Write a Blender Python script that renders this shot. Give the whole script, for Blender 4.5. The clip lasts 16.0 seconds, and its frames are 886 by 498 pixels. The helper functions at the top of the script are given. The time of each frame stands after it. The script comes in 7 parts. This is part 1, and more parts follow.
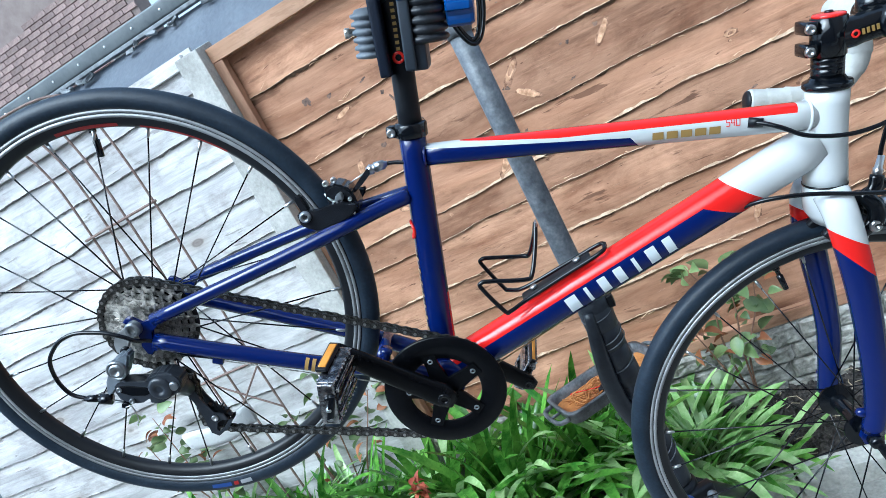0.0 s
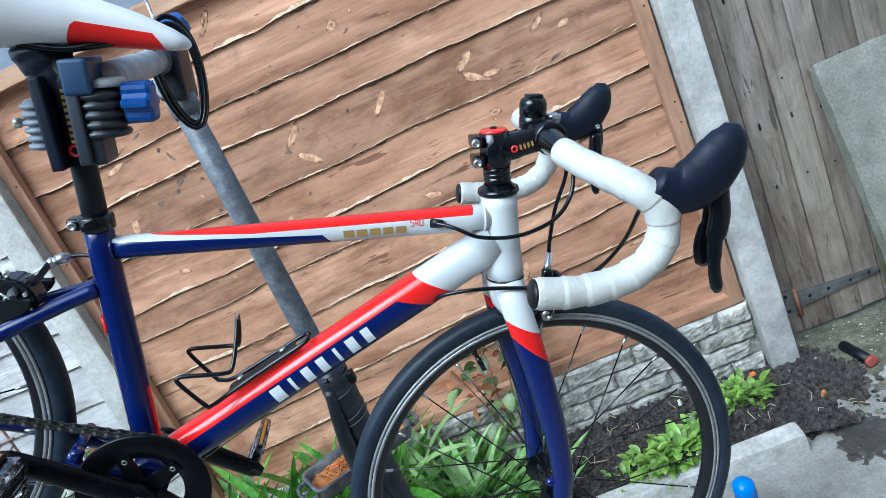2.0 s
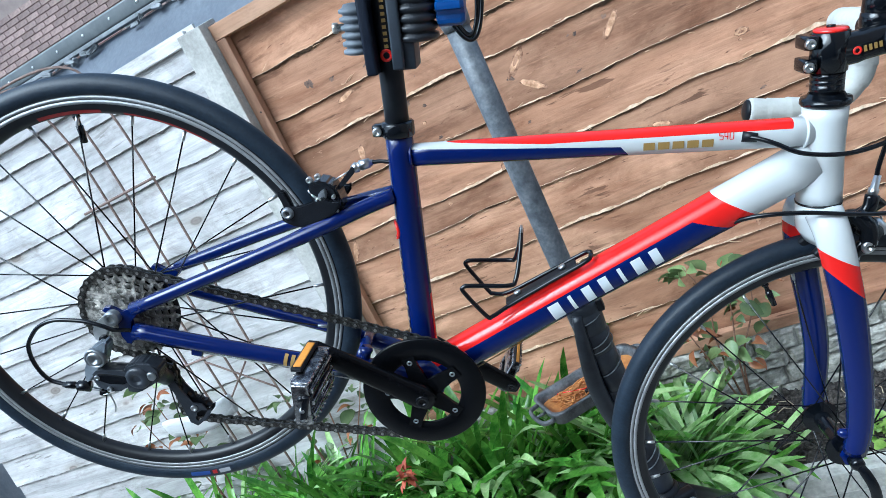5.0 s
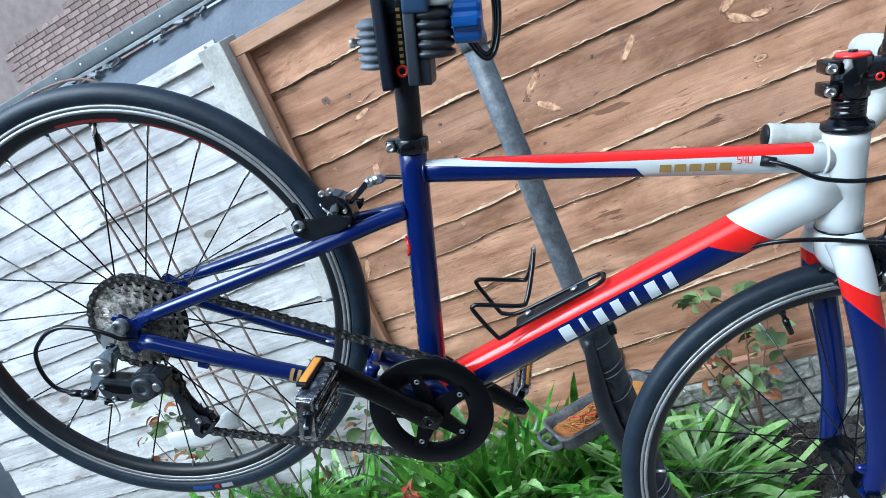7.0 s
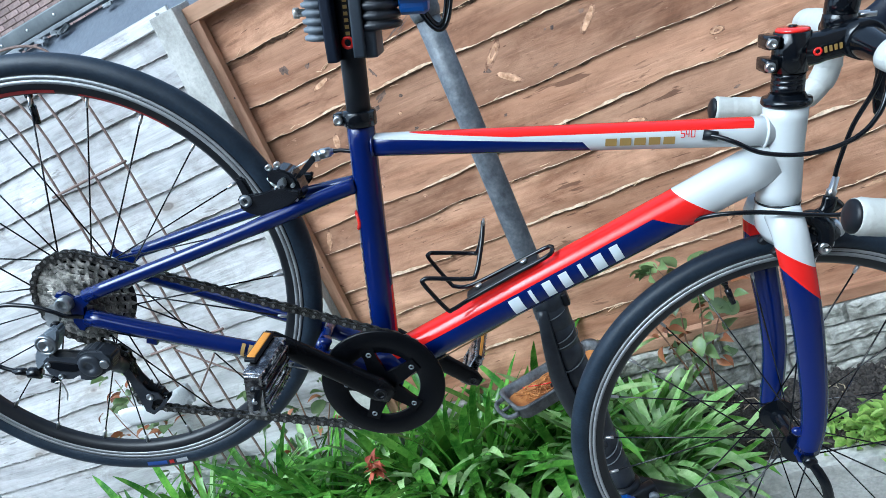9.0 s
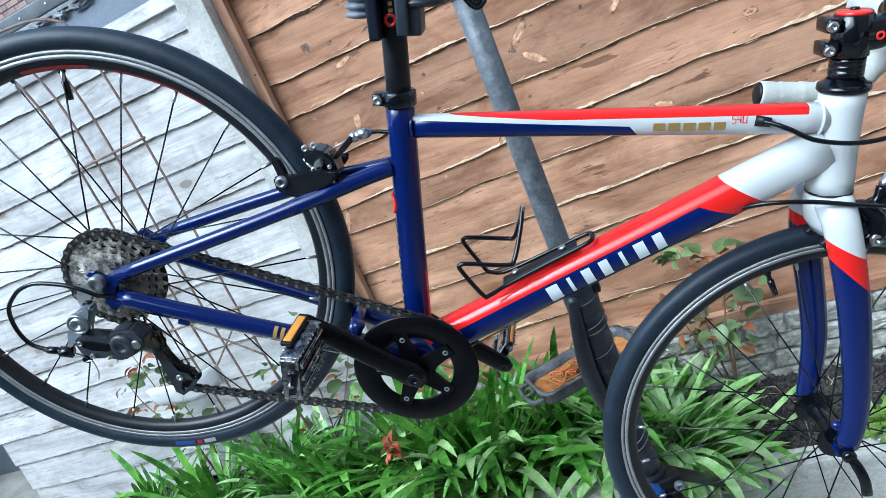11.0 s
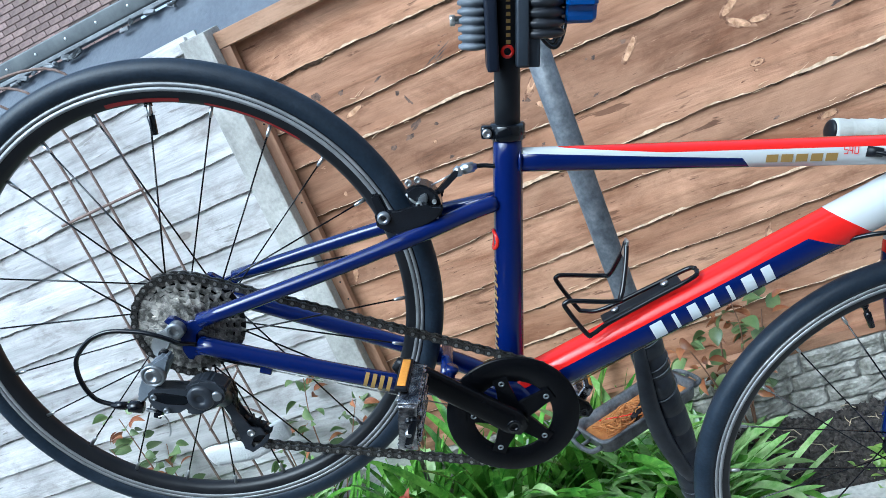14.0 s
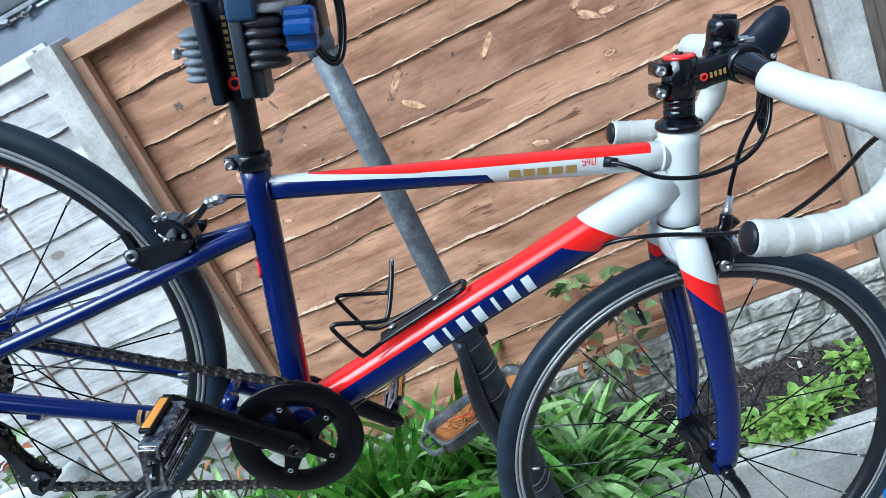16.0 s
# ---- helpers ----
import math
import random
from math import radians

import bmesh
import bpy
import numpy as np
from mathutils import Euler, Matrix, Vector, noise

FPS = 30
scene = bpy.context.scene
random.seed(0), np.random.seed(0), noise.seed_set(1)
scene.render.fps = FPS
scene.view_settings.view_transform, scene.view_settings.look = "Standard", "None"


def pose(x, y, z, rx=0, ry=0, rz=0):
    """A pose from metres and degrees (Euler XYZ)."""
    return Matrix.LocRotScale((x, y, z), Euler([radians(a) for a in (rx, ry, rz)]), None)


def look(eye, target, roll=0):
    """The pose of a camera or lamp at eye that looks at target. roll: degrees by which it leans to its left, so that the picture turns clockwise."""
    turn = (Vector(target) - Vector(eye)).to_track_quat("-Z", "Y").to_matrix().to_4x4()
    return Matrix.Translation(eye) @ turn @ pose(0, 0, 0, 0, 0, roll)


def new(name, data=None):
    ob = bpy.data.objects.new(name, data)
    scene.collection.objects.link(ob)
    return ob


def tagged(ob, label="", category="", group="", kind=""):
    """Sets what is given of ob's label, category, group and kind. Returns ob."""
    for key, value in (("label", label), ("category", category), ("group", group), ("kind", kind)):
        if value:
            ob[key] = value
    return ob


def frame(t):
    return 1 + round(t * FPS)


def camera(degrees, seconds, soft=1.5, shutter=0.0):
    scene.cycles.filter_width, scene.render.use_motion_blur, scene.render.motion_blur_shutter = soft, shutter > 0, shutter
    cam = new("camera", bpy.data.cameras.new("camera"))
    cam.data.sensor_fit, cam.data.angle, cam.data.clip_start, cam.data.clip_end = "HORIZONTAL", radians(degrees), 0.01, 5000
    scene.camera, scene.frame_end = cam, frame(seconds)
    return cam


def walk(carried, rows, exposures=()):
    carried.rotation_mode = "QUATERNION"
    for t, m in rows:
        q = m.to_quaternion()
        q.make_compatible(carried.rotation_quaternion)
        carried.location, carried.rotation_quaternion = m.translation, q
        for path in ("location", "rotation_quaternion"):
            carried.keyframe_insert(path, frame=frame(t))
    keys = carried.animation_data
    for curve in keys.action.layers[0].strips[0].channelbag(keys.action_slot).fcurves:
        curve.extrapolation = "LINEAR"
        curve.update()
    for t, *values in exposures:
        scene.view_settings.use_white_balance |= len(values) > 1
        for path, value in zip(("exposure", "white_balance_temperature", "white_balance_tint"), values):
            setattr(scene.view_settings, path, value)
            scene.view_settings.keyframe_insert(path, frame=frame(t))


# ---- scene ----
cam = camera(67.9, 16.0, soft=0.8)
EXPOSURES = [(0.0, 1.22, 5070, -2), (0.5, 1.21, 5070, -2), (1.0, 1.09, 5070, -2), (1.5, 1.14, 5070, -2), (2.0, 1.11, 5070, -2), (3.5, 1.06, 5070, -2), (4.5, 1.14, 5070, -2), (9.0, 1.09, 5070, -2), (11.5, 1.17, 5070, -2), (13.0, 1.08, 5070, -2), (16.0, 1.11, 5070, -2)]
PATH = [
    (0, (0.129, 0.115, 1.097), (-0.528, 1.947, 0.639), -28.1),
    (0.5, (0.172, 0.125, 1.091), (-0.395, 1.98, 0.606), -28.0),
    (1, (0.226, 0.135, 1.091), (-0.203, 2.023, 0.589), -26.9),
    (1.5, (0.278, 0.141, 1.082), (0.0, 2.057, 0.58), -25.3),
    (2, (0.308, 0.134, 1.08), (0.124, 2.047, 0.528), -24.6),
    (2.5, (0.308, 0.137, 1.081), (0.027, 2.036, 0.519), -23.4),
    (3, (0.289, 0.142, 1.077), (-0.048, 2.022, 0.483), -22.7),
    (3.5, (0.263, 0.15, 1.085), (-0.175, 2.016, 0.511), -21.7),
    (4, (0.206, 0.14, 1.09), (-0.287, 1.984, 0.492), -22.9),
    (4.5, (0.168, 0.142, 1.102), (-0.466, 1.969, 0.591), -26.4),
    (4.7, (0.16, 0.14, 1.105), (-0.513, 1.955, 0.601), -26.4),
    (6.8, (0.155, 0.146, 1.098), (-0.567, 1.959, 0.66), -24.9),
    (7, (0.156, 0.147, 1.099), (-0.553, 1.967, 0.669), -24.5),
    (7.5, (0.171, 0.155, 1.095), (-0.499, 1.984, 0.642), -23.7),
    (8, (0.2, 0.152, 1.085), (-0.375, 1.991, 0.549), -23.6),
    (8.5, (0.202, 0.152, 1.084), (-0.39, 1.986, 0.547), -24.2),
    (9, (0.178, 0.152, 1.093), (-0.476, 1.962, 0.548), -24.5),
    (9.2, (0.172, 0.153, 1.092), (-0.511, 1.948, 0.534), -24.6),
    (11.3, (0.129, 0.162, 1.114), (-0.561, 1.945, 0.525), -23.8),
    (11.5, (0.102, 0.163, 1.12), (-0.534, 1.978, 0.57), -23.1),
    (12, (0.021, 0.166, 1.133), (-0.55, 2.011, 0.613), -23.4),
    (12.5, (-0.009, 0.161, 1.143), (-0.572, 2.011, 0.634), -23.3),
    (13, (-0.018, 0.152, 1.146), (-0.564, 2.011, 0.648), -23.4),
    (13.5, (-0.027, 0.145, 1.148), (-0.572, 2.002, 0.644), -23.4),
    (14, (-0.02, 0.149, 1.144), (-0.547, 2.016, 0.656), -23.4),
    (14.5, (-0.017, 0.153, 1.143), (-0.604, 2.014, 0.702), -25.0),
    (15, (0.034, 0.171, 1.133), (-0.486, 2.041, 0.65), -25.6),
    (15.5, (0.102, 0.18, 1.124), (-0.369, 2.057, 0.62), -25.9),
    (16, (0.188, 0.185, 1.098), (-0.222, 2.052, 0.51), -26.2),
]
walk(cam, [(t, look(eye, target, roll)) for t, eye, target, roll in PATH], EXPOSURES)

# ---- light ----
world = bpy.data.worlds.new("sky")
scene.world = world
world.use_nodes = True
wn = world.node_tree.nodes
sky = wn.new("ShaderNodeTexSky")
sky.sky_type, sky.sun_disc = "NISHITA", False
sky.sun_elevation, sky.sun_rotation = radians(50), radians(200)
sky.air_density, sky.dust_density, sky.ozone_density = 1.0, 4.0, 1.0
haze = wn.new("ShaderNodeHueSaturation")
haze.inputs["Saturation"].default_value = 0.55
world.node_tree.links.new(sky.outputs[0], haze.inputs["Color"])
world.node_tree.links.new(haze.outputs[0], wn["Background"].inputs[0])
wn["Background"].inputs[1].default_value = 0.15
sun_data = bpy.data.lights.new("sun", "SUN")
sun_data.energy, sun_data.angle, sun_data.color = 1.4, radians(30), (1.0, 0.985, 0.96)
sun = new("sun", sun_data)
sun.matrix_world = look((-3.0, -2.0, 4.8), (0, 1, 0))


# ---- materials ----
def material(name, color, rough=0.6, metal=0.0, color2=None, scale=8.0, stretch=(1, 1, 1), bump=0.0, bump_scale=60.0,
             spread=0.0, coat=0.0, contrast=(0.35, 0.65), fine=0.0, spec=0.5):
    """A surface with two scales of noise: broad patches between color and color2, and fine grain in colour and relief."""
    m = bpy.data.materials.new(name)
    m.use_nodes = True
    nodes, links = m.node_tree.nodes, m.node_tree.links
    b = nodes["Principled BSDF"]
    b.inputs["Roughness"].default_value, b.inputs["Metallic"].default_value = rough, metal
    b.inputs["Coat Weight"].default_value = coat
    b.inputs["Specular IOR Level"].default_value = spec
    b.inputs["Coat Roughness"].default_value = 0.06
    b.inputs["Base Color"].default_value = (*color, 1)
    coord = nodes.new("ShaderNodeTexCoord")
    place = nodes.new("ShaderNodeMapping")
    place.inputs["Scale"].default_value = stretch
    links.new(coord.outputs["Object"], place.inputs[0])
    last = None
    if color2:
        n = nodes.new("ShaderNodeTexNoise")
        n.inputs["Scale"].default_value, n.inputs["Detail"].default_value, n.inputs["Roughness"].default_value = scale, 8, 0.65
        ramp = nodes.new("ShaderNodeValToRGB")
        ramp.color_ramp.elements[0].position, ramp.color_ramp.elements[1].position = contrast
        ramp.color_ramp.elements[0].color, ramp.color_ramp.elements[1].color = (*color, 1), (*color2, 1)
        links.new(place.outputs[0], n.inputs["Vector"])
        links.new(n.outputs["Fac"], ramp.inputs[0])
        last = ramp.outputs[0]
    if fine:
        g = nodes.new("ShaderNodeTexNoise")
        g.inputs["Scale"].default_value, g.inputs["Detail"].default_value = bump_scale, 6
        links.new(place.outputs[0], g.inputs["Vector"])
        span = nodes.new("ShaderNodeMapRange")
        span.inputs[1].default_value, span.inputs[2].default_value = 0.25, 0.75
        span.inputs[3].default_value, span.inputs[4].default_value = 1 - fine, 1 + fine
        links.new(g.outputs["Fac"], span.inputs[0])
        mul = nodes.new("ShaderNodeMix")
        mul.data_type, mul.blend_type = "RGBA", "MULTIPLY"
        mul.inputs[0].default_value = 1
        if last:
            links.new(last, mul.inputs[6])
        else:
            mul.inputs[6].default_value = (*color, 1)
        links.new(span.outputs[0], mul.inputs[7])
        last = mul.outputs[2]
    if spread:
        info = nodes.new("ShaderNodeObjectInfo")
        span = nodes.new("ShaderNodeMapRange")
        span.inputs[3].default_value, span.inputs[4].default_value = 1 - spread, 1 + spread
        links.new(info.outputs["Random"], span.inputs[0])
        hsv = nodes.new("ShaderNodeHueSaturation")
        if last:
            links.new(last, hsv.inputs["Color"])
        else:
            hsv.inputs["Color"].default_value = (*color, 1)
        links.new(span.outputs[0], hsv.inputs["Value"])
        last = hsv.outputs[0]
    if last:
        links.new(last, b.inputs["Base Color"])
    if bump:
        n = nodes.new("ShaderNodeTexNoise")
        n.inputs["Scale"].default_value, n.inputs["Detail"].default_value = bump_scale, 8
        links.new(place.outputs[0], n.inputs["Vector"])
        relief = nodes.new("ShaderNodeBump")
        relief.inputs["Strength"].default_value, relief.inputs["Distance"].default_value = bump, 0.004
        links.new(n.outputs["Fac"], relief.inputs["Height"])
        links.new(relief.outputs[0], b.inputs["Normal"])
    return m


def plank_material(name, dark, light, knot, grain, spread, rough=0.78, relief=0.6, knots=2.6, bands=0.14, fibres=0.5):
    """Sawn timber: long streaks, fine grain lines and scattered dark knots; grain gives the stretch along each axis."""
    m = bpy.data.materials.new(name)
    m.use_nodes = True
    nodes, links = m.node_tree.nodes, m.node_tree.links
    b = nodes["Principled BSDF"]
    b.inputs["Roughness"].default_value = rough
    b.inputs["Specular IOR Level"].default_value = 0.25
    coord = nodes.new("ShaderNodeTexCoord")
    info = nodes.new("ShaderNodeObjectInfo")
    shift = nodes.new("ShaderNodeVectorMath")
    shift.operation = "MULTIPLY_ADD"
    wide = nodes.new("ShaderNodeCombineXYZ")
    for k in range(3):
        links.new(info.outputs["Random"], wide.inputs[k])
    shift.inputs[1].default_value = (7.0, 0.0, 3.0)
    links.new(wide.outputs[0], shift.inputs[0])
    links.new(coord.outputs["Object"], shift.inputs[2])

    def noisy(scale, stretch, detail=8, rough_=0.6, distort=0.0):
        place = nodes.new("ShaderNodeMapping")
        place.inputs["Scale"].default_value = stretch
        links.new(shift.outputs[0], place.inputs[0])
        n = nodes.new("ShaderNodeTexNoise")
        n.inputs["Scale"].default_value, n.inputs["Detail"].default_value = scale, detail
        n.inputs["Roughness"].default_value, n.inputs["Distortion"].default_value = rough_, distort
        links.new(place.outputs[0], n.inputs["Vector"])
        return n.outputs["Fac"]

    def ramp(fac, stops):
        r = nodes.new("ShaderNodeValToRGB")
        while len(r.color_ramp.elements) < len(stops):
            r.color_ramp.elements.new(0.5)
        for e, (p, c) in zip(r.color_ramp.elements, stops):
            e.position, e.color = p, (*c, 1)
        links.new(fac, r.inputs[0])
        return r.outputs[0]

    def mixed(a, c, fac, how="MIX"):
        x = nodes.new("ShaderNodeMix")
        x.data_type, x.blend_type = "RGBA", how
        for value, socket in ((fac, x.inputs[0]), (a, x.inputs[6]), (c, x.inputs[7])):
            if isinstance(value, (int, float)):
                socket.default_value = value
            elif isinstance(value, tuple):
                socket.default_value = (*value, 1)
            else:
                links.new(value, socket)
        return x.outputs[2]

    mid = tuple((p + q) / 2 for p, q in zip(dark, light))
    axis = grain.index(min(grain))

    def run(along, across):
        return tuple(along if k == axis else across for k in range(3))

    broad = noisy(2.6, run(0.60, 1.8), 6, 0.6, 1.6)
    color = ramp(broad, [(0.30, dark), (0.5, mid), (0.68, light)])
    streak = noisy(4.0, run(0.30, 4.2), 6, 0.62, 1.5)
    color = mixed(color, ramp(streak, [(0.30, (1 - bands, 1 - bands * 1.06, 1 - bands * 1.12)), (0.5, (1, 1, 1)), (0.70, (1 + bands * 0.5,) * 3)]), 1.0, "MULTIPLY")
    fibre = noisy(36, run(0.11, 1.9), 6, 0.72, 0.5)
    color = mixed(color, ramp(fibre, [(0.34, (0.70, 0.68, 0.66)), (0.56, (1.05, 1.05, 1.05))]), fibres, "MULTIPLY")
    blot = noisy(9.0, run(0.7, 1.3), 9, 0.75, 0.5)
    color = mixed(color, ramp(blot, [(0.34, (0.60, 0.56, 0.53)), (0.50, (1, 1, 1)), (0.72, (1.10, 1.10, 1.09))]), 0.75, "MULTIPLY")
    dash = noisy(30, run(0.22, 1.5), 4, 0.6, 0.3)
    where = noisy(2.2, run(1.0, 1.6), 3)
    cut = nodes.new("ShaderNodeMath")
    cut.operation = "MULTIPLY"
    links.new(ramp(dash, [(0.605, (0, 0, 0)), (0.65, (1, 1, 1))]), cut.inputs[0])
    links.new(ramp(where, [(0.46, (0, 0, 0)), (0.56, (1, 1, 1))]), cut.inputs[1])
    soft_cut = nodes.new("ShaderNodeMath")
    soft_cut.operation = "MULTIPLY"
    soft_cut.inputs[1].default_value = 0.7
    links.new(cut.outputs[0], soft_cut.inputs[0])
    color = mixed(color, knot, soft_cut.outputs[0])
    spots = nodes.new("ShaderNodeTexVoronoi")
    spots.inputs["Scale"].default_value, spots.inputs["Randomness"].default_value = knots, 1.0
    place = nodes.new("ShaderNodeMapping")
    place.inputs["Scale"].default_value = run(0.7, 1.4)
    links.new(shift.outputs[0], place.inputs[0])
    links.new(place.outputs[0], spots.inputs["Vector"])
    hole = ramp(spots.outputs["Distance"], [(0.0, (0.9, 0.9, 0.9)), (0.035, (0.55, 0.55, 0.55)), (0.05, (0.8, 0.8, 0.8)), (0.066, (0, 0, 0))])
    color = mixed(color, knot, hole) if knots > 2 else color
    halo = ramp(spots.outputs["Distance"], [(0.05, (0.84, 0.79, 0.74)), (0.17, (1, 1, 1))])
    color = mixed(color, halo, 1.0, "MULTIPLY")
    span = nodes.new("ShaderNodeMapRange")
    span.inputs[3].default_value, span.inputs[4].default_value = 1 - spread, 1 + spread
    links.new(info.outputs["Random"], span.inputs[0])
    hsv = nodes.new("ShaderNodeHueSaturation")
    links.new(color, hsv.inputs["Color"])
    links.new(span.outputs[0], hsv.inputs["Value"])
    links.new(hsv.outputs[0], b.inputs["Base Color"])
    rise = nodes.new("ShaderNodeBump")
    rise.inputs["Strength"].default_value, rise.inputs["Distance"].default_value = relief, 0.004
    both = nodes.new("ShaderNodeMath")
    both.operation = "ADD"
    links.new(fibre, both.inputs[0])
    links.new(streak, both.inputs[1])
    links.new(both.outputs[0], rise.inputs["Height"])
    links.new(rise.outputs[0], b.inputs["Normal"])
    return m


wood = plank_material("orange_fence_wood", (0.215, 0.098, 0.051), (0.525, 0.302, 0.188), (0.070, 0.030, 0.016), (1.0, 9, 9), 0.20, relief=0.7, knots=1.6, bands=0.30, fibres=0.34)
rail_wood = material("brown_rail_wood", (0.245, 0.128, 0.074), 0.75, color2=(0.39, 0.225, 0.138), scale=5, stretch=(6, 6, 1.2), bump=0.4, bump_scale=14, fine=0.1)
pale_wood = plank_material("weathered_grey_wood", (0.365, 0.355, 0.355), (0.655, 0.642, 0.636), (0.20, 0.18, 0.165), (1.0, 10, 10), 0.08, 0.85, 0.9, knots=3.0, bands=0.20, fibres=0.55)
bark_edge = material("pale_cut_edge", (0.48, 0.31, 0.19), 0.85, color2=(0.78, 0.60, 0.43), scale=45, bump=0.6, bump_scale=120, fine=0.2)
# dark brown strip: the shadow line under each lap, put into the colour
bark_shade = material("shaded_bark", (0.045, 0.026, 0.016), 0.95, color2=(0.17, 0.10, 0.06), scale=50, bump=0.8, bump_scale=150)
concrete = material("concrete", (0.28, 0.272, 0.250), 0.9, color2=(0.49, 0.475, 0.440), scale=7, bump=0.6, bump_scale=110, fine=0.16)
soil = material("dark_soil", (0.014, 0.011, 0.010), 0.95, color2=(0.062, 0.051, 0.044), scale=40, bump=1.0, bump_scale=90, fine=0.5)
paving = material("paving", (0.17, 0.160, 0.140), 0.85, color2=(0.36, 0.345, 0.31), scale=4, bump=0.6, bump_scale=140, fine=0.2)
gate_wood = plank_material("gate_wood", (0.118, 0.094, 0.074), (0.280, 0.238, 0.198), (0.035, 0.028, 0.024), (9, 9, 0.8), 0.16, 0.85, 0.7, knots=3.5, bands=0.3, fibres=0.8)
rubber = material("tyre_rubber", (0.006, 0.013, 0.025), 0.50, bump=0.12, bump_scale=260, color2=(0.014, 0.023, 0.038), scale=30, spec=0.36, fine=0.25)
black = material("black_gloss", (0.003, 0.004, 0.006), 0.13, spec=0.42)
black_deep = material("deep_black", (0.002, 0.0022, 0.003), 0.26, color2=(0.004, 0.0045, 0.006), scale=40, spec=0.16)
black_matt = material("black_matt", (0.003, 0.004, 0.006), 0.42, color2=(0.007, 0.008, 0.011), scale=30, spec=0.28)
hood_black = material("hood_rubber", (0.0030, 0.006, 0.015), 0.50, color2=(0.006, 0.010, 0.022), scale=20, bump=0.12, bump_scale=500, spec=0.25)
blue = material("blue_paint", (0.0035, 0.011, 0.090), 0.12, coat=0.4, spec=0.3)
red = material("red_paint", (0.72, 0.018, 0.012), 0.2, coat=0.5)
white = material("white_paint", (0.54, 0.56, 0.565), 0.2, coat=0.3)
tape = material("white_tape", (0.53, 0.53, 0.50), 0.6, color2=(0.44, 0.44, 0.405), scale=25, bump=0.25, bump_scale=200)
gold = material("gold_print", (0.30, 0.19, 0.055), 0.35)
silver = material("silver_metal", (0.62, 0.63, 0.64), 0.28, 1.0)
# the light and dark mottle paints sparkling glints into the steel's colour
steel = material("glint_mottled_steel", (0.17, 0.165, 0.150), 0.28, 0.60, color2=(0.74, 0.71, 0.66), scale=90, contrast=(0.42, 0.62), bump=0.25, bump_scale=160, spread=0.25)
track = material("brake_track", (0.35, 0.36, 0.37), 0.5, 0.5, color2=(0.26, 0.27, 0.28), scale=40)
pole_grey = material("stand_grey_paint", (0.070, 0.080, 0.094), 0.5, color2=(0.165, 0.175, 0.19), scale=45, bump=0.15, bump_scale=200, fine=0.25)
grip_grey = material("jaw_grey", (0.26, 0.275, 0.30), 0.55, color2=(0.38, 0.40, 0.42), scale=30, fine=0.1)
tape_grey = material("sleeve_tape", (0.009, 0.011, 0.016), 0.40, color2=(0.022, 0.026, 0.034), scale=25, bump=0.35, bump_scale=60, spec=0.5)


# ---- mesh helpers ----
def part(name, bm, mat, parent=None, label="", smooth=True):
    me = bpy.data.meshes.new(name)
    bm.normal_update()
    bm.to_mesh(me)
    bm.free()
    for m in mat if isinstance(mat, (list, tuple)) else [mat]:
        me.materials.append(m)
    for p in me.polygons:
        p.use_smooth = smooth
    ob = new(name, me)
    if parent:
        ob.parent = parent
    if label:
        tagged(ob, label)
    return ob


def thing(name, label, category, m=None, group="", kind=""):
    ob = new(name)
    ob.empty_display_size = 0.05
    if m is not None:
        ob.matrix_basis = m
    return tagged(ob, label, category, group, kind)


def frames_along(pts, closed=False, up=None):
    """Tangent, normal and side at each point, carried along without twist."""
    n, out = len(pts), []
    side = None
    for i in range(n):
        a = pts[(i - 1) % n] if (closed or i) else pts[0]
        b = pts[(i + 1) % n] if (closed or i < n - 1) else pts[-1]
        t = (b - a).normalized()
        if side is None:
            ref = Vector(up) if up else (Vector((0, 1, 0)) if abs(t.y) < 0.9 else Vector((0, 0, 1)))
            side = (ref - t * ref.dot(t)).normalized()
        else:
            side = (side - t * side.dot(t)).normalized()
        out.append((t, side, t.cross(side)))
    return out


def smooth_line(pts, steps=6, closed=False):
    """Points on a smooth curve through the given ones."""
    p = [Vector(q) for q in pts]
    n, out = len(p), []
    for i in range(n if closed else n - 1):
        p1, p2 = p[i], p[(i + 1) % n]
        p0 = p[i - 1] if (closed or i) else p1 * 2 - p2
        p3 = p[(i + 2) % n] if (closed or i < n - 2) else p2 * 2 - p1
        for s in range(steps):
            u = s / steps
            out.append(0.5 * (2 * p1 + (p2 - p0) * u + (2 * p0 - 5 * p1 + 4 * p2 - p3) * u * u + (3 * p1 - p0 - 3 * p2 + p3) * u ** 3))
    if not closed:
        out.append(p[-1])
    return out


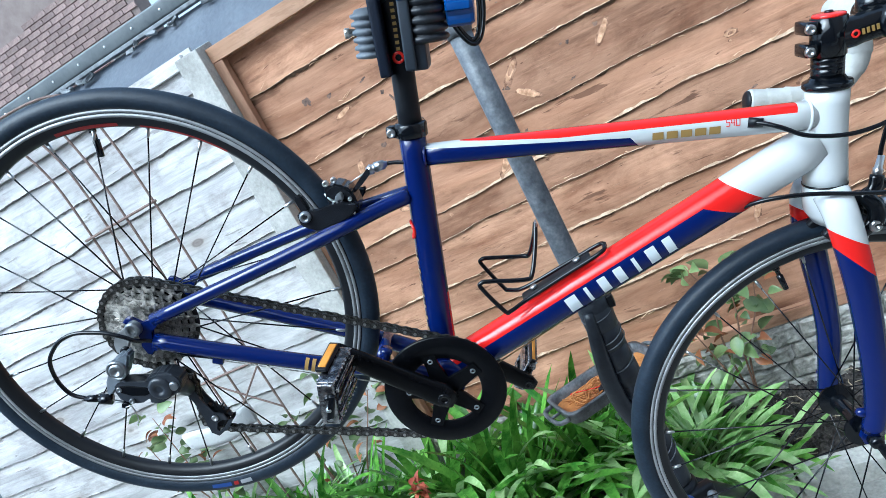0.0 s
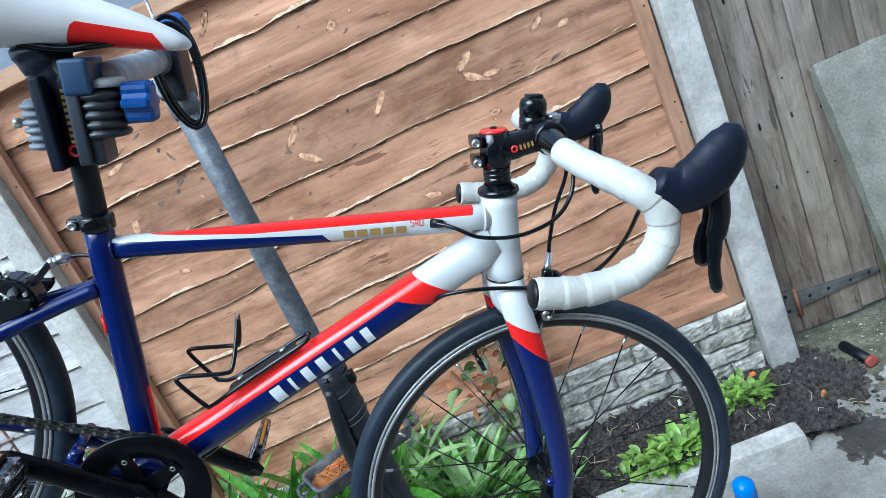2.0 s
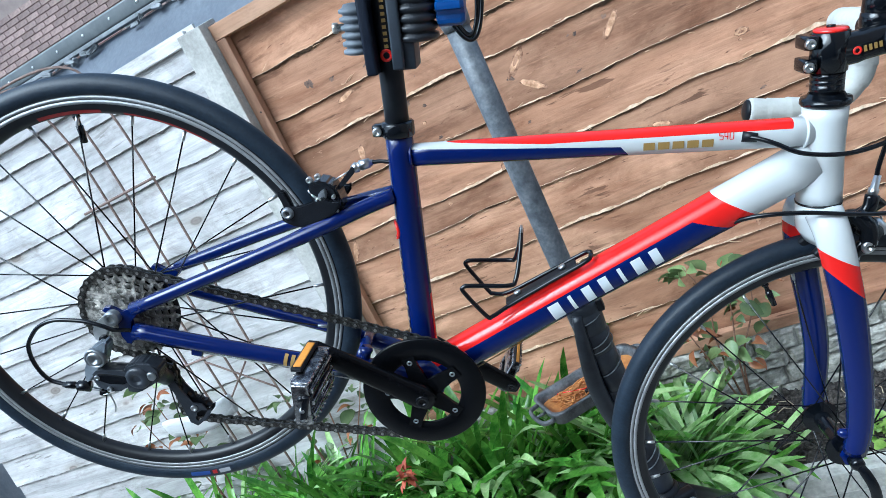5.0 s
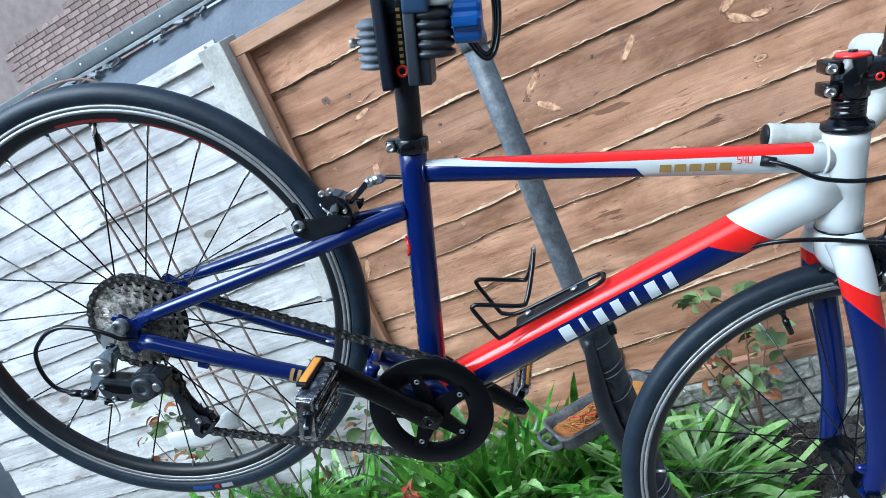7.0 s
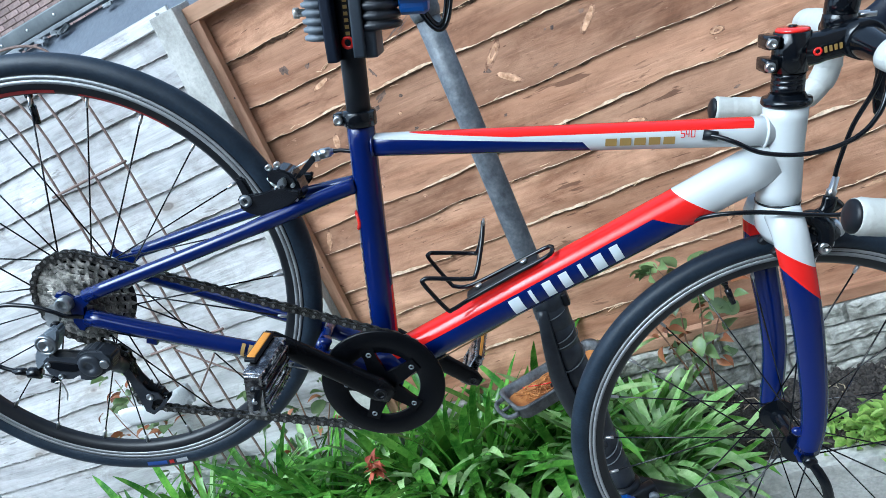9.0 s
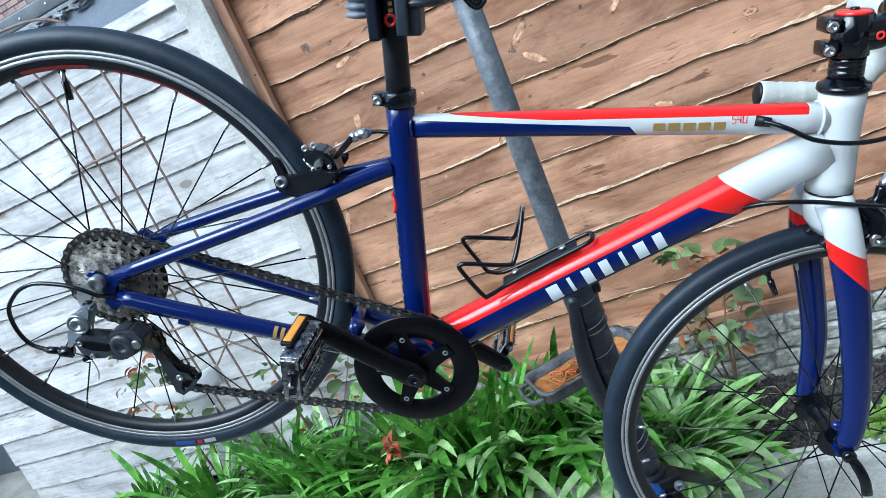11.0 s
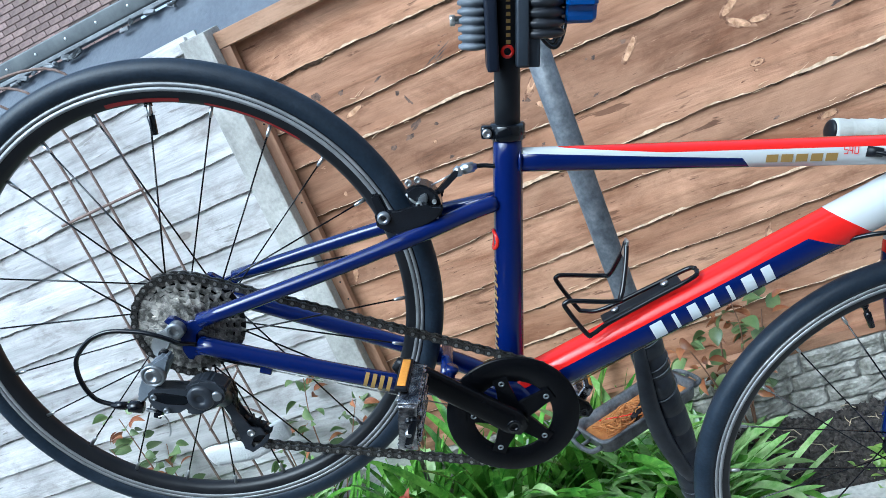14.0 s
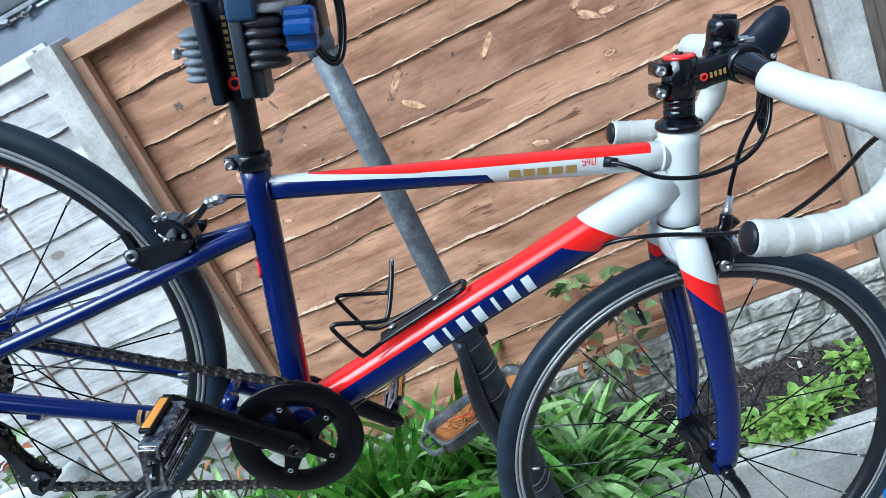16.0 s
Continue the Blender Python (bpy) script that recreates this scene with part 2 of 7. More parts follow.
def sweep(bm, pts, radii, segs=12, closed=False, caps=True, up=None, mat=0, power=2.0):
    """A tube along pts. radii: one number, or for each point a number or (across, up). power above 2 squares the section."""
    pts = [Vector(p) for p in pts]
    rings = []
    for i, (p, (t, s, u)) in enumerate(zip(pts, frames_along(pts, closed, up))):
        r = radii[i] if isinstance(radii, (list, tuple)) else radii
        ra, rb = r if isinstance(r, tuple) else (r, r)
        ring = []
        for k in range(segs):
            a = 2 * math.pi * k / segs
            c, d = math.cos(a), math.sin(a)
            f = (abs(c) ** power + abs(d) ** power) ** (-1 / power)
            ring.append(bm.verts.new(p + s * (ra * c * f) + u * (rb * d * f)))
        rings.append(ring)
    n = len(rings)
    for i in range(n if closed else n - 1):
        a, b = rings[i], rings[(i + 1) % n]
        for k in range(segs):
            f = bm.faces.new((a[k], a[(k + 1) % segs], b[(k + 1) % segs], b[k]))
            f.material_index = mat
    if caps and not closed:
        bm.faces.new(rings[0][::-1]).material_index = mat
        bm.faces.new(rings[-1]).material_index = mat
    return rings


def lerp_radii(a, b, n):
    if isinstance(a, tuple):
        return [tuple(x + (y - x) * i / (n - 1) for x, y in zip(a, b)) for i in range(n)]
    return [a + (b - a) * i / (n - 1) for i in range(n)]


def straight(a, b, n=2):
    a, b = Vector(a), Vector(b)
    return [a.lerp(b, i / (n - 1)) for i in range(n)]


def lathe(bm, profile, m=None, segs=32, closed=False, mat=0):
    """Turns (radius, along) pairs round the local y axis; m places it."""
    m = m or Matrix()
    rings = []
    for r, y in profile:
        rings.append([bm.verts.new(m @ Vector((r * math.cos(2 * math.pi * k / segs), y, r * math.sin(2 * math.pi * k / segs)))) for k in range(segs)])
    n = len(rings)
    for i in range(n if closed else n - 1):
        a, b = rings[i], rings[(i + 1) % n]
        for k in range(segs):
            bm.faces.new((a[k], b[k], b[(k + 1) % segs], a[(k + 1) % segs])).material_index = mat
    if not closed:
        bm.faces.new(rings[0]).material_index = mat
        bm.faces.new(rings[-1][::-1]).material_index = mat
    return rings


def box(bm, size, m=None, bevel=0.0, mat=0):
    m = m or Matrix()
    made = bmesh.ops.create_cube(bm, size=1, matrix=m @ Matrix.Diagonal((*size, 1)))
    faces = {f for v in made["verts"] for f in v.link_faces}
    for f in faces:
        f.material_index = mat
    if bevel:
        edges = {e for v in made["verts"] for e in v.link_edges}
        bmesh.ops.bevel(bm, geom=list(edges), offset=bevel, segments=2, profile=0.7, affect="EDGES")


def plate(bm, outline, y0, y1, mat=0, m=None):
    """A flat plate with an outline of (x, z) pairs between y0 and y1."""
    m = m or Matrix()
    a = [bm.verts.new(m @ Vector((x, y0, z))) for x, z in outline]
    b = [bm.verts.new(m @ Vector((x, y1, z))) for x, z in outline]
    n = len(a)
    bm.faces.new(a).material_index = mat
    bm.faces.new(b[::-1]).material_index = mat
    for i in range(n):
        bm.faces.new((a[i], b[i], b[(i + 1) % n], a[(i + 1) % n])).material_index = mat


def rod(name, a, b, r, mat, parent, label="", segs=12, r2=None):
    bm = bmesh.new()
    sweep(bm, straight(a, b), [r, r if r2 is None else r2], segs)
    return part(name, bm, mat, parent, label)


def line(name, pts, r, mat, parent, label="", segs=8, steps=6):
    bm = bmesh.new()
    sweep(bm, smooth_line(pts, steps), r, segs)
    return part(name, bm, mat, parent, label)



# ---- ground ----
PAVE, SOIL = -0.22, -0.185


def sheet(name, x0, x1, y0, y1, nx, ny, height, mat):
    bm = bmesh.new()
    v = [[bm.verts.new((x0 + (x1 - x0) * i / nx, y0 + (y1 - y0) * j / ny, height(x0 + (x1 - x0) * i / nx, y0 + (y1 - y0) * j / ny))) for i in range(nx + 1)] for j in range(ny + 1)]
    for j in range(ny):
        for i in range(nx):
            bm.faces.new((v[j][i], v[j][i + 1], v[j + 1][i + 1], v[j + 1][i]))
    return part(name, bm, mat)


bm = bmesh.new()
bmesh.ops.create_grid(bm, x_segments=2, y_segments=2, size=300, matrix=Matrix.Translation((0, 0, PAVE)))
ground = tagged(part("ground", bm, paving), "grey concrete paving of the back yard", "ground", kind="structure")


def soil_height(x, y):
    p = Vector((x, y, 0))
    edge = min(1, max(0, (1.02 - x) / 0.25))
    return PAVE - 0.01 + (SOIL - PAVE + 0.01) * edge + 0.016 * noise.noise(p * 5) + 0.014 * abs(noise.noise(p * 19)) + 0.010 * abs(noise.noise(p * 47)) * edge


bed = tagged(sheet("soil_bed", -3.0, 1.04, 1.60, 2.06, 560, 70, soil_height, soil), "dark crumbly soil of the flower bed", "soil", kind="structure")
rnd = random.Random(5)
clod_soil = material("crumbled_soil", (0.012, 0.010, 0.009), 0.95, color2=(0.078, 0.065, 0.056), scale=55, bump=0.8, bump_scale=160, fine=0.5)


def spill_height(x, y):
    """Loose earth trodden out over the paving past the end of the kerb: above the paving only inside a ragged outline."""
    p = Vector((x, y, 3.0))
    reach = 0.86 - math.hypot((x - 0.88) / 0.27, (y - 1.86) / 0.27)
    reach = reach if reach > 0 else reach * 3.0
    return PAVE + 0.030 * min(0.75, reach + 0.40 * noise.noise(p * 7) + 0.22 * noise.noise(p * 23)) + 0.005 * noise.noise(p * 60)


ball = bmesh.new()
bmesh.ops.create_icosphere(ball, subdivisions=1, radius=1)
BALL = [v.co.copy() for v in ball.verts]
BALL_FACES = [[v.index for v in f.verts] for f in ball.faces]
ball.free()


def lumps(name, spots, mat, rnd, rough_=0.45, flat=(0.55, 1.0)):
    """Many small uneven lumps as one mesh; spots: (x, y, z, radius)."""
    verts, faces = [], []
    for x, y, z, r in spots:
        turn = Euler((rnd.random() * 6, rnd.random() * 6, rnd.random() * 6)).to_matrix()
        size = Vector((rnd.uniform(0.7, 1.3), rnd.uniform(0.7, 1.2), rnd.uniform(*flat)))
        off = len(verts)
        for c in BALL:
            q = turn @ Vector((c.x * size.x, c.y * size.y, c.z * size.z))
            q += noise.noise_vector(Vector((x, y, z)) * 40 + c * 1.7) * rough_
            verts.append((x + q.x * r, y + q.y * r, z + q.z * r))
        faces += [[i + off for i in f] for f in BALL_FACES]
    me = bpy.data.meshes.new(name)
    me.from_pydata(verts, [], faces)
    me.materials.append(mat)
    return new(name, me)


spots = []
while len(spots) < 9000:
    x, y = rnd.uniform(0.05, 1.13), rnd.uniform(1.60, 1.975)
    r = rnd.choice((0.002, 0.0025, 0.003, 0.004, 0.005, 0.007, 0.011)) * rnd.uniform(0.7, 1.2)
    if y < 1.65 and x < 0.84:
        continue
    z = max(soil_height(x, y) if x < 1.04 else PAVE - 0.02, spill_height(x, y))
    if z < PAVE + 0.004 and rnd.random() > 0.08:
        continue
    spots.append((x, y, max(z, PAVE) + r * 0.35, r))
tagged(lumps("soil_clods", spots, clod_soil, rnd), "small dark clods of earth on the bed", "soil", kind="stuff")
straw = material("dry_stalk", (0.36, 0.28, 0.17), 0.8, color2=(0.5, 0.42, 0.3), scale=30)
bm = bmesh.new()
for k in range(60):
    x, y = rnd.uniform(0.15, 1.05), rnd.uniform(1.65, 1.96)
    a, ln = rnd.uniform(0, 6.3), rnd.uniform(0.015, 0.06)
    z = soil_height(x, y) + 0.012
    sweep(bm, [(x, y, z), (x + ln * 0.5 * math.cos(a), y + ln * 0.5 * math.sin(a), z + 0.006), (x + ln * math.cos(a + 0.3), y + ln * math.sin(a + 0.3), z)], 0.0013, 5)
tagged(part("dry_stalks", bm, straw), "dry straw-coloured stalks scattered on the soil", "debris", kind="stuff")

damp_soil = material("damp_soil", (0.026, 0.021, 0.015), 0.8, color2=(0.085, 0.072, 0.052), scale=22, bump=1.0, bump_scale=90, fine=0.4)
tagged(sheet("spilled_soil", 0.60, 1.75, 1.45, 2.40, 190, 170, spill_height, damp_soil), "damp brown earth spilled over the paving", "soil", kind="structure")
wet_paving = material("wet_paving", (0.040, 0.036, 0.031), 0.35, color2=(0.075, 0.068, 0.058), scale=30, bump=0.4, bump_scale=120, fine=0.2)


def stain_height(x, y):
    """The wet film shows only inside a ragged outline."""
    p = Vector((x, y, 9.0))
    return PAVE + 0.0040 * max(-1.0, min(1.0, 6 * (0.50 - math.hypot((x - 0.96) / 0.15, (y - 1.54) / 0.16) + 0.55 * noise.noise(p * 9) + 0.35 * noise.noise(p * 30) + 0.25 * noise.noise(p * 75))))


tagged(sheet("wet_stain", 0.76, 1.20, 1.28, 1.80, 150, 170, stain_height, wet_paving), "dark wet stain with a ragged edge on the paving", "stain", kind="structure")
mossy_paving = material("mossy_paving", (0.060, 0.056, 0.036), 0.9, color2=(0.185, 0.170, 0.120), scale=26, contrast=(0.36, 0.70), bump=0.8, bump_scale=120, fine=0.5)


def moss_height(x, y):
    """A film of moss and grit on the paving round the gate, with a ragged edge."""
    p = Vector((x, y, 5.0))
    return PAVE + 0.0035 * max(-1.0, min(1.0, 5 * (1.0 - math.hypot((x - 1.38) / 0.42, (y - 2.08) / 0.36) + 0.35 * noise.noise(p * 6) + 0.30 * noise.noise(p * 22) + 0.2 * noise.noise(p * 70))))


tagged(sheet("paving_moss", 0.90, 1.95, 1.60, 2.60, 190, 180, moss_height, mossy_paving), "dark moss and grit on the paving by the gate", "moss", kind="structure")
rnd = random.Random(12)
chips = [(x, y, PAVE + 0.004, r) for x, y, r in ((rnd.uniform(1.02, 1.62), rnd.uniform(1.84, 2.045), rnd.choice((0.0015, 0.002, 0.003, 0.0045))) for k in range(110))]
tagged(lumps("pale_chips", chips, material("pale_chips", (0.32, 0.30, 0.19), 0.9, color2=(0.50, 0.48, 0.36), scale=60), rnd), "pale flakes and chips strewn over the mossy paving", "debris", kind="stuff")
scrap_orange = material("orange_scrap", (0.62, 0.22, 0.05), 0.8, color2=(0.45, 0.16, 0.05), scale=80)
scrap_white = material("pale_scrap", (0.60, 0.57, 0.50), 0.85, color2=(0.42, 0.39, 0.33), scale=60)
for x, y, ln, wd, turn, mat, label in ((0.953, 1.742, 0.026, 0.008, 0.9, scrap_orange, "small orange scrap on the soil"), (0.835, 1.925, 0.030, 0.010, 0.2, scrap_orange, "small orange scrap on the soil"), (0.912, 1.640, 0.034, 0.018, 0.5, scrap_white, "crumpled pale scrap by the kerb"), (0.60, 1.885, 0.024, 0.009, 1.3, scrap_white, "crumpled pale scrap on the soil")):
    bm = bmesh.new()
    box(bm, (ln, wd, 0.007), None, 0.002)
    bmesh.ops.subdivide_edges(bm, edges=bm.edges[:], cuts=2)
    for v in bm.verts:
        v.co += noise.noise_vector(v.co * 120 + Vector((x, y, 0))) * 0.004
    bm.transform(Matrix.Translation((x, y, max(spill_height(x, y), PAVE, soil_height(x, y) if x < 1.0 and y > 1.65 else PAVE) + 0.012)) @ Matrix.Rotation(turn, 4, "Z"))
    tagged(part("scrap", bm, mat, smooth=False), label, "scrap", group="scraps on the ground")
moss = material("mossy_stone", (0.12, 0.11, 0.075), 0.9, color2=(0.26, 0.235, 0.19), scale=20, fine=0.3, bump=0.6)
rnd = random.Random(8)
for k in range(26):
    x, y = rnd.uniform(0.86, 1.34), rnd.uniform(1.50, 1.95)
    r = rnd.choice((0.004, 0.005, 0.006, 0.009))
    bm = bmesh.new()
    bmesh.ops.create_icosphere(bm, subdivisions=2, radius=r)
    for v in bm.verts:
        v.co += noise.noise_vector(v.co * 60 + Vector((k, 0, 0))) * r * 0.4
        v.co.z *= 0.55
    bm.transform(Matrix.Translation((x, y, max(PAVE, spill_height(x, y)) + r * 0.3)) @ Matrix.Rotation(k * 1.3, 4, "Z"))
    tagged(part("pebble", bm, moss), "small dull stone lying on the earth", "pebble", group="pebbles by the gate")

# ---- fence ----
FY = 2.012


def edge_height(levels, x, x0, x1):
    return levels[0] + (levels[1] - levels[0]) * (x - x0) / (x1 - x0)


def board(root, k, x0, x1, low, high, mats, waver, pale_edge, n=230):
    """One lapped board: wavy, ragged lower edge standing proud over a dark barky lip that paints the shade of the lap,
    upper edge tucked behind the next board.
    """
    bm = bmesh.new()
    rows = []
    for i in range(n + 1):
        x = x0 + (x1 - x0) * i / n

        def nz(f, a):
            return noise.noise(Vector((x * f, k * 7.1 + a, a * 1.3)))
        w = waver * (nz(1.9, 0.3) + 0.65 * nz(5.0, 4.0) + 0.25 * nz(17.0, 9.0)) + 0.0013 * nz(60, 2.0) + 0.0012 * nz(150, 5.0)
        z = edge_height(low, x, x0, x1) + w
        t = edge_height(high, x, x0, x1) + 0.04
        rim_ = 0.0095 * (0.38 + 1.1 * nz(9.0, 2.0) + 0.6 * nz(40.0, 6.0)) if pale_edge else 0.0055 * (0.15 + nz(12.0, 3.0) + 0.5 * nz(50, 1.0))
        rim_ = max(0.0008, rim_)
        # uneven height of the painted shadow line below the edge
        shade_lip = max(0.0010, 0.0085 * (0.36 + 0.9 * nz(5.0, 7.0) + 0.7 * nz(45.0, 8.0) + 0.4 * nz(110.0, 3.0)))
        out = 0.0015 * nz(30.0, 3.0)
        rows.append([bm.verts.new((x, y, h)) for y, h in ((FY - 0.0085, z - shade_lip), (FY - 0.0150 + out, z), (FY - 0.0146 + 0.3 * out, z + rim_), (FY - 0.0020, t), (FY + 0.010, t), (FY - 0.003, z - shade_lip))])
    m = len(rows[0])
    for a, b in zip(rows, rows[1:]):
        for q in range(m):
            f = bm.faces.new((a[q], b[q], b[(q + 1) % m], a[(q + 1) % m]))
            f.material_index = (2, 1, 0, 0, 0, 2)[q]
    bm.faces.new(rows[0])
    bm.faces.new(rows[-1][::-1])
    return part("board", bm, mats, root, smooth=False)


panel = thing("fence_brown", "orange-brown waney lap fence panel with wavy board edges", "fence panel", kind="structure")
EDGES = [((0.035, 0.040), 0), ((0.150, 0.225), 1), ((0.255, 0.360), 1), ((0.363, 0.476), 0), ((0.495, 0.560), 1), ((0.647, 0.686), 0), ((0.722, 0.802), 1), ((0.888, 0.910), 0), ((1.043, 1.068), 1), ((1.157, 1.172), 0), ((1.300, 1.312), 1), ((1.430, 1.430), 0)]
for k in range(len(EDGES) - 1):
    board(panel, k, -0.9, 0.9, EDGES[k][0], EDGES[k + 1][0], (wood, bark_edge, bark_shade), 0.011, EDGES[k][1])
for x in (-0.883, 0.877):
    bm = bmesh.new()
    box(bm, (0.034 if x < 0 else 0.040, 0.030, 1.40), Matrix.Translation((x, FY - 0.034, 0.733)), 0.003)
    part("upright", bm, rail_wood, panel, smooth=False)
    for z in (0.35, 0.62, 0.68, 0.95, 1.2):
        bm = bmesh.new()
        sweep(bm, [(x + 0.006, FY - 0.050, z), (x + 0.006, FY - 0.0488, z)], 0.0028, 8)
        part("nail", bm, black_matt, panel)
bm = bmesh.new()
box(bm, (1.8, 0.034, 0.045), Matrix.Translation((0, FY - 0.033, 1.4565)), 0.003)
part("top_rail", bm, plank_material("rail_wood", (0.34, 0.19, 0.11), (0.52, 0.33, 0.22), (0.12, 0.06, 0.03), (1.0, 9, 9), 0.05), panel, smooth=False)
bm = bmesh.new()
box(bm, (1.72, 0.030, 0.034), Matrix.Translation((0, FY - 0.034, 0.048)), 0.003)
part("bottom_rail", bm, wood, panel, smooth=False)

# knots in the brown boards: a pale oval eye in a dark ring
knot_eye = material("knot_eye", (0.36, 0.185, 0.095), 0.8, color2=(0.60, 0.365, 0.22), scale=60, fine=0.25, bump=0.4)
stain_dark = material("dark_knot_stain", (0.060, 0.040, 0.034), 0.9, color2=(0.20, 0.125, 0.088), scale=45, contrast=(0.40, 0.60), fine=0.3)
knot_ring = material("knot_ring", (0.15, 0.070, 0.038), 0.9, color2=(0.40, 0.225, 0.138), scale=55, contrast=(0.42, 0.58))


def board_face(x, z):
    """The y of the boards' front at x and height z."""
    for k in range(len(EDGES) - 1):
        a, b = edge_height(EDGES[k][0], x, -0.9, 0.9), edge_height(EDGES[k + 1][0], x, -0.9, 0.9)
        if a <= z < b:
            return FY - 0.0146 + 0.0126 * (z - a) / (b + 0.04 - a), (z - a) / (b - a)
    return FY, 0.0


# the large eyes first: x, height, half length, half width, turn
EYES = [(-0.125, 1.017, 0.034, 0.009, 0.80), (-0.106, 0.943, 0.034, 0.009, -0.62), (0.396, 1.008, 0.030, 0.009, 0.70), (0.406, 0.960, 0.034, 0.009, -0.60), (0.105, 1.237, 0.013, 0.011, 0.30), (0.138, 1.001, 0.032, 0.008, 0.87), (0.613, 1.022, 0.022, 0.007, 0.62), (0.169, 0.703, 0.022, 0.008, -0.25)]
rnd = random.Random(77)
for k in range(44):
    x, z = (EYES[k][0], EYES[k][1]) if k < len(EYES) else (rnd.uniform(-0.84, 0.84), rnd.uniform(0.10, 1.40))
    y, f = board_face(x, z)
    if k >= len(EYES) and not 0.2 < f < 0.85:
        continue
    ln, wd, turn = rnd.uniform(0.014, 0.036), rnd.uniform(0.005, 0.010), rnd.choice((0.1, 0.15, -0.1, 0.9, 1.2, 0.3))
    if rnd.random() < 0.35:
        ln = wd = rnd.uniform(0.003, 0.005)
    if k < len(EYES):
        ln, wd, turn = EYES[k][2:]
    bm = bmesh.new()
    rings_k = []
    for scale_, up_ in ((1.30, 0.0), (1.0, 0.0011), (0.90, 0.0009), (0.45, 0.0018)):
        ring_k = []
        for i in range(18):
            a = 2 * math.pi * i / 18
            q = 1 + (0.45 if scale_ > 1.1 else 0.28) * noise.noise(Vector((math.cos(a) * 1.9, math.sin(a) * 1.9, k + scale_ * 2)))
            u, v = ln * scale_ * q * math.cos(a), wd * scale_ * q * math.sin(a)
            px, pz = u * math.cos(turn) - v * math.sin(turn), u * math.sin(turn) + v * math.cos(turn)
            ring_k.append(bm.verts.new((x + px, board_face(x, z)[0] + 0.085 * pz - 0.0004 - up_, z + pz)))
        rings_k.append(ring_k)
    for level, (p, q) in enumerate(zip(rings_k, rings_k[1:])):
        for i in range(18):
            f_ = bm.faces.new((p[i], p[(i + 1) % 18], q[(i + 1) % 18], q[i]))
            f_.material_index = 1 if level == 0 or (level == 1 and k % 3 == 0) else 0
    bm.faces.new(rings_k[-1]).material_index = 1 if k % 4 == 0 else 0
    part("knot", bm, (knot_eye, knot_ring), panel)
bm = bmesh.new()
for k in range(520):
    x, z = rnd.uniform(-0.84, 0.84), rnd.uniform(0.08, 1.41)
    y, f = board_face(x, z)
    if not 0.08 < f < 0.92:
        continue
    ln, wd, tilt_ = rnd.uniform(0.004, 0.034), rnd.uniform(0.0004, 0.0018), rnd.uniform(-0.05, 0.16)
    top_, low_ = [], []
    for i in range(5):
        u = i / 4 - 0.5
        w = wd * (1 - (2 * u) ** 2) + 0.0001
        c = z + ln * u * tilt_ + 0.0012 * noise.noise(Vector((x + u, z * 9, k)))
        top_.append(bm.verts.new((x + ln * u, y - 0.0006 + 0.085 * (c - z), c + w)))
        low_.append(bm.verts.new((x + ln * u, y - 0.0006 + 0.085 * (c - z), c - w)))
    for i in range(4):
        bm.faces.new((low_[i], low_[i + 1], top_[i + 1], top_[i]))
tagged(part("splits", bm, knot_ring, panel, smooth=False), kind="stuff")
# dark bruises and gouges in the boards: x, height, half length, half width, turn
BRUISES = [(-0.709, 1.212, 0.016, 0.011, -0.5), (-0.636, 1.196, 0.007, 0.006, 0.2), (-0.484, 1.132, 0.008, 0.005, 1.2), (-0.462, 1.102, 0.016, 0.004, -1.1), (-0.404, 1.098, 0.012, 0.008, 0.9), (-0.472, 1.031, 0.020, 0.007, 0.5), (-0.501, 1.006, 0.014, 0.007, 0.1), (-0.557, 0.995, 0.010, 0.007, 0.3), (-0.415, 1.012, 0.006, 0.004, 0.2), (-0.408, 0.910, 0.007, 0.004, 0.4), (-0.520, 1.189, 0.013, 0.003, 0.3), (-0.355, 1.179, 0.030, 0.0024, 0.42), (-0.330, 1.182, 0.026, 0.0020, 0.40), (-0.315, 1.196, 0.022, 0.0018, 0.44), (-0.345, 1.168, 0.020, 0.0018, 0.38), (-0.325, 1.206, 0.003, 0.002, 0.0), (-0.316, 1.212, 0.002, 0.002, 0.0), (0.046, 1.017, 0.006, 0.005, 0.9), (0.028, 1.020, 0.004, 0.003, 0.2), (0.022, 0.923, 0.008, 0.003, 0.3), (-0.154, 0.849, 0.006, 0.005, 0.0), (0.135, 1.208, 0.010, 0.003, 0.5), (0.022, 1.269, 0.006, 0.003, 0.2), (-0.093, 1.208, 0.003, 0.002, 0.0), (-0.080, 1.196, 0.003, 0.002, 0.0), (0.431, 0.696, 0.008, 0.004, 0.3), (0.129, 1.025, 0.008, 0.006, 1.0), (-0.156, 0.981, 0.009, 0.007, -0.3), (-0.247, 1.174, 0.020, 0.003, 0.35), (0.63, 0.92, 0.022, 0.004, 0.25)]
rnd = random.Random(31)
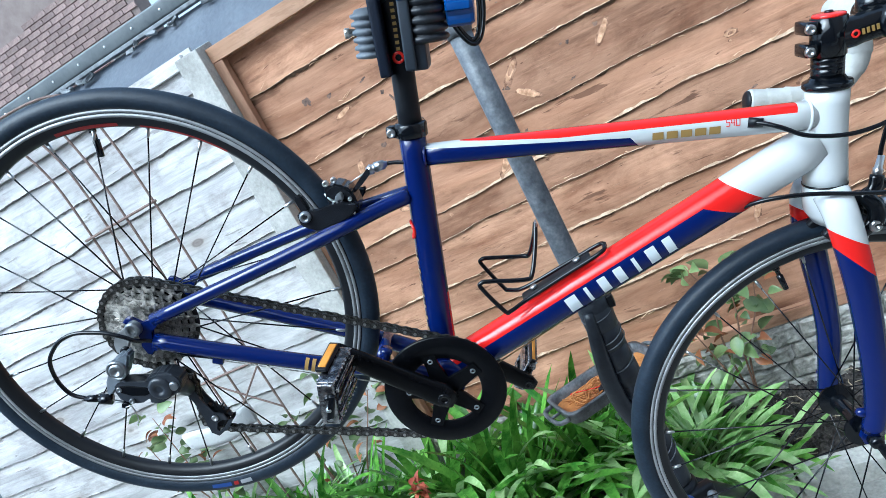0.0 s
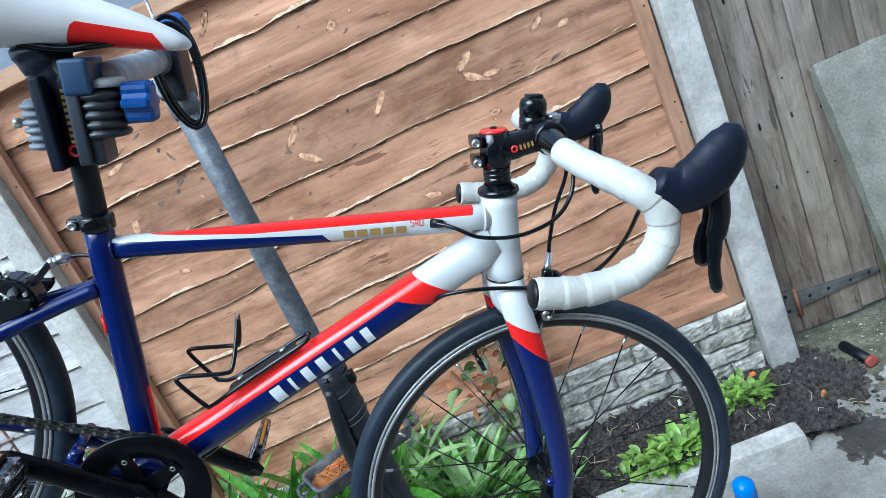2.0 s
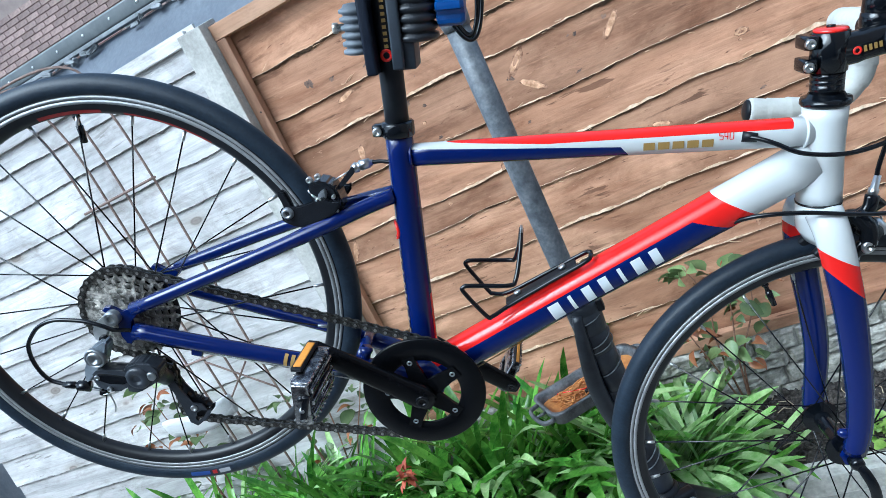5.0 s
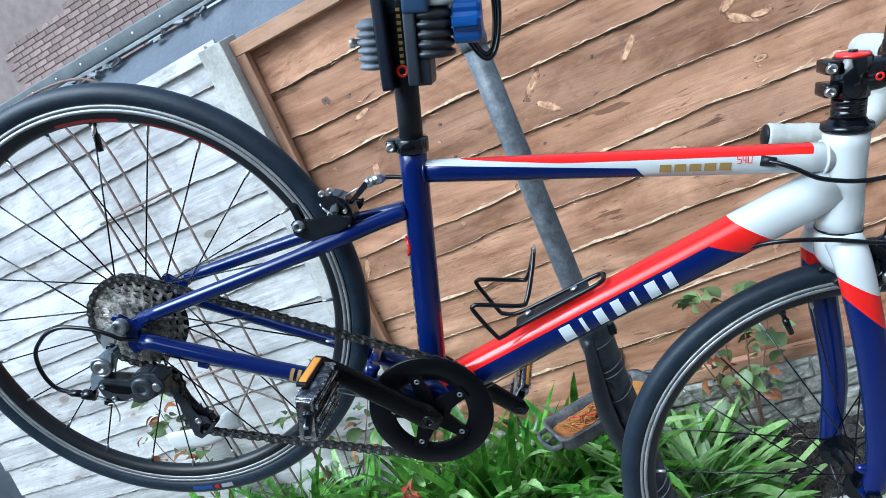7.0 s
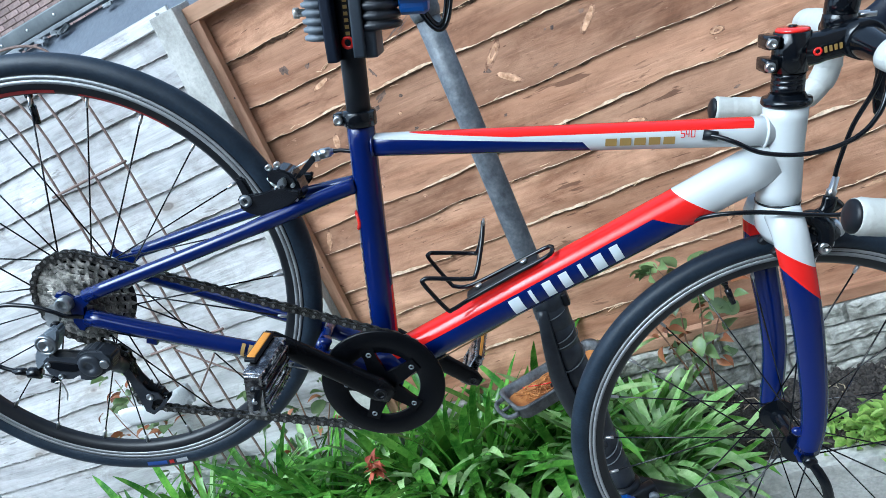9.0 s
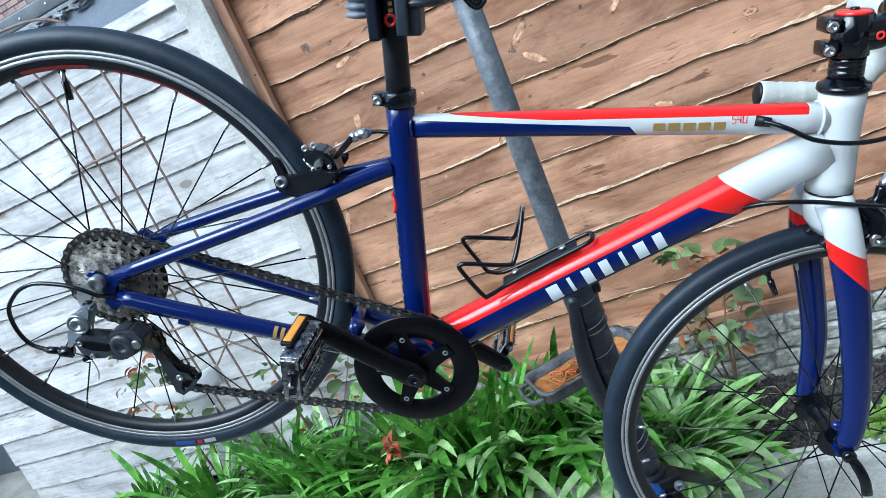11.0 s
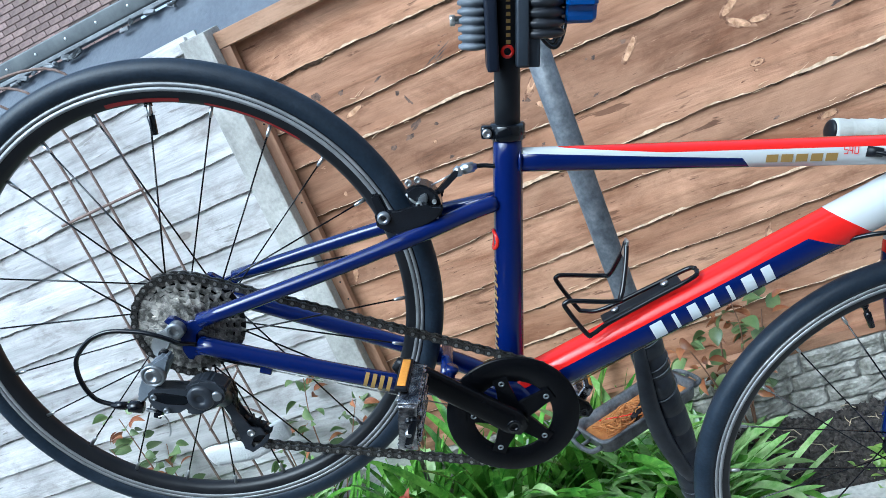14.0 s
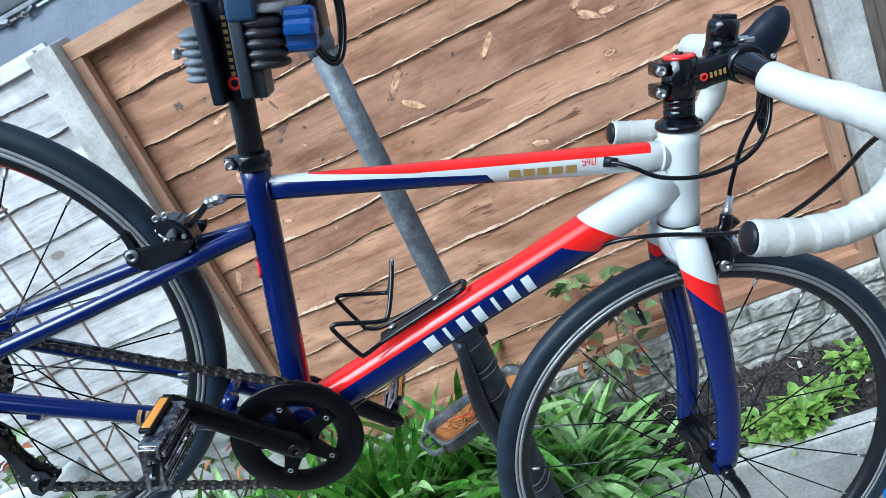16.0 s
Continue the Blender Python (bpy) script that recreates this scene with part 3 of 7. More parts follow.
for k, (x, z, ln, wd, turn) in enumerate(BRUISES):
    bm = bmesh.new()
    ring_k = []
    for i in range(22):
        a = 2 * math.pi * i / 22
        q = 1 + 0.75 * noise.noise(Vector((math.cos(a) * 1.9, math.sin(a) * 1.9, k * 2.3))) + 0.25 * noise.noise(Vector((math.cos(a) * 6, math.sin(a) * 6, k)))
        u, v = ln * q * math.cos(a), wd * q * math.sin(a)
        px, pz = u * math.cos(turn) - v * math.sin(turn), u * math.sin(turn) + v * math.cos(turn)
        ring_k.append((x + px, z + pz))
    y0 = board_face(x, z)[0]
    rim_k = [bm.verts.new((p, y0 + 0.085 * (q - z) - 0.0006, q)) for p, q in ring_k]
    mid_k = bm.verts.new((x, y0 - 0.0010, z))
    for i in range(22):
        bm.faces.new((rim_k[i], rim_k[(i + 1) % 22], mid_k))
    part("bruise", bm, stain_dark, panel)
# splinters curling from the sawn edges
curl_pale = material("pale_splinter", (0.50, 0.30, 0.17), 0.8, color2=(0.72, 0.52, 0.34), scale=60)
for k in range(150):
    row = rnd.randrange(1, len(EDGES) - 1)
    x = rnd.uniform(-0.84, 0.84)
    z = edge_height(EDGES[row][0], x, -0.9, 0.9) + rnd.uniform(-0.006, 0.012)
    y0 = FY - 0.0152
    ln, lift = rnd.uniform(0.008, 0.034), rnd.uniform(0.001, 0.006)
    up = rnd.choice((-1, 1)) * rnd.uniform(0.0, 0.45) + 0.08
    bm = bmesh.new()
    sweep(bm, smooth_line([(x, y0, z), (x + ln * 0.5, y0 - lift * 0.6, z + ln * 0.5 * up + rnd.uniform(-0.002, 0.002)), (x + ln, y0 - lift, z + ln * up)], 3), lerp_radii(rnd.uniform(0.0008, 0.0018), 0.0003, 7), 5)
    part("splinter", bm, curl_pale, panel)

pale = thing("fence_pale", "weathered pale grey lapped fence panel", "fence panel", kind="structure")
# the same painted lap shadow in grey for the pale boards
grey_bark_shade = material("grey_bark_shade", (0.10, 0.09, 0.085), 0.95, color2=(0.26, 0.245, 0.235), scale=40)
PALE = [-0.14, -0.005, 0.13, 0.26, 0.39, 0.515, 0.645, 0.77, 0.895, 1.03, 1.152, 1.283, 1.396, 1.47]
for k in range(len(PALE) - 1):
    a, b = PALE[k], PALE[k + 1]
    board(pale, 40 + k, -2.9, -0.97, (a - 0.01, a + 0.01), (b - 0.01, b + 0.01), (pale_wood, pale_wood, grey_bark_shade), 0.010, 0)
bm = bmesh.new()
box(bm, (1.9, 0.034, 0.04), Matrix.Translation((-1.95, FY - 0.005, 1.492)), 0.004)
part("top_rail", bm, pale_wood, pale, smooth=False)
bm = bmesh.new()
box(bm, (1.9, 0.02, 1.6), Matrix.Translation((-1.95, FY + 0.03, 0.66)))
part("backing", bm, pale_wood, pale, smooth=False)

for name, x, top, wide_ in (("post_left", -0.9435, 1.505, 0.086), ("post_right", 0.948, 1.62, 0.086)):
    bm = bmesh.new()
    h = top - SOIL + 0.12
    box(bm, (wide_, 0.100, h), Matrix.Translation((x, FY - 0.040, top - h / 2)), 0.007)
    for v in bm.verts:
        if v.co.z > top - 0.02 and v.co.y < FY - 0.04:
            v.co.z -= 0.018
        v.co += noise.noise_vector(v.co * 9) * 0.003
    tagged(part(name, bm, concrete, smooth=False), "weathered grey concrete fence post", "fence post", kind="structure")

stone_mat = material("cast_stone", (0.15, 0.142, 0.118), 0.9, color2=(0.50, 0.478, 0.425), scale=22, bump=1.0, bump_scale=80, spread=0.14, fine=0.28)
bm = bmesh.new()
box(bm, (1.82, 0.045, 0.34), Matrix.Translation((0, FY - 0.020, -0.140)), 0.004)
gravel = tagged(part("gravel_board", bm, concrete, smooth=False), "stone-faced grey concrete gravel board under the fence", "gravel board", kind="structure")
rnd = random.Random(11)
z = 0.026
for row, h in enumerate((0.060, 0.052, 0.058, 0.050)):
    x = -0.905 + 0.05 * row
    while x < 0.885:
        w = min(rnd.uniform(0.10, 0.27), 0.903 - x)
        if w < 0.04:
            break
        bm = bmesh.new()
        nx, nz = 14, 7
        g = []
        deep = rnd.uniform(0.016, 0.026)
        for j in range(nz + 1):
            g.append([])
            for i in range(nx + 1):
                u, v = i / nx, j / nz
                rimf = min(1, min(u, 1 - u) * nx * 1.0) * min(1, min(v, 1 - v) * nz * 1.0)
                px, pz = x + w * u, z - h * (1 - v)
                py = FY - 0.046 - 0.6 * deep * rimf - (0.006 * noise.noise(Vector((px * 14, pz * 20, row))) + 0.005 * noise.noise(Vector((px * 70, pz * 90, row + 5)))) * rimf
                g[j].append(bm.verts.new((px + 0.003 * noise.noise(Vector((px * 40, pz * 40, 3))), py, pz + 0.004 * noise.noise(Vector((px * 30, pz * 50, 8))))))
        for j in range(nz):
            for i in range(nx):
                bm.faces.new((g[j][i], g[j][i + 1], g[j + 1][i + 1], g[j + 1][i]))
        part("stone", bm, stone_mat, gravel, smooth=False)
        x += w + 0.004
    z -= h + 0.003

bm = bmesh.new()
kx = [-3.0, -2.2, -1.4, -0.62, 0.14, 0.822]
kerb_mat = material("kerb_concrete", (0.38, 0.368, 0.330), 0.9, color2=(0.60, 0.585, 0.540), scale=12, bump=0.8, bump_scale=90, fine=0.22)
kerb = thing("kerb", "pale worn concrete kerb edging the bed", "kerb", kind="structure")
bm.free()
for a, b in zip(kx, kx[1:]):
    bm = bmesh.new()
    box(bm, (b - a - 0.006, 0.062, 0.12), Matrix.Translation(((a + b) / 2, 1.607, -0.224)), 0.010)
    bmesh.ops.subdivide_edges(bm, edges=[e for e in bm.edges if e.calc_length() > 0.3], cuts=14)
    for v in bm.verts:
        v.co += noise.noise_vector(v.co * 14) * 0.004
    part("kerb_stone", bm, kerb_mat, kerb, smooth=False)

# ---- gate and things by it ----
gate = thing("gate", "weathered brown plank gate, green with algae below", "gate", Matrix.Translation((1.030, 2.060, 0)), kind="structure")
gx = -0.032
rnd = random.Random(3)
algae = material("algae_wood", (0.085, 0.115, 0.022), 0.85, color2=(0.185, 0.155, 0.120), scale=13, contrast=(0.38, 0.60), stretch=(3, 3, 1), bump=0.4, bump_scale=40, spread=0.1)
for k in range(9):
    w = rnd.uniform(0.072, 0.10)
    bm = bmesh.new()
    low = -0.2025 + rnd.uniform(0.0, 0.010)
    box(bm, (w, 0.018, 1.45 - low), Matrix.Translation((gx + w / 2, 0.003 * (k % 2), (1.45 + low) / 2)), 0.003)
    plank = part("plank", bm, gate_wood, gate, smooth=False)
    if k > 3:
        bm = bmesh.new()
        top_z = low + rnd.uniform(0.10, 0.24)
        edge = [(gx + 0.004 + (w - 0.008) * i / 14, top_z + 0.035 * noise.noise(Vector((gx * 9 + i * 0.5, k, 0))) + rnd.uniform(-0.008, 0.008)) for i in range(15)]
        plate(bm, [(gx + 0.004, low + 0.004)] + edge + [(gx + w - 0.004, low + 0.004)], 0.003 * (k % 2) - 0.008, 0.003 * (k % 2) - 0.0105)
        part("algae_film", bm, algae, plank, "green algae growing up from the foot", smooth=False)
    for z in (0.30, 0.48, 0.60, 0.86, 1.1):
        bm = bmesh.new()
        sweep(bm, [(gx + w * 0.4, -0.008, z + rnd.uniform(-0.02, 0.02)), (gx + w * 0.4, -0.0105 + 0.003 * (k % 2), z)], 0.003, 8)
        part("nail", bm, black_matt, gate)
    gx += w + 0.003
bm = bmesh.new()
box(bm, (gx + 0.032, 0.02, 1.50), Matrix.Translation((gx / 2 - 0.016, 0.030, 0.66)), 0.003)
part("gate_back", bm, black_matt, gate, "dark backing of the gate", smooth=False)
hinge_rust = material("rusty_pin", (0.20, 0.09, 0.045), 0.8, color2=(0.32, 0.17, 0.10), scale=60)
hinge_metal = material("grey_hinge", (0.22, 0.23, 0.24), 0.5, 0.5, color2=(0.12, 0.11, 0.10), scale=30)
bm = bmesh.new()
plate(bm, [(0.0, -0.128), (0.0, -0.040), (0.040, -0.040), (0.040, -0.056), (0.30, -0.074), (0.318, -0.084), (0.30, -0.094), (0.040, -0.112), (0.040, -0.128)], -0.010, -0.016)
strap = part("hinge_strap", bm, hinge_metal, gate, "grey steel strap hinge", smooth=False)
rod("hinge_pin", (0.046, -0.018, -0.135), (0.046, -0.018, -0.040), 0.007, hinge_rust, strap)
for x, z in ((0.016, -0.058), (0.016, -0.110), (0.09, -0.084), (0.15, -0.084), (0.22, -0.084), (0.28, -0.084)):
    bm = bmesh.new()
    sweep(bm, [(x, -0.016, z), (x, -0.019, z)], [0.006, 0.003], 8)
    part("hinge_bolt", bm, black_matt, strap)
slab = thing("leaning_slab", "mossy grey concrete slab leaning against the gate", "slab", Matrix.Translation((1.283, 2.047, 0.600)) @ Matrix.Rotation(radians(-14.5), 4, "X"))
slab_grey = material("mossy_slab", (0.135, 0.135, 0.100), 0.92, color2=(0.235, 0.230, 0.190), scale=9, bump=0.8, bump_scale=120, fine=0.25)
bm = bmesh.new()
box(bm, (0.60, 0.042, 0.838), Matrix.Translation((0.30, -0.021, -0.4195)), 0.005)
bmesh.ops.subdivide_edges(bm, edges=[e for e in bm.edges if e.calc_length() > 0.3], cuts=24)
for v in bm.verts:
    v.co += noise.noise_vector(v.co * 22) * 0.0035
part("slab_body", bm, slab_grey, slab, smooth=False)
pipe = thing("pipe_offcut", "short black pipe with a red end on the ground", "pipe", Matrix.Translation((1.114, 1.908, PAVE + 0.020)))
bm = bmesh.new()
sweep(bm, [(0, 0, 0), (0.012, -0.115, 0)], 0.016, 16)
part("pipe_body", bm, black_matt, pipe)
bm = bmesh.new()
sweep(bm, [(0.0112, -0.108, 0), (0.0123, -0.118, 0), (0.0123, -0.1185, 0)], [0.0178, 0.0178, 0.009], 16)
part("pipe_end", bm, material("dull_red_plastic", (0.36, 0.07, 0.045), 0.6, color2=(0.22, 0.05, 0.035), scale=60), pipe, "dull red pipe end")
bottle = thing("blue_bottle", "bright blue plastic bottle on the paving", "bottle", Matrix.Translation((0.575, 1.345, PAVE)))
bright_blue = material("bright_blue_plastic", (0.02, 0.22, 0.75), 0.35)
bm = bmesh.new()
sweep(bm, [(0, 0, 0.0), (0, 0, 0.008), (0, 0, 0.12), (0, 0, 0.145), (0, 0, 0.16)], [0.028, 0.030, 0.030, 0.022, 0.0225], 24)
part("bottle_body", bm, bright_blue, bottle)
bm = bmesh.new()
sweep(bm, [(0, 0, 0.160), (0, 0, 0.19), (0, 0, 0.198), (0, 0, 0.203)], [0.024, 0.0235, 0.017, 0.006], 24)
part("bottle_cap", bm, bright_blue, bottle)

# ---- beyond the fence ----
felt = material("shed_roof_felt", (0.050, 0.062, 0.085), 0.5, color2=(0.115, 0.130, 0.155), scale=2.2, bump=0.4, bump_scale=60, fine=0.15)
shed = thing("shed", "dark felted shed roof edge behind the fence", "shed")
bm = bmesh.new()
v = [bm.verts.new(p) for p in ((-4.5, 2.06, 1.40), (0.6, 2.06, 1.40), (0.6, 2.335, 1.690), (-4.5, 2.335, 1.690), (-4.5, 2.06, 1.36), (0.6, 2.06, 1.36), (0.6, 2.40, 1.64), (-4.5, 2.40, 1.64))]
for q in ((0, 1, 2, 3), (4, 7, 6, 5), (0, 4, 5, 1), (3, 2, 6, 7), (0, 3, 7, 4), (1, 5, 6, 2)):
    bm.faces.new([v[i] for i in q])
part("roof", bm, felt, shed, smooth=False)
trim_dark = material("dark_metal_trim", (0.06, 0.068, 0.075), 0.45, 0.3, color2=(0.10, 0.11, 0.115), scale=12)
bm = bmesh.new()
box(bm, (5.1, 0.03, 0.055), Matrix.Translation((-1.95, 2.33, 1.742)), 0.006)
part("roof_trim", bm, trim_dark, shed, "dark metal roof trim")
trim_pale = material("pale_trim", (0.24, 0.255, 0.27), 0.6, color2=(0.11, 0.12, 0.13), scale=25)
bm = bmesh.new()
box(bm, (5.1, 0.030, 0.014), Matrix.Translation((-1.95, 2.318, 1.703)), 0.003)
part("eaves_ledge", bm, trim_pale, shed, "pale ledge under the roof trim", smooth=False)
rnd = random.Random(2)
for k in range(30):
    x = rnd.uniform(-2.6, -1.55) if k < 24 else rnd.uniform(-1.5, -0.9)
    bm = bmesh.new()
    box(bm, (rnd.uniform(0.012, 0.050), 0.014, rnd.uniform(0.008, 0.018)), None, 0.003)
    bmesh.ops.subdivide_edges(bm, edges=bm.edges[:], cuts=1)
    for v in bm.verts:
        v.co += noise.noise_vector(v.co * 60 + Vector((k * 3.0, 0, 0))) * 0.007
    bm.transform(Matrix.Translation((x, 2.296, 1.684 + rnd.uniform(-0.008, 0.006))) @ Matrix.Rotation(rnd.uniform(-0.4, 0.4), 4, "Y"))
    part("eaves_debris", bm, trim_pale if k % 3 else trim_dark, shed, smooth=False)
for k in range(26):
    bm = bmesh.new()
    c = Vector((-3.1 + 0.138 * k, 2.314, 1.742))
    bmesh.ops.create_uvsphere(bm, u_segments=8, v_segments=6, radius=0.005, matrix=Matrix.Translation(c) @ Matrix.Diagonal((1, 0.4, 1, 1)))
    part("roof_screw", bm, silver, shed)
bm = bmesh.new()
box(bm, (5.0, 0.05, 1.9), Matrix.Translation((-1.95, 2.60, 0.70)))
part("shed_wall", bm, felt, shed, smooth=False)

brick_mat = material("brown_brick", (0.150, 0.105, 0.095), 0.9, color2=(0.235, 0.170, 0.155), scale=16, bump=0.4, bump_scale=60, spread=0.26, fine=0.12)
mortar = material("mortar", (0.155, 0.120, 0.110), 0.95, color2=(0.205, 0.165, 0.150), scale=6)
house = thing("brick_house", "brown brick wall of a neighbouring house with a small white vent", "house")
bm = bmesh.new()
box(bm, (7.0, 0.3, 7.5), Matrix.Translation((-8.285, 8.18, 3.5)))
part("wall", bm, mortar, house, smooth=False)
vent = new("air_vent")
vent.parent = house
bm = bmesh.new()
for k in range(4):
    box(bm, (0.30, 0.03, 0.024), Matrix.Translation((-5.33, 8.0, 3.245 + 0.036 * k)) @ Matrix.Rotation(radians(25), 4, "X"), 0.003)
part("vent_slats", bm, white, vent, "white louvred vent", smooth=False)
bm = bmesh.new()
box(bm, (0.33, 0.02, 0.19), Matrix.Translation((-5.33, 8.02, 3.306)), 0.003)
part("vent_frame", bm, trim_pale, vent, smooth=False)
me = bpy.data.meshes.new("brick")
bm = bmesh.new()
box(bm, (0.214, 0.03, 0.064), None, 0.004)
bm.to_mesh(me)
bm.free()
me.materials.append(brick_mat)
for j in range(24):
    for i in range(13):
        x = -4.785 - 0.107 - 0.224 * i - (0.112 if j % 2 else 0)
        z = 2.42 + 0.0755 * j
        if -5.60 < x < -5.08 and 3.20 < z < 3.42:
            continue
        ob = new("brick", me)
        ob.parent = house
        ob.location = (x, 8.022, z)
        if len(house.children) > 300:
            break

# ---- behind the camera: unseen walls added to shape the light ----
render_wall = material("unseen_wall_brown", (0.20, 0.165, 0.145), 0.9, color2=(0.30, 0.25, 0.22), scale=10, bump=0.3, bump_scale=60)
# the tall east and corner walls are added to darken the fence's right end
for name, size, at in (("wall_south", (9.0, 0.2, 2.5), (-0.3, -1.9, 1.03)), ("shade_wall_east", (0.2, 2.05, 6.4), (1.12, -0.275, 2.98)), ("shade_wall_corner", (0.82, 0.2, 6.4), (0.81, -1.4, 2.98)), ("wall_west", (0.2, 5.0, 1.7), (-4.8, 0.5, 0.63))):
    bm = bmesh.new()
    box(bm, size, Matrix.Translation(at))
    tagged(part(name, bm, render_wall, smooth=False), "unseen plain brown wall, added to block sky light", "wall", kind="structure")

# ---- bicycle ----
def livery(name, base, layers, rough=0.16, coat=0.6):
    """Gloss paint in several colours. layers: (colour, [(a, b, c, d), ...]): where a*x + b*y + c*z > d for every row of the bicycle's own axes."""
    m = bpy.data.materials.new(name)
    m.use_nodes = True
    nodes, links = m.node_tree.nodes, m.node_tree.links
    b = nodes["Principled BSDF"]
    b.inputs["Roughness"].default_value = rough
    b.inputs["Coat Weight"].default_value, b.inputs["Coat Roughness"].default_value = coat * 0.35, 0.05
    b.inputs["Specular IOR Level"].default_value = 0.28
    coord = nodes.new("ShaderNodeTexCoord")
    last = nodes.new("ShaderNodeRGB")
    last.outputs[0].default_value = (*base, 1)
    last = last.outputs[0]
    for color, rows in layers:
        mask = None
        for a, y, c, d in rows:
            dot = nodes.new("ShaderNodeVectorMath")
            dot.operation = "DOT_PRODUCT"
            dot.inputs[1].default_value = (a, y, c)
            links.new(coord.outputs["Object"], dot.inputs[0])
            test = nodes.new("ShaderNodeMath")
            test.operation = "GREATER_THAN"
            test.inputs[1].default_value = d
            links.new(dot.outputs["Value"], test.inputs[0])
            if mask is None:
                mask = test.outputs[0]
            else:
                both = nodes.new("ShaderNodeMath")
                both.operation = "MULTIPLY"
                links.new(mask, both.inputs[0])
                links.new(test.outputs[0], both.inputs[1])
                mask = both.outputs[0]
        mix = nodes.new("ShaderNodeMix")
        mix.data_type = "RGBA"
        links.new(mask, mix.inputs[0])
        links.new(last, mix.inputs[6])
        mix.inputs[7].default_value = (*color, 1)
        last = mix.outputs[2]
    grime = nodes.new("ShaderNodeTexNoise")
    grime.inputs["Scale"].default_value, grime.inputs["Detail"].default_value = 45, 6
    span = nodes.new("ShaderNodeMapRange")
    span.inputs[3].default_value, span.inputs[4].default_value = rough * 0.7, rough * 1.5
    links.new(coord.outputs["Object"], grime.inputs["Vector"])
    links.new(grime.outputs["Fac"], span.inputs[0])
    links.new(span.outputs[0], b.inputs["Roughness"])
    links.new(last, b.inputs["Base Color"])
    return m


def above(x0, z0, x1, z1):
    """The half-plane above the line from (x0, z0) to (x1, z1), x1 right of x0."""
    k = (z1 - z0) / (x1 - x0)
    return (-k, 0, 1, z0 - k * x0)


BLUE, RED, WHITE = (0.0032, 0.010, 0.086), (0.62, 0.012, 0.010), (0.545, 0.565, 0.57)
tt_paint = livery("top_tube_paint", BLUE, [
    (WHITE, [above(0.361, 0.292, 0.545, 0.334)]),
    (WHITE, [(1, 0, 1.6, 0.556 + 1.6 * 0.335)]),
    (RED, [above(0.372, 0.3005, 0.45, 0.3172), above(0.45, 0.3155, 0.72, 0.3915), (-1, 0, 0, -0.724)]),
])
dt_paint = livery("down_tube_paint", BLUE, [
    (RED, [above(0.447, 0.050, 0.652, 0.266)]),
    (RED, [above(0.652, 0.270, 0.694, 0.272)]),
    (WHITE, [above(0.663, 0.304, 0.713, 0.295)]),
])
fork_paint = livery("fork_paint", BLUE, [
    (RED, [above(0.806, 0.255, 0.854, 0.235)]),
    (WHITE, [above(0.790, 0.276, 0.834, 0.269)]),
])
st_paint = livery("seat_tube_paint", BLUE, [(RED, [(1, 0, 0.2895, 0.4115), (0, 0, -1, -0.105)])])

BIKE = Matrix(((0.79452, -0.10846, 0.59747, -0.52746), (0.13978, 0.99016, -0.00614, 0.81543), (-0.59093, 0.08839, 0.80187, 0.99776), (0, 0, 0, 1)))
bike = thing("bicycle", "blue, white and red junior road bicycle clamped nose-down in a stand", "bicycle", BIKE)
AX = Vector((-0.333, 0, 0.943))


def about_steerer(deg):
    at = Vector((0.753, 0, 0.422))
    return Matrix.Translation(at) @ Matrix.Rotation(radians(deg), 4, AX) @ Matrix.Translation(-at)


STEER = about_steerer(6)
AXLE = Matrix.Translation((0.9405, 0.007, 0.0165)) @ Matrix.Rotation(radians(-0.5), 4, "Z") @ Matrix.Rotation(radians(-3.7), 4, "X")


def bolt(bm, at, r, depth, mat=0, segs=14):
    """A round head with a hexagon socket, facing the drive side."""
    m = Matrix.Translation(at)
    lathe(bm, [(r, 0), (r, -depth * 0.8), (r * 0.85, -depth), (r * 0.5, -depth), (r * 0.5, -depth * 0.3)], m, segs, mat=mat)


def bolt_part(name, at, r, depth, mat, parent):
    bm = bmesh.new()
    bolt(bm, at, r, depth)
    return part(name, bm, mat, parent)


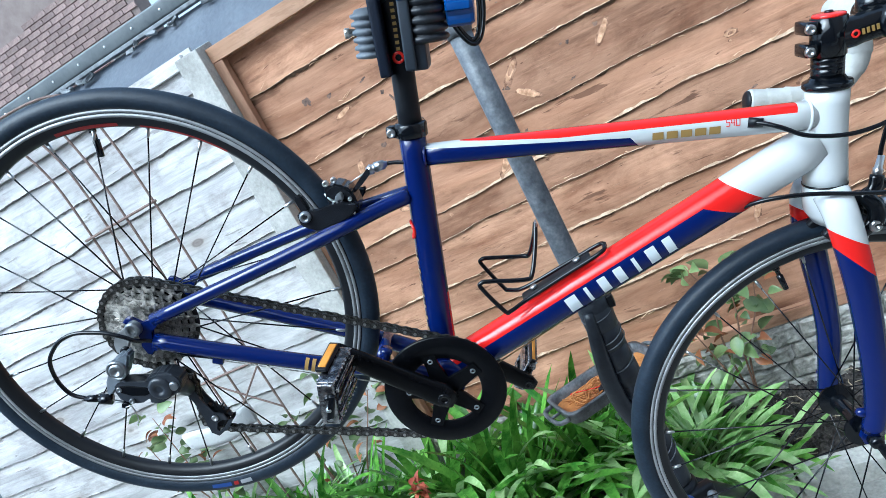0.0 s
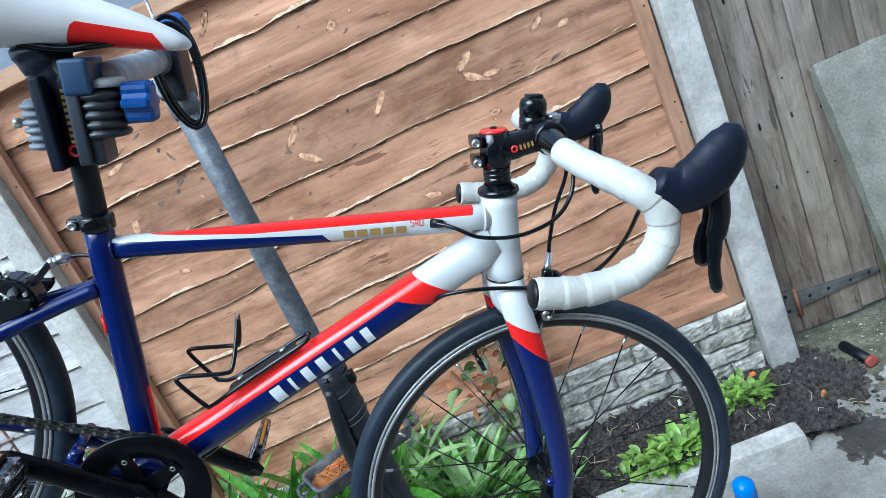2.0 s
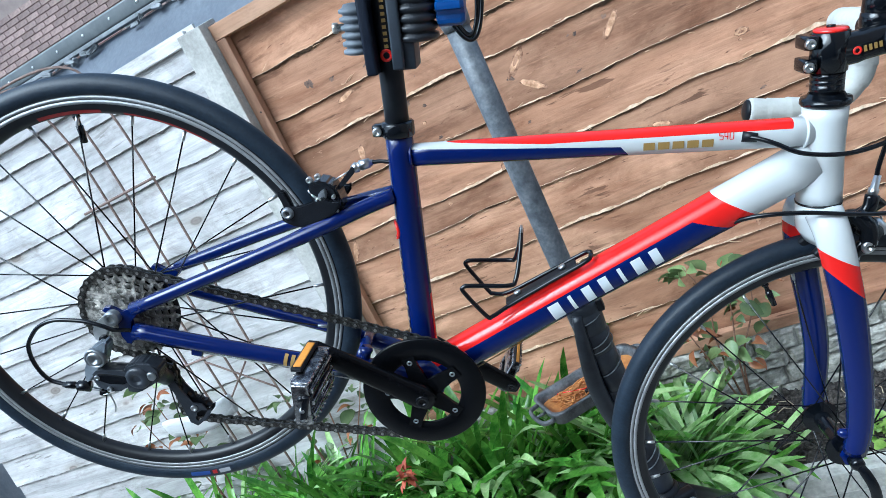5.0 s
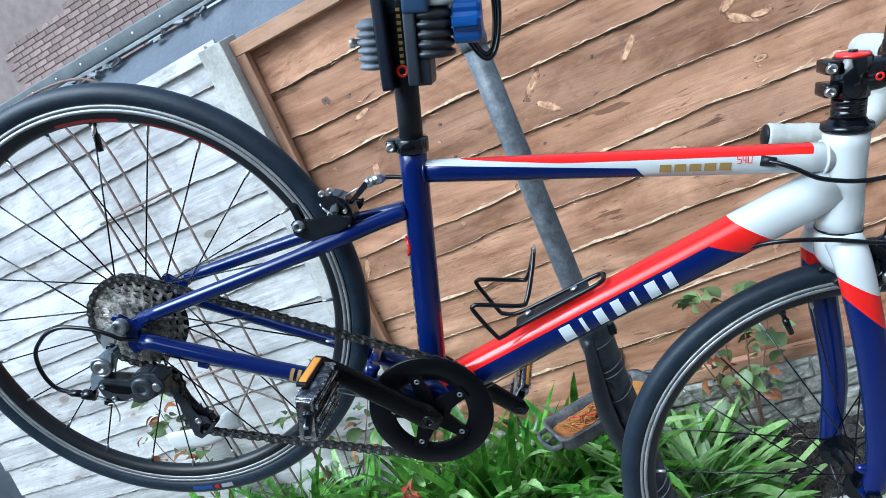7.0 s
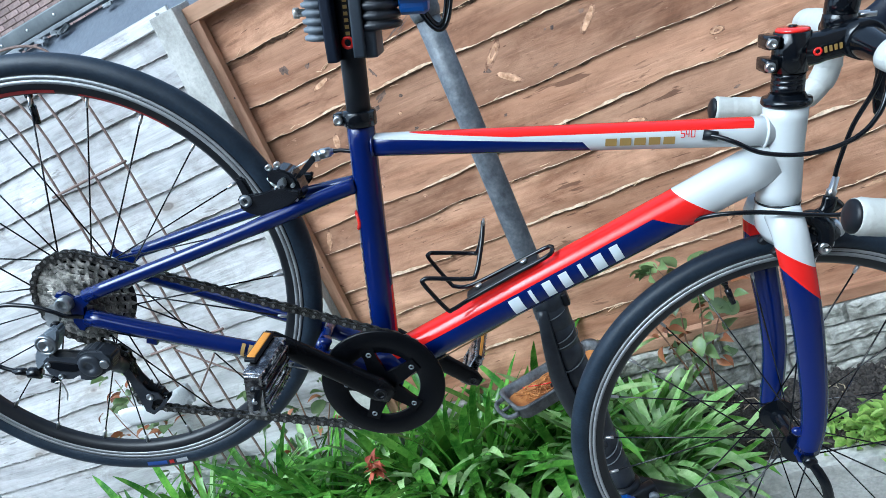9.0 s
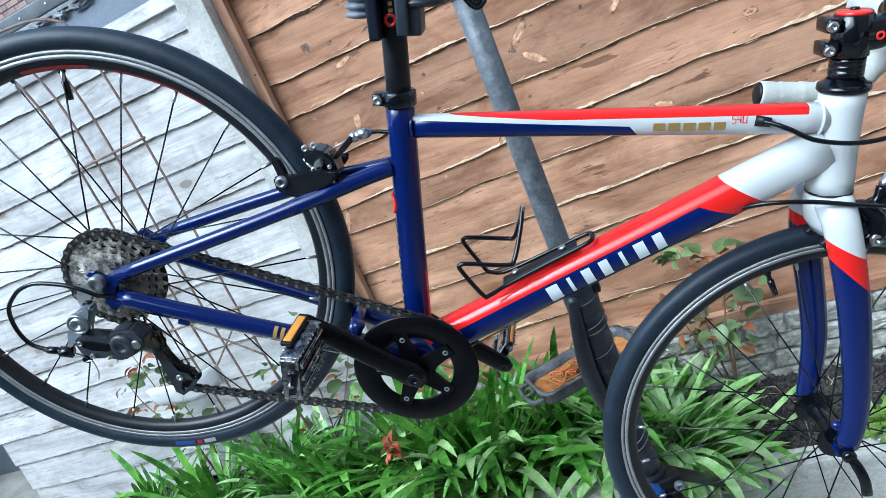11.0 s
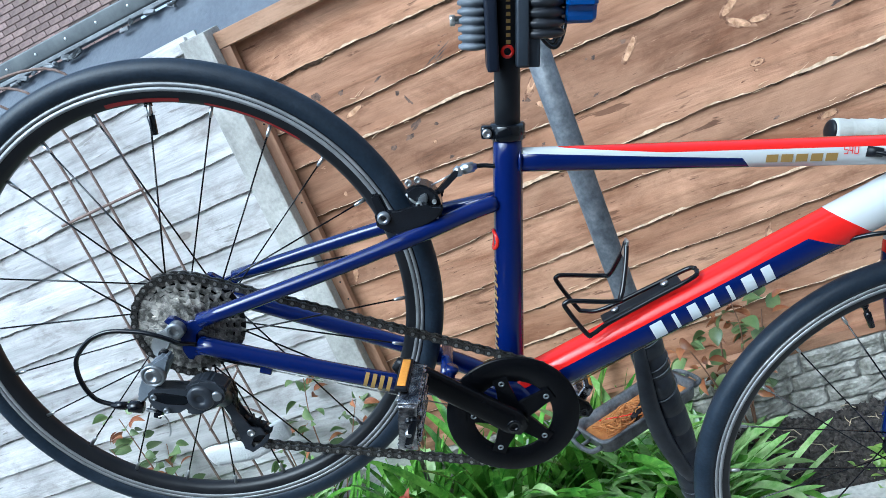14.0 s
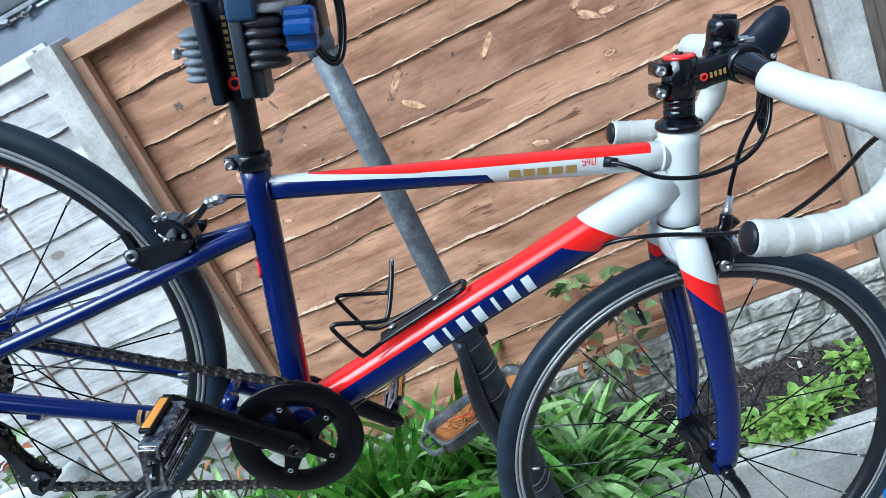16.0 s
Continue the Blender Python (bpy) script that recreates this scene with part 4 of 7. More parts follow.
def wheel(name, centre, hub_half, flange, red_at, m, label, crossed, valve_angle):
    root = new(name)
    root.parent = bike
    root.matrix_basis = m @ Matrix.Translation(centre)
    tagged(root, label)
    bm = bmesh.new()
    prof = []
    for k in range(20):
        a = 2 * math.pi * k / 20
        prof.append((0.2905 + 0.0140 * math.cos(a), 0.0132 * math.sin(a)))
    lathe(bm, prof, segs=128, closed=True)
    tyre = part("tyre", bm, rubber, root, "black rubber road tyre with slight dust")
    bm = bmesh.new()
    lathe(bm, [(0.2815, -0.0098), (0.2700, -0.0100), (0.262, -0.0085), (0.2575, -0.004), (0.2575, 0.004), (0.262, 0.0085), (0.2700, 0.0100), (0.2815, 0.0098)], segs=128, closed=True)
    part("rim", bm, rim_black, root, "black alloy rim")
    for s in (-1, 1):
        bm = bmesh.new()
        for r0, r1 in ((0.2702, 0.2749), (0.2760, 0.2800)):
            lathe(bm, [(r0, 0.0097 * s), (r0, 0.0106 * s), (r1, 0.0104 * s), (r1, 0.0096 * s)], segs=128, closed=True)
        part("brake_track", bm, track, root, "bare silver braking surface")
    for a0, a1 in red_at:
        bm = bmesh.new()
        n = 16
        vs = []
        for i in range(n + 1):
            a = radians(a0 + (a1 - a0) * i / n)
            vs.append([bm.verts.new((r * math.cos(a), -y, r * math.sin(a))) for r, y in ((0.2588, 0.0064), (0.2630 if a0 > 95 else 0.2610, 0.0092 if a0 > 95 else 0.0079))])
        for p, q in zip(vs, vs[1:]):
            bm.faces.new((p[0], p[1], q[1], q[0]))
        part("rim_decal", bm, decal_red, root, "red printed rim decal")
    bm = bmesh.new()
    w = hub_half
    lathe(bm, [(0.005, -w - 0.012), (0.008, -w - 0.012), (0.009, -w), (flange, -w + 0.001), (flange, -w + 0.004), (0.012, -w + 0.008), (0.0105, 0), (0.012, w - 0.008), (flange, w - 0.004), (flange, w - 0.001), (0.009, w), (0.008, w + 0.012), (0.005, w + 0.012)], segs=28)
    part("hub", bm, black, root, "black alloy hub", smooth=False)
    n = 24
    for k in range(n):
        side = -1 if k % 2 else 1
        a = 2 * math.pi * k / n + 0.05
        lean = (1 if (k // 2) % 2 else -1) * (radians(68) if crossed else radians(40))
        r = flange - 0.003
        p = Vector((r * math.cos(a + lean), side * (w - 0.003), r * math.sin(a + lean)))
        q = Vector((0.2575 * math.cos(a), side * 0.002, 0.2575 * math.sin(a)))
        way = (q - p).normalized()
        bm = bmesh.new()
        sweep(bm, [p, q - way * 0.012], 0.00105, 6)
        spoke = part("spoke", bm, black, root)
        bm = bmesh.new()
        sweep(bm, [q - way * 0.014, q - way * 0.011, q], [0.0015, 0.0021, 0.0023], 8)
        part("nipple", bm, silver, root)
    a = radians(valve_angle)
    d = Vector((math.cos(a), 0, math.sin(a)))
    bm = bmesh.new()
    sweep(bm, [d * 0.258, d * 0.2535, d * 0.253, d * 0.244, d * 0.2435, d * 0.222], [0.0045, 0.0045, 0.003, 0.003, 0.0044, 0.0036], 12)
    part("valve", bm, black, root, "valve with black cap")
    return root, tyre


rim_black = material("rim_black", (0.006, 0.007, 0.009), 0.4, color2=(0.010, 0.011, 0.014), scale=30, spec=0.4)
decal_red = material("decal_red", (0.30, 0.012, 0.012), 0.4)
REAR = Matrix(((1, -0.037, 0, 0.0057), (0.037, 1, 0.023, 0.0013), (0, -0.023, 1, 0.0019), (0, 0, 0, 1))) @ Matrix.Diagonal((0.972, 1, 0.972, 1))
rear_wheel, rear_tyre = wheel("rear_wheel", (0, 0, 0), 0.034, 0.026, ((100, 118), (70, 94)), REAR, "rear wheel with black spokes and rim", True, 108.3)
front_wheel, front_tyre = wheel("front_wheel", (0, 0, 0), 0.0375, 0.0255, (), AXLE @ Matrix.Diagonal((0.945, 1, 0.945, 1)), "front wheel with black spokes and rim", False, 131)

# sidewall marks on the rear tyre: plain bars in the colours of the print
for a0, a1, mat in ((-64, -60.5, material("grey_print", (0.30, 0.31, 0.33), 0.5)), (-66.2, -64.8, decal_red), (-73, -67, blue_print := material("blue_print", (0.02, 0.055, 0.22), 0.5))):
    bm = bmesh.new()
    vs = []
    for i in range(9):
        a = radians(a0 + (a1 - a0) * i / 8)
        vs.append([bm.verts.new(((0.2905 + 0.0142 * math.cos(b)) * math.cos(a), -0.0134 * math.sin(b), (0.2905 + 0.0142 * math.cos(b)) * math.sin(a))) for b in (radians(78), radians(92), radians(106))])
    for p, q in zip(vs, vs[1:]):
        for j in range(2):
            bm.faces.new((p[j], p[j + 1], q[j + 1], q[j]))
    part("sidewall_print", bm, mat, rear_tyre)

# frame tubes
def tube_part(name, pts, radii, mat, label="", segs=28, up=(0, 1, 0), power=2.0):
    bm = bmesh.new()
    sweep(bm, pts, radii, segs, up=up, power=power)
    return part(name, bm, mat, bike, label)


tube_part("seat_tube", straight((0.399, 0, -0.012), (0.3075, 0, 0.304), 12), lerp_radii((0.0172, 0.0172), (0.0160, 0.0160), 12), st_paint, "dark blue seat tube")
tube_part("top_tube", straight((0.322, 0, 0.2735), (0.752, 0, 0.3925), 16), lerp_radii((0.0125, 0.0128), (0.0165, 0.0158), 16), tt_paint, "white top tube with red and blue flashes", power=2.5)
tube_part("down_tube", straight((0.402, 0, -0.010), (0.762, 0, 0.3620), 18), lerp_radii((0.0225, 0.0225), (0.0225, 0.0245), 18), dt_paint, "blue down tube with red top and white end", power=2.3)
tube_part("head_tube", straight((0.7525, 0, 0.4225), (0.7890, 0, 0.319), 8), [0.0225, 0.0222, 0.0218, 0.0218, 0.0220, 0.0226, 0.0232, 0.0236], white, "white head tube")
bm = bmesh.new()
lathe(bm, [(0.0195, -0.036), (0.0250, -0.036), (0.0250, 0.036), (0.0195, 0.036)], Matrix.Translation((0.399, 0, -0.012)), 32)
part("bottom_bracket", bm, blue, bike)
# weld beads
for at, way, r in (((0.3285, 0, 0.2755), (0.43, 0, 0.119), 0.0140), ((0.741, 0, 0.389), (0.43, 0, 0.119), 0.0175)):
    bm = bmesh.new()
    w = Vector(way).normalized()
    side = Vector((0, 1, 0))
    up_ = w.cross(side)
    ring = [Vector(at) + side * (r * math.cos(a)) + up_ * (r * math.sin(a)) for a in [2 * math.pi * k / 40 for k in range(40)]]
    sweep(bm, ring, [0.0016 + 0.0005 * (k % 2) for k in range(40)], 6, closed=True)
    part("weld", bm, blue if r < 0.015 else white, bike)
# rear triangle
for s in (-1, 1):
    tube_part("seat_stay", smooth_line([(0.316, 0.006 * s, 0.224), (0.285, 0.016 * s, 0.205), (0.235, 0.034 * s, 0.172), (0.15, 0.050 * s, 0.114), (0.028, 0.061 * s, 0.030)], 5), [0.0095] * 12 + [0.0086] * 9, blue, segs=16)
    tube_part("chain_stay", smooth_line([(0.385, 0.026 * s, -0.012), (0.335, 0.030 * s, -0.004), (0.25, 0.045 * s, -0.004), (0.12, 0.056 * s, -0.002), (0.03, 0.061 * s, 0.0)], 5), [0.012] * 8 + [0.0105] * 13, blue, segs=16)
    bm = bmesh.new()
    plate(bm, [(-0.010, 0.020), (-0.006, 0.027), (0.0, 0.028), (0.0035, 0.025), (0.013, 0.022), (0.020, 0.028), (0.036, 0.039), (0.0395, 0.031), (0.0255, 0.014), (0.027, -0.004), (0.040, -0.002), (0.041, -0.010), (0.028, -0.0125), (0.027, -0.020), (0.0215, -0.020), (0.014, -0.011), (0.010, 0.0035), (0.0105, 0.010), (0.004, 0.018), (-0.0045, 0.0175)], 0.0605 * s - 0.0035, 0.0605 * s + 0.0035)
    bmesh.ops.bevel(bm, geom=[e for e in bm.edges if abs(e.verts[0].co.y - e.verts[1].co.y) < 1e-6], offset=0.0010, segments=1, affect="EDGES")
    part("dropout", bm, blue, bike, smooth=False)
bm = bmesh.new()
sweep(bm, [(0.312, -0.033, 0.012), (0.312, 0.033, 0.012)], 0.0075, 14)
part("stay_bridge", bm, blue, bike)
bm = bmesh.new()
sweep(bm, [(0.317, -0.030, -0.004), (0.3165, -0.030, 0.014), (0.316, -0.030, 0.019), (0.316, -0.030, 0.024)], [0.0062, 0.0062, 0.0085, 0.0075], 12)
part("stand_boss", bm, blue, bike)
for k in range(4):
    x = 0.219 + 0.0088 * k
    bm = bmesh.new()
    vs = []
    for i in range(7):
        a = radians(-70 + 22 * i)
        z0 = -0.003 + 0.0111 * math.sin(a)
        y0 = -0.0487 - 0.0111 * math.cos(a)
        vs.append((bm.verts.new((x, y0, z0)), bm.verts.new((x + 0.0046, y0, z0))))
    for p, q in zip(vs, vs[1:]):
        bm.faces.new((p[0], p[1], q[1], q[0]))
    part("gold_stripe", bm, gold, bike)

# fork
NEAR_BLADE = ((0.829, -0.044, 0.248), (0.857, -0.046, 0.203), (0.883, -0.046, 0.158), (0.908, -0.046, 0.112), (0.929, -0.045, 0.066), (0.940, -0.044, 0.028))
FAR_BLADE = ((0.815, 0.045, 0.249), (0.843, 0.049, 0.205), (0.870, 0.051, 0.162), (0.899, 0.053, 0.110), (0.921, 0.054, 0.055), (0.934, 0.055, 0.018))
for s, blade in ((-1, NEAR_BLADE), (1, FAR_BLADE)):
    pts = smooth_line([STEER @ Vector((0.787, 0.020 * s, 0.312)), STEER @ Vector((0.797, 0.036 * s, 0.292))] + [Vector(p) for p in blade], 4)
    n = len(pts)
    tube_part("fork_blade", pts, [(0.0155 - 0.003 * i / n, 0.0195 - 0.006 * i / n) for i in range(n)], fork_paint, "fork blade in white, red and blue", segs=20)
    bm = bmesh.new()
    plate(bm, [(-0.012, 0.016), (0.012, 0.018), (0.012, -0.004), (0.007, -0.011), (-0.004, -0.012), (-0.012, -0.004)], 0.0505 * s - 0.003, 0.0505 * s + 0.003, m=AXLE)
    part("fork_dropout", bm, blue, bike, smooth=False)
    lug = AXLE @ Vector((-0.022, 0.051 * s, 0.030))
    bm = bmesh.new()
    bmesh.ops.create_uvsphere(bm, u_segments=12, v_segments=8, radius=0.0065, matrix=Matrix.Translation(lug) @ Matrix.Diagonal((1.3, 1, 1, 1)))
    part("mudguard_eye", bm, blue, bike)
bm = bmesh.new()
sweep(bm, [STEER @ Vector(p) for p in ((0.7895, 0, 0.3185), (0.7935, 0, 0.306), (0.801, 0, 0.288), (0.806, 0, 0.276))], [(0.0235, 0.0235), (0.028, 0.0235), (0.034, 0.021), (0.026, 0.014)], 24, up=(0, 1, 0))
part("fork_crown", bm, white, bike, "white fork crown")
bm = bmesh.new()
sweep(bm, straight(Vector((0.7885, 0, 0.3205)), Vector((0.7893, 0, 0.3182))), 0.0241, 28)
part("crown_race", bm, black, bike)
# front skewer and quick-release lever
rod("axle", AXLE @ Vector((0, -0.066, 0)), AXLE @ Vector((0, 0.066, 0)), 0.0042, black, bike)
bm = bmesh.new()
lathe(bm, [(0.006, -0.056), (0.0085, -0.057), (0.0085, -0.068), (0.006, -0.071)], AXLE, 16)
part("axle_nut", bm, black, bike)
bm = bmesh.new()
sweep(bm, smooth_line([AXLE @ Vector(p) for p in ((0.0, -0.066, 0.0), (0.009, -0.073, -0.006), (0.023, -0.078, -0.020), (0.037, -0.077, -0.040))], 4), [(0.004, 0.006)] * 4 + [(0.003, 0.0065)] * 9, 10)
part("quick_release", bm, black, bike)

# headset, steerer spacers, stem
UPX = Vector((0.7525, 0, 0.4225))


def on_axis(d):
    return UPX + AX * d


bm = bmesh.new()
sweep(bm, [on_axis(d) for d in (-0.001, 0.002, 0.007, 0.0075, 0.012)], [0.0232, 0.0255, 0.0245, 0.020, 0.0175], 32)
part("headset_cup", bm, black, bike, "black headset cup")
bm = bmesh.new()
rr = [(0.012, 0.0165), (0.0212, 0.0165), (0.0216, 0.0157), (0.0222, 0.0165), (0.0262, 0.0165), (0.0266, 0.0157), (0.0272, 0.0165), (0.034, 0.0165)]
sweep(bm, [on_axis(d) for d, r in rr], [r for d, r in rr], 28)
part("spacer", bm, black, bike)
bm = bmesh.new()
rr = [(0.034, 0.0172), (0.0345, 0.0182), (0.074, 0.0182), (0.0745, 0.0172)]
sweep(bm, [on_axis(d) for d, r in rr], [r for d, r in rr], 28)
stem = part("stem", bm, black, bike, "glossy black alloy stem")
bm = bmesh.new()
sweep(bm, smooth_line([on_axis(0.054), (0.752, 0, 0.480), (0.772, 0, 0.491), (0.786, 0, 0.4985)], 4), [(0.0155, 0.0165)] * 6 + [(0.0145, 0.0155)] * 7, 20, up=(0, 1, 0), power=2.6)
part("stem_extension", bm, black, stem)
bm = bmesh.new()
lathe(bm, [(0.0165, -0.021), (0.0195, -0.0205), (0.0195, 0.0205), (0.0165, 0.021)], Matrix.Translation((0.7925, 0, 0.5008)), 24)
part("bar_clamp", bm, black, stem)
bm = bmesh.new()
rr = [(0.0745, 0.0165), (0.0765, 0.0165), (0.078, 0.015), (0.0785, 0.005)]
sweep(bm, [on_axis(d) for d, r in rr], [r for d, r in rr], 28)
part("top_cap", bm, red, stem, "red stem top cap")
bm = bmesh.new()
sweep(bm, [on_axis(0.0783), on_axis(0.0805)], [0.0045, 0.004], 12)
part("cap_bolt", bm, black, stem)
for d in (0.043, 0.066):
    c = on_axis(d)
    bm = bmesh.new()
    box(bm, (0.014, 0.030, 0.014), Matrix.Translation(c + Vector((-0.021, 0, -0.007))) @ Matrix.Rotation(radians(-19), 4, "Y"), 0.004)
    part("pinch_ear", bm, black, stem)
    bolt_part("pinch_bolt", c + Vector((-0.024, -0.014, -0.008)), 0.0052, 0.005, silver, stem)
for i in range(7):
    bm = bmesh.new()
    c = Vector((0.760 + 0.0042 * i, -0.0160, 0.4835 + 0.00235 * i))
    box(bm, (0.0026, 0.001, 0.0058), Matrix.Translation(c) @ Matrix.Rotation(radians(-30), 4, "Y"))
    part("stem_print", bm, gold, stem, smooth=False)
bm = bmesh.new()
lathe(bm, [(0.0022, -0.0008), (0.0044, -0.0008), (0.0044, 0), (0.0022, 0)], Matrix.Translation((0.7530, -0.0163, 0.4800)), 16, closed=True)
part("stem_badge", bm, red, stem)

# handlebar
bm = bmesh.new()
sweep(bm, smooth_line([(0.799, -0.095, 0.4915), (0.7915, -0.03, 0.4985), (0.7935, 0.03, 0.503), (0.797, 0.095, 0.507)], 4), [0.0135] * 4 + [0.0158] * 5 + [0.0135] * 4, 20)
bar = part("handlebar", bm, black, bike, "black drop handlebar wrapped in white tape")
for s in (-1, 1):
    key = [(0.797, 0.068, 0.5065), (0.7985, 0.11, 0.506), (0.806, 0.150, 0.504), (0.828, 0.180, 0.502), (0.855, 0.189, 0.490), (0.8715, 0.190, 0.465), (0.8720, 0.190, 0.436), (0.8560, 0.190, 0.410), (0.8260, 0.190, 0.392), (0.787, 0.190, 0.381), (0.752, 0.190, 0.373)]
    if s < 0:
        key = [(0.7915, 0.066, 0.4945), (0.805, 0.110, 0.4905), (0.8155, 0.150, 0.4900), (0.8295, 0.180, 0.4875), (0.848, 0.189, 0.4805), (0.862, 0.190, 0.465), (0.8678, 0.190, 0.4435), (0.8615, 0.190, 0.4207), (0.844, 0.190, 0.4006), (0.8185, 0.190, 0.3855), (0.789, 0.190, 0.3752), (0.7555, 0.190, 0.3682)]
    pts = smooth_line([Vector((x, y * s, z)) for x, y, z in key], 14)
    run, radii = 0.0, []
    for i, p in enumerate(pts):
        run += (p - pts[i - 1]).length if i else 0
        radii.append(0.0155 + (0.0014 * ((run / 0.0235) % 1.0) if run > 0.075 else 0.0004 * run / 0.075) + 0.0003 * math.sin(run * 170))
    bm = bmesh.new()
    sweep(bm, pts, radii, 22)
    part("bar_tape", bm, tape, bar, "white wrapped bar tape with overlapping edges")
    end = pts[-1]
    way = (pts[-1] - pts[-3]).normalized()
    bm = bmesh.new()
    sweep(bm, [end - way * 0.002, end + way * 0.002, end + way * 0.004, end + way * 0.005], [0.0150, 0.0148, 0.012, 0.006], 20)
    part("bar_plug", bm, black_matt, bar, "black bar end plug")
    # brake hood and lever
    dx, dz = (0.0, 0.0) if s < 0 else (0.025, 0.010)
    hood_pts = smooth_line([(x + dx, y * s, z + dz) for x, y, z in ((0.840, 0.189, 0.4985), (0.862, 0.190, 0.4950), (0.878, 0.191, 0.503), (0.890, 0.191, 0.518), (0.897, 0.191, 0.539), (0.8985, 0.191, 0.556), (0.897, 0.191, 0.5665))], 5)
    shape = [(0.0165, 0.0150), (0.0175, 0.0235), (0.0180, 0.0265), (0.0180, 0.0270), (0.0175, 0.0245), (0.0140, 0.0170), (0.0060, 0.0070)]
    radii = []
    for i in range(len(hood_pts)):
        u = i / 5
        j = min(int(u), len(shape) - 2)
        radii.append(tuple(p + (q - p) * (u - j) for p, q in zip(shape[j], shape[j + 1])))
    bm = bmesh.new()
    sweep(bm, hood_pts, radii, 22, up=(0, 1, 0))
    hood = part("brake_hood", bm, hood_black, bar, "black rubber brake hood")
    bm = bmesh.new()
    sweep(bm, smooth_line([(x + dx, y * s, z + dz) for x, y, z in ((0.897, 0.191, 0.520), (0.908, 0.191, 0.501), (0.917, 0.193, 0.480), (0.921, 0.194, 0.455), (0.931, 0.195, 0.426), (0.9435, 0.195, 0.404))], 4), [(0.0080, 0.0115)] * 5 + [(0.0075, 0.0110)] * 7 + [(0.0055, 0.0080)] * 3 + [(0.005, 0.0065)] * 5 + [(0.003, 0.004)], 14, up=(0, 1, 0))
    part("brake_lever", bm, black, hood, "black brake lever blade")
    bm = bmesh.new()
    sweep(bm, smooth_line([(x + dx, y * s, z + dz) for x, y, z in ((0.908, 0.184, 0.494), (0.916, 0.181, 0.470), (0.919, 0.180, 0.446), (0.930, 0.180, 0.4255))], 4), [(0.004, 0.008)] * 5 + [(0.004, 0.0105)] * 7 + [(0.003, 0.005)], 12, up=(0, 1, 0))
    part("shift_paddle", bm, black, hood, "black gear shift paddle")
    bolt_part("lever_pivot", (0.903 + dx, 0.186 * s - 0.012, 0.505 + dz), 0.0035, 0.003, silver, hood)
# computer or lamp bracket on the stem
bm = bmesh.new()
lathe(bm, [(0.0160, -0.007), (0.0185, -0.007), (0.0185, 0.007), (0.0160, 0.007)], Matrix.Translation((0.7935, 0.030, 0.503)), 24, closed=True)
lamp = part("lamp_bracket", bm, black_matt, bar, "black plastic lamp bracket on the bar")
bm = bmesh.new()
lathe(bm, [(0.0125, -0.019), (0.0165, -0.017), (0.0165, -0.004), (0.0152, -0.003), (0.0165, -0.002), (0.0165, 0.012), (0.0150, 0.017), (0.0125, 0.019)], Matrix.Translation((0.776, 0.022, 0.522)) @ Matrix.Rotation(radians(-14), 4, "Y") @ Matrix.Rotation(radians(90), 4, "X"), 22)
part("lamp_body", bm, black, lamp, "black bar-mounted lamp")
bm = bmesh.new()
box(bm, (0.019, 0.019, 0.005), Matrix.Translation((0.7715, 0.022, 0.542)) @ Matrix.Rotation(radians(-14), 4, "Y"), 0.002)
part("lamp_cap", bm, black_matt, lamp)
for dy in (-0.004, 0.010):
    bm = bmesh.new()
    sweep(bm, [(0.790, 0.026 + dy, 0.520), (0.809, 0.020 + dy, 0.527)], 0.0028, 10)
    part("bracket_screw", bm, silver, lamp)

# seat clamp, post, saddle
bm = bmesh.new()
c0, c1 = Vector((0.3105, 0, 0.294)), Vector((0.3055, 0, 0.311))
sweep(bm, [c0, c0.lerp(c1, 0.1), c0.lerp(c1, 0.9), c1], [0.0175, 0.0192, 0.0192, 0.0175], 28)
clamp = part("seat_clamp", bm, black, bike, "black seat post clamp")
bm = bmesh.new()
box(bm, (0.016, 0.020, 0.014), Matrix.Translation((0.288, 0, 0.297)) @ Matrix.Rotation(radians(-16), 4, "Y"), 0.004)
part("clamp_ear", bm, black, clamp)
bolt_part("clamp_bolt", (0.2865, -0.010, 0.2965), 0.0050, 0.004, silver, clamp)
blue_black = material("blue_black_metal", (0.008, 0.013, 0.024), 0.34, color2=(0.014, 0.020, 0.034), scale=30, spec=0.5)
bm = bmesh.new()
sweep(bm, straight((0.311, 0, 0.292), (0.258, 0, 0.477), 6), 0.0137, 24)
post = part("seat_post", bm, black_matt, bike, "matt black seat post with gold print")
pd = (Vector((0.258, 0, 0.477)) - Vector((0.311, 0, 0.292))).normalized()
for i in range(9):
    c = Vector((0.3005, 0, 0.3275)) + pd * (0.0660 + 0.0066 * i)
    bm = bmesh.new()
    box(bm, (0.0042, 0.0012, 0.0036), Matrix.Translation(c + Vector((0.001, -0.0137, 0))) @ Matrix.Rotation(radians(-16), 4, "Y"))
    part("post_print", bm, gold, post, smooth=False)
bm = bmesh.new()
lathe(bm, [(0.0036, -0.001), (0.0068, -0.001), (0.0068, 0.0015), (0.0036, 0.0015)], Matrix.Translation(Vector((0.3005, -0.0137, 0.3275)) + pd * 0.0565), 20, closed=True)
part("post_badge", bm, red, post)
bm = bmesh.new()
box(bm, (0.046, 0.040, 0.018), Matrix.Translation((0.244, 0, 0.483)) @ Matrix.Rotation(radians(-10), 4, "Y"), 0.006)
part("saddle_clamp", bm, black_matt, post)
bm = bmesh.new()
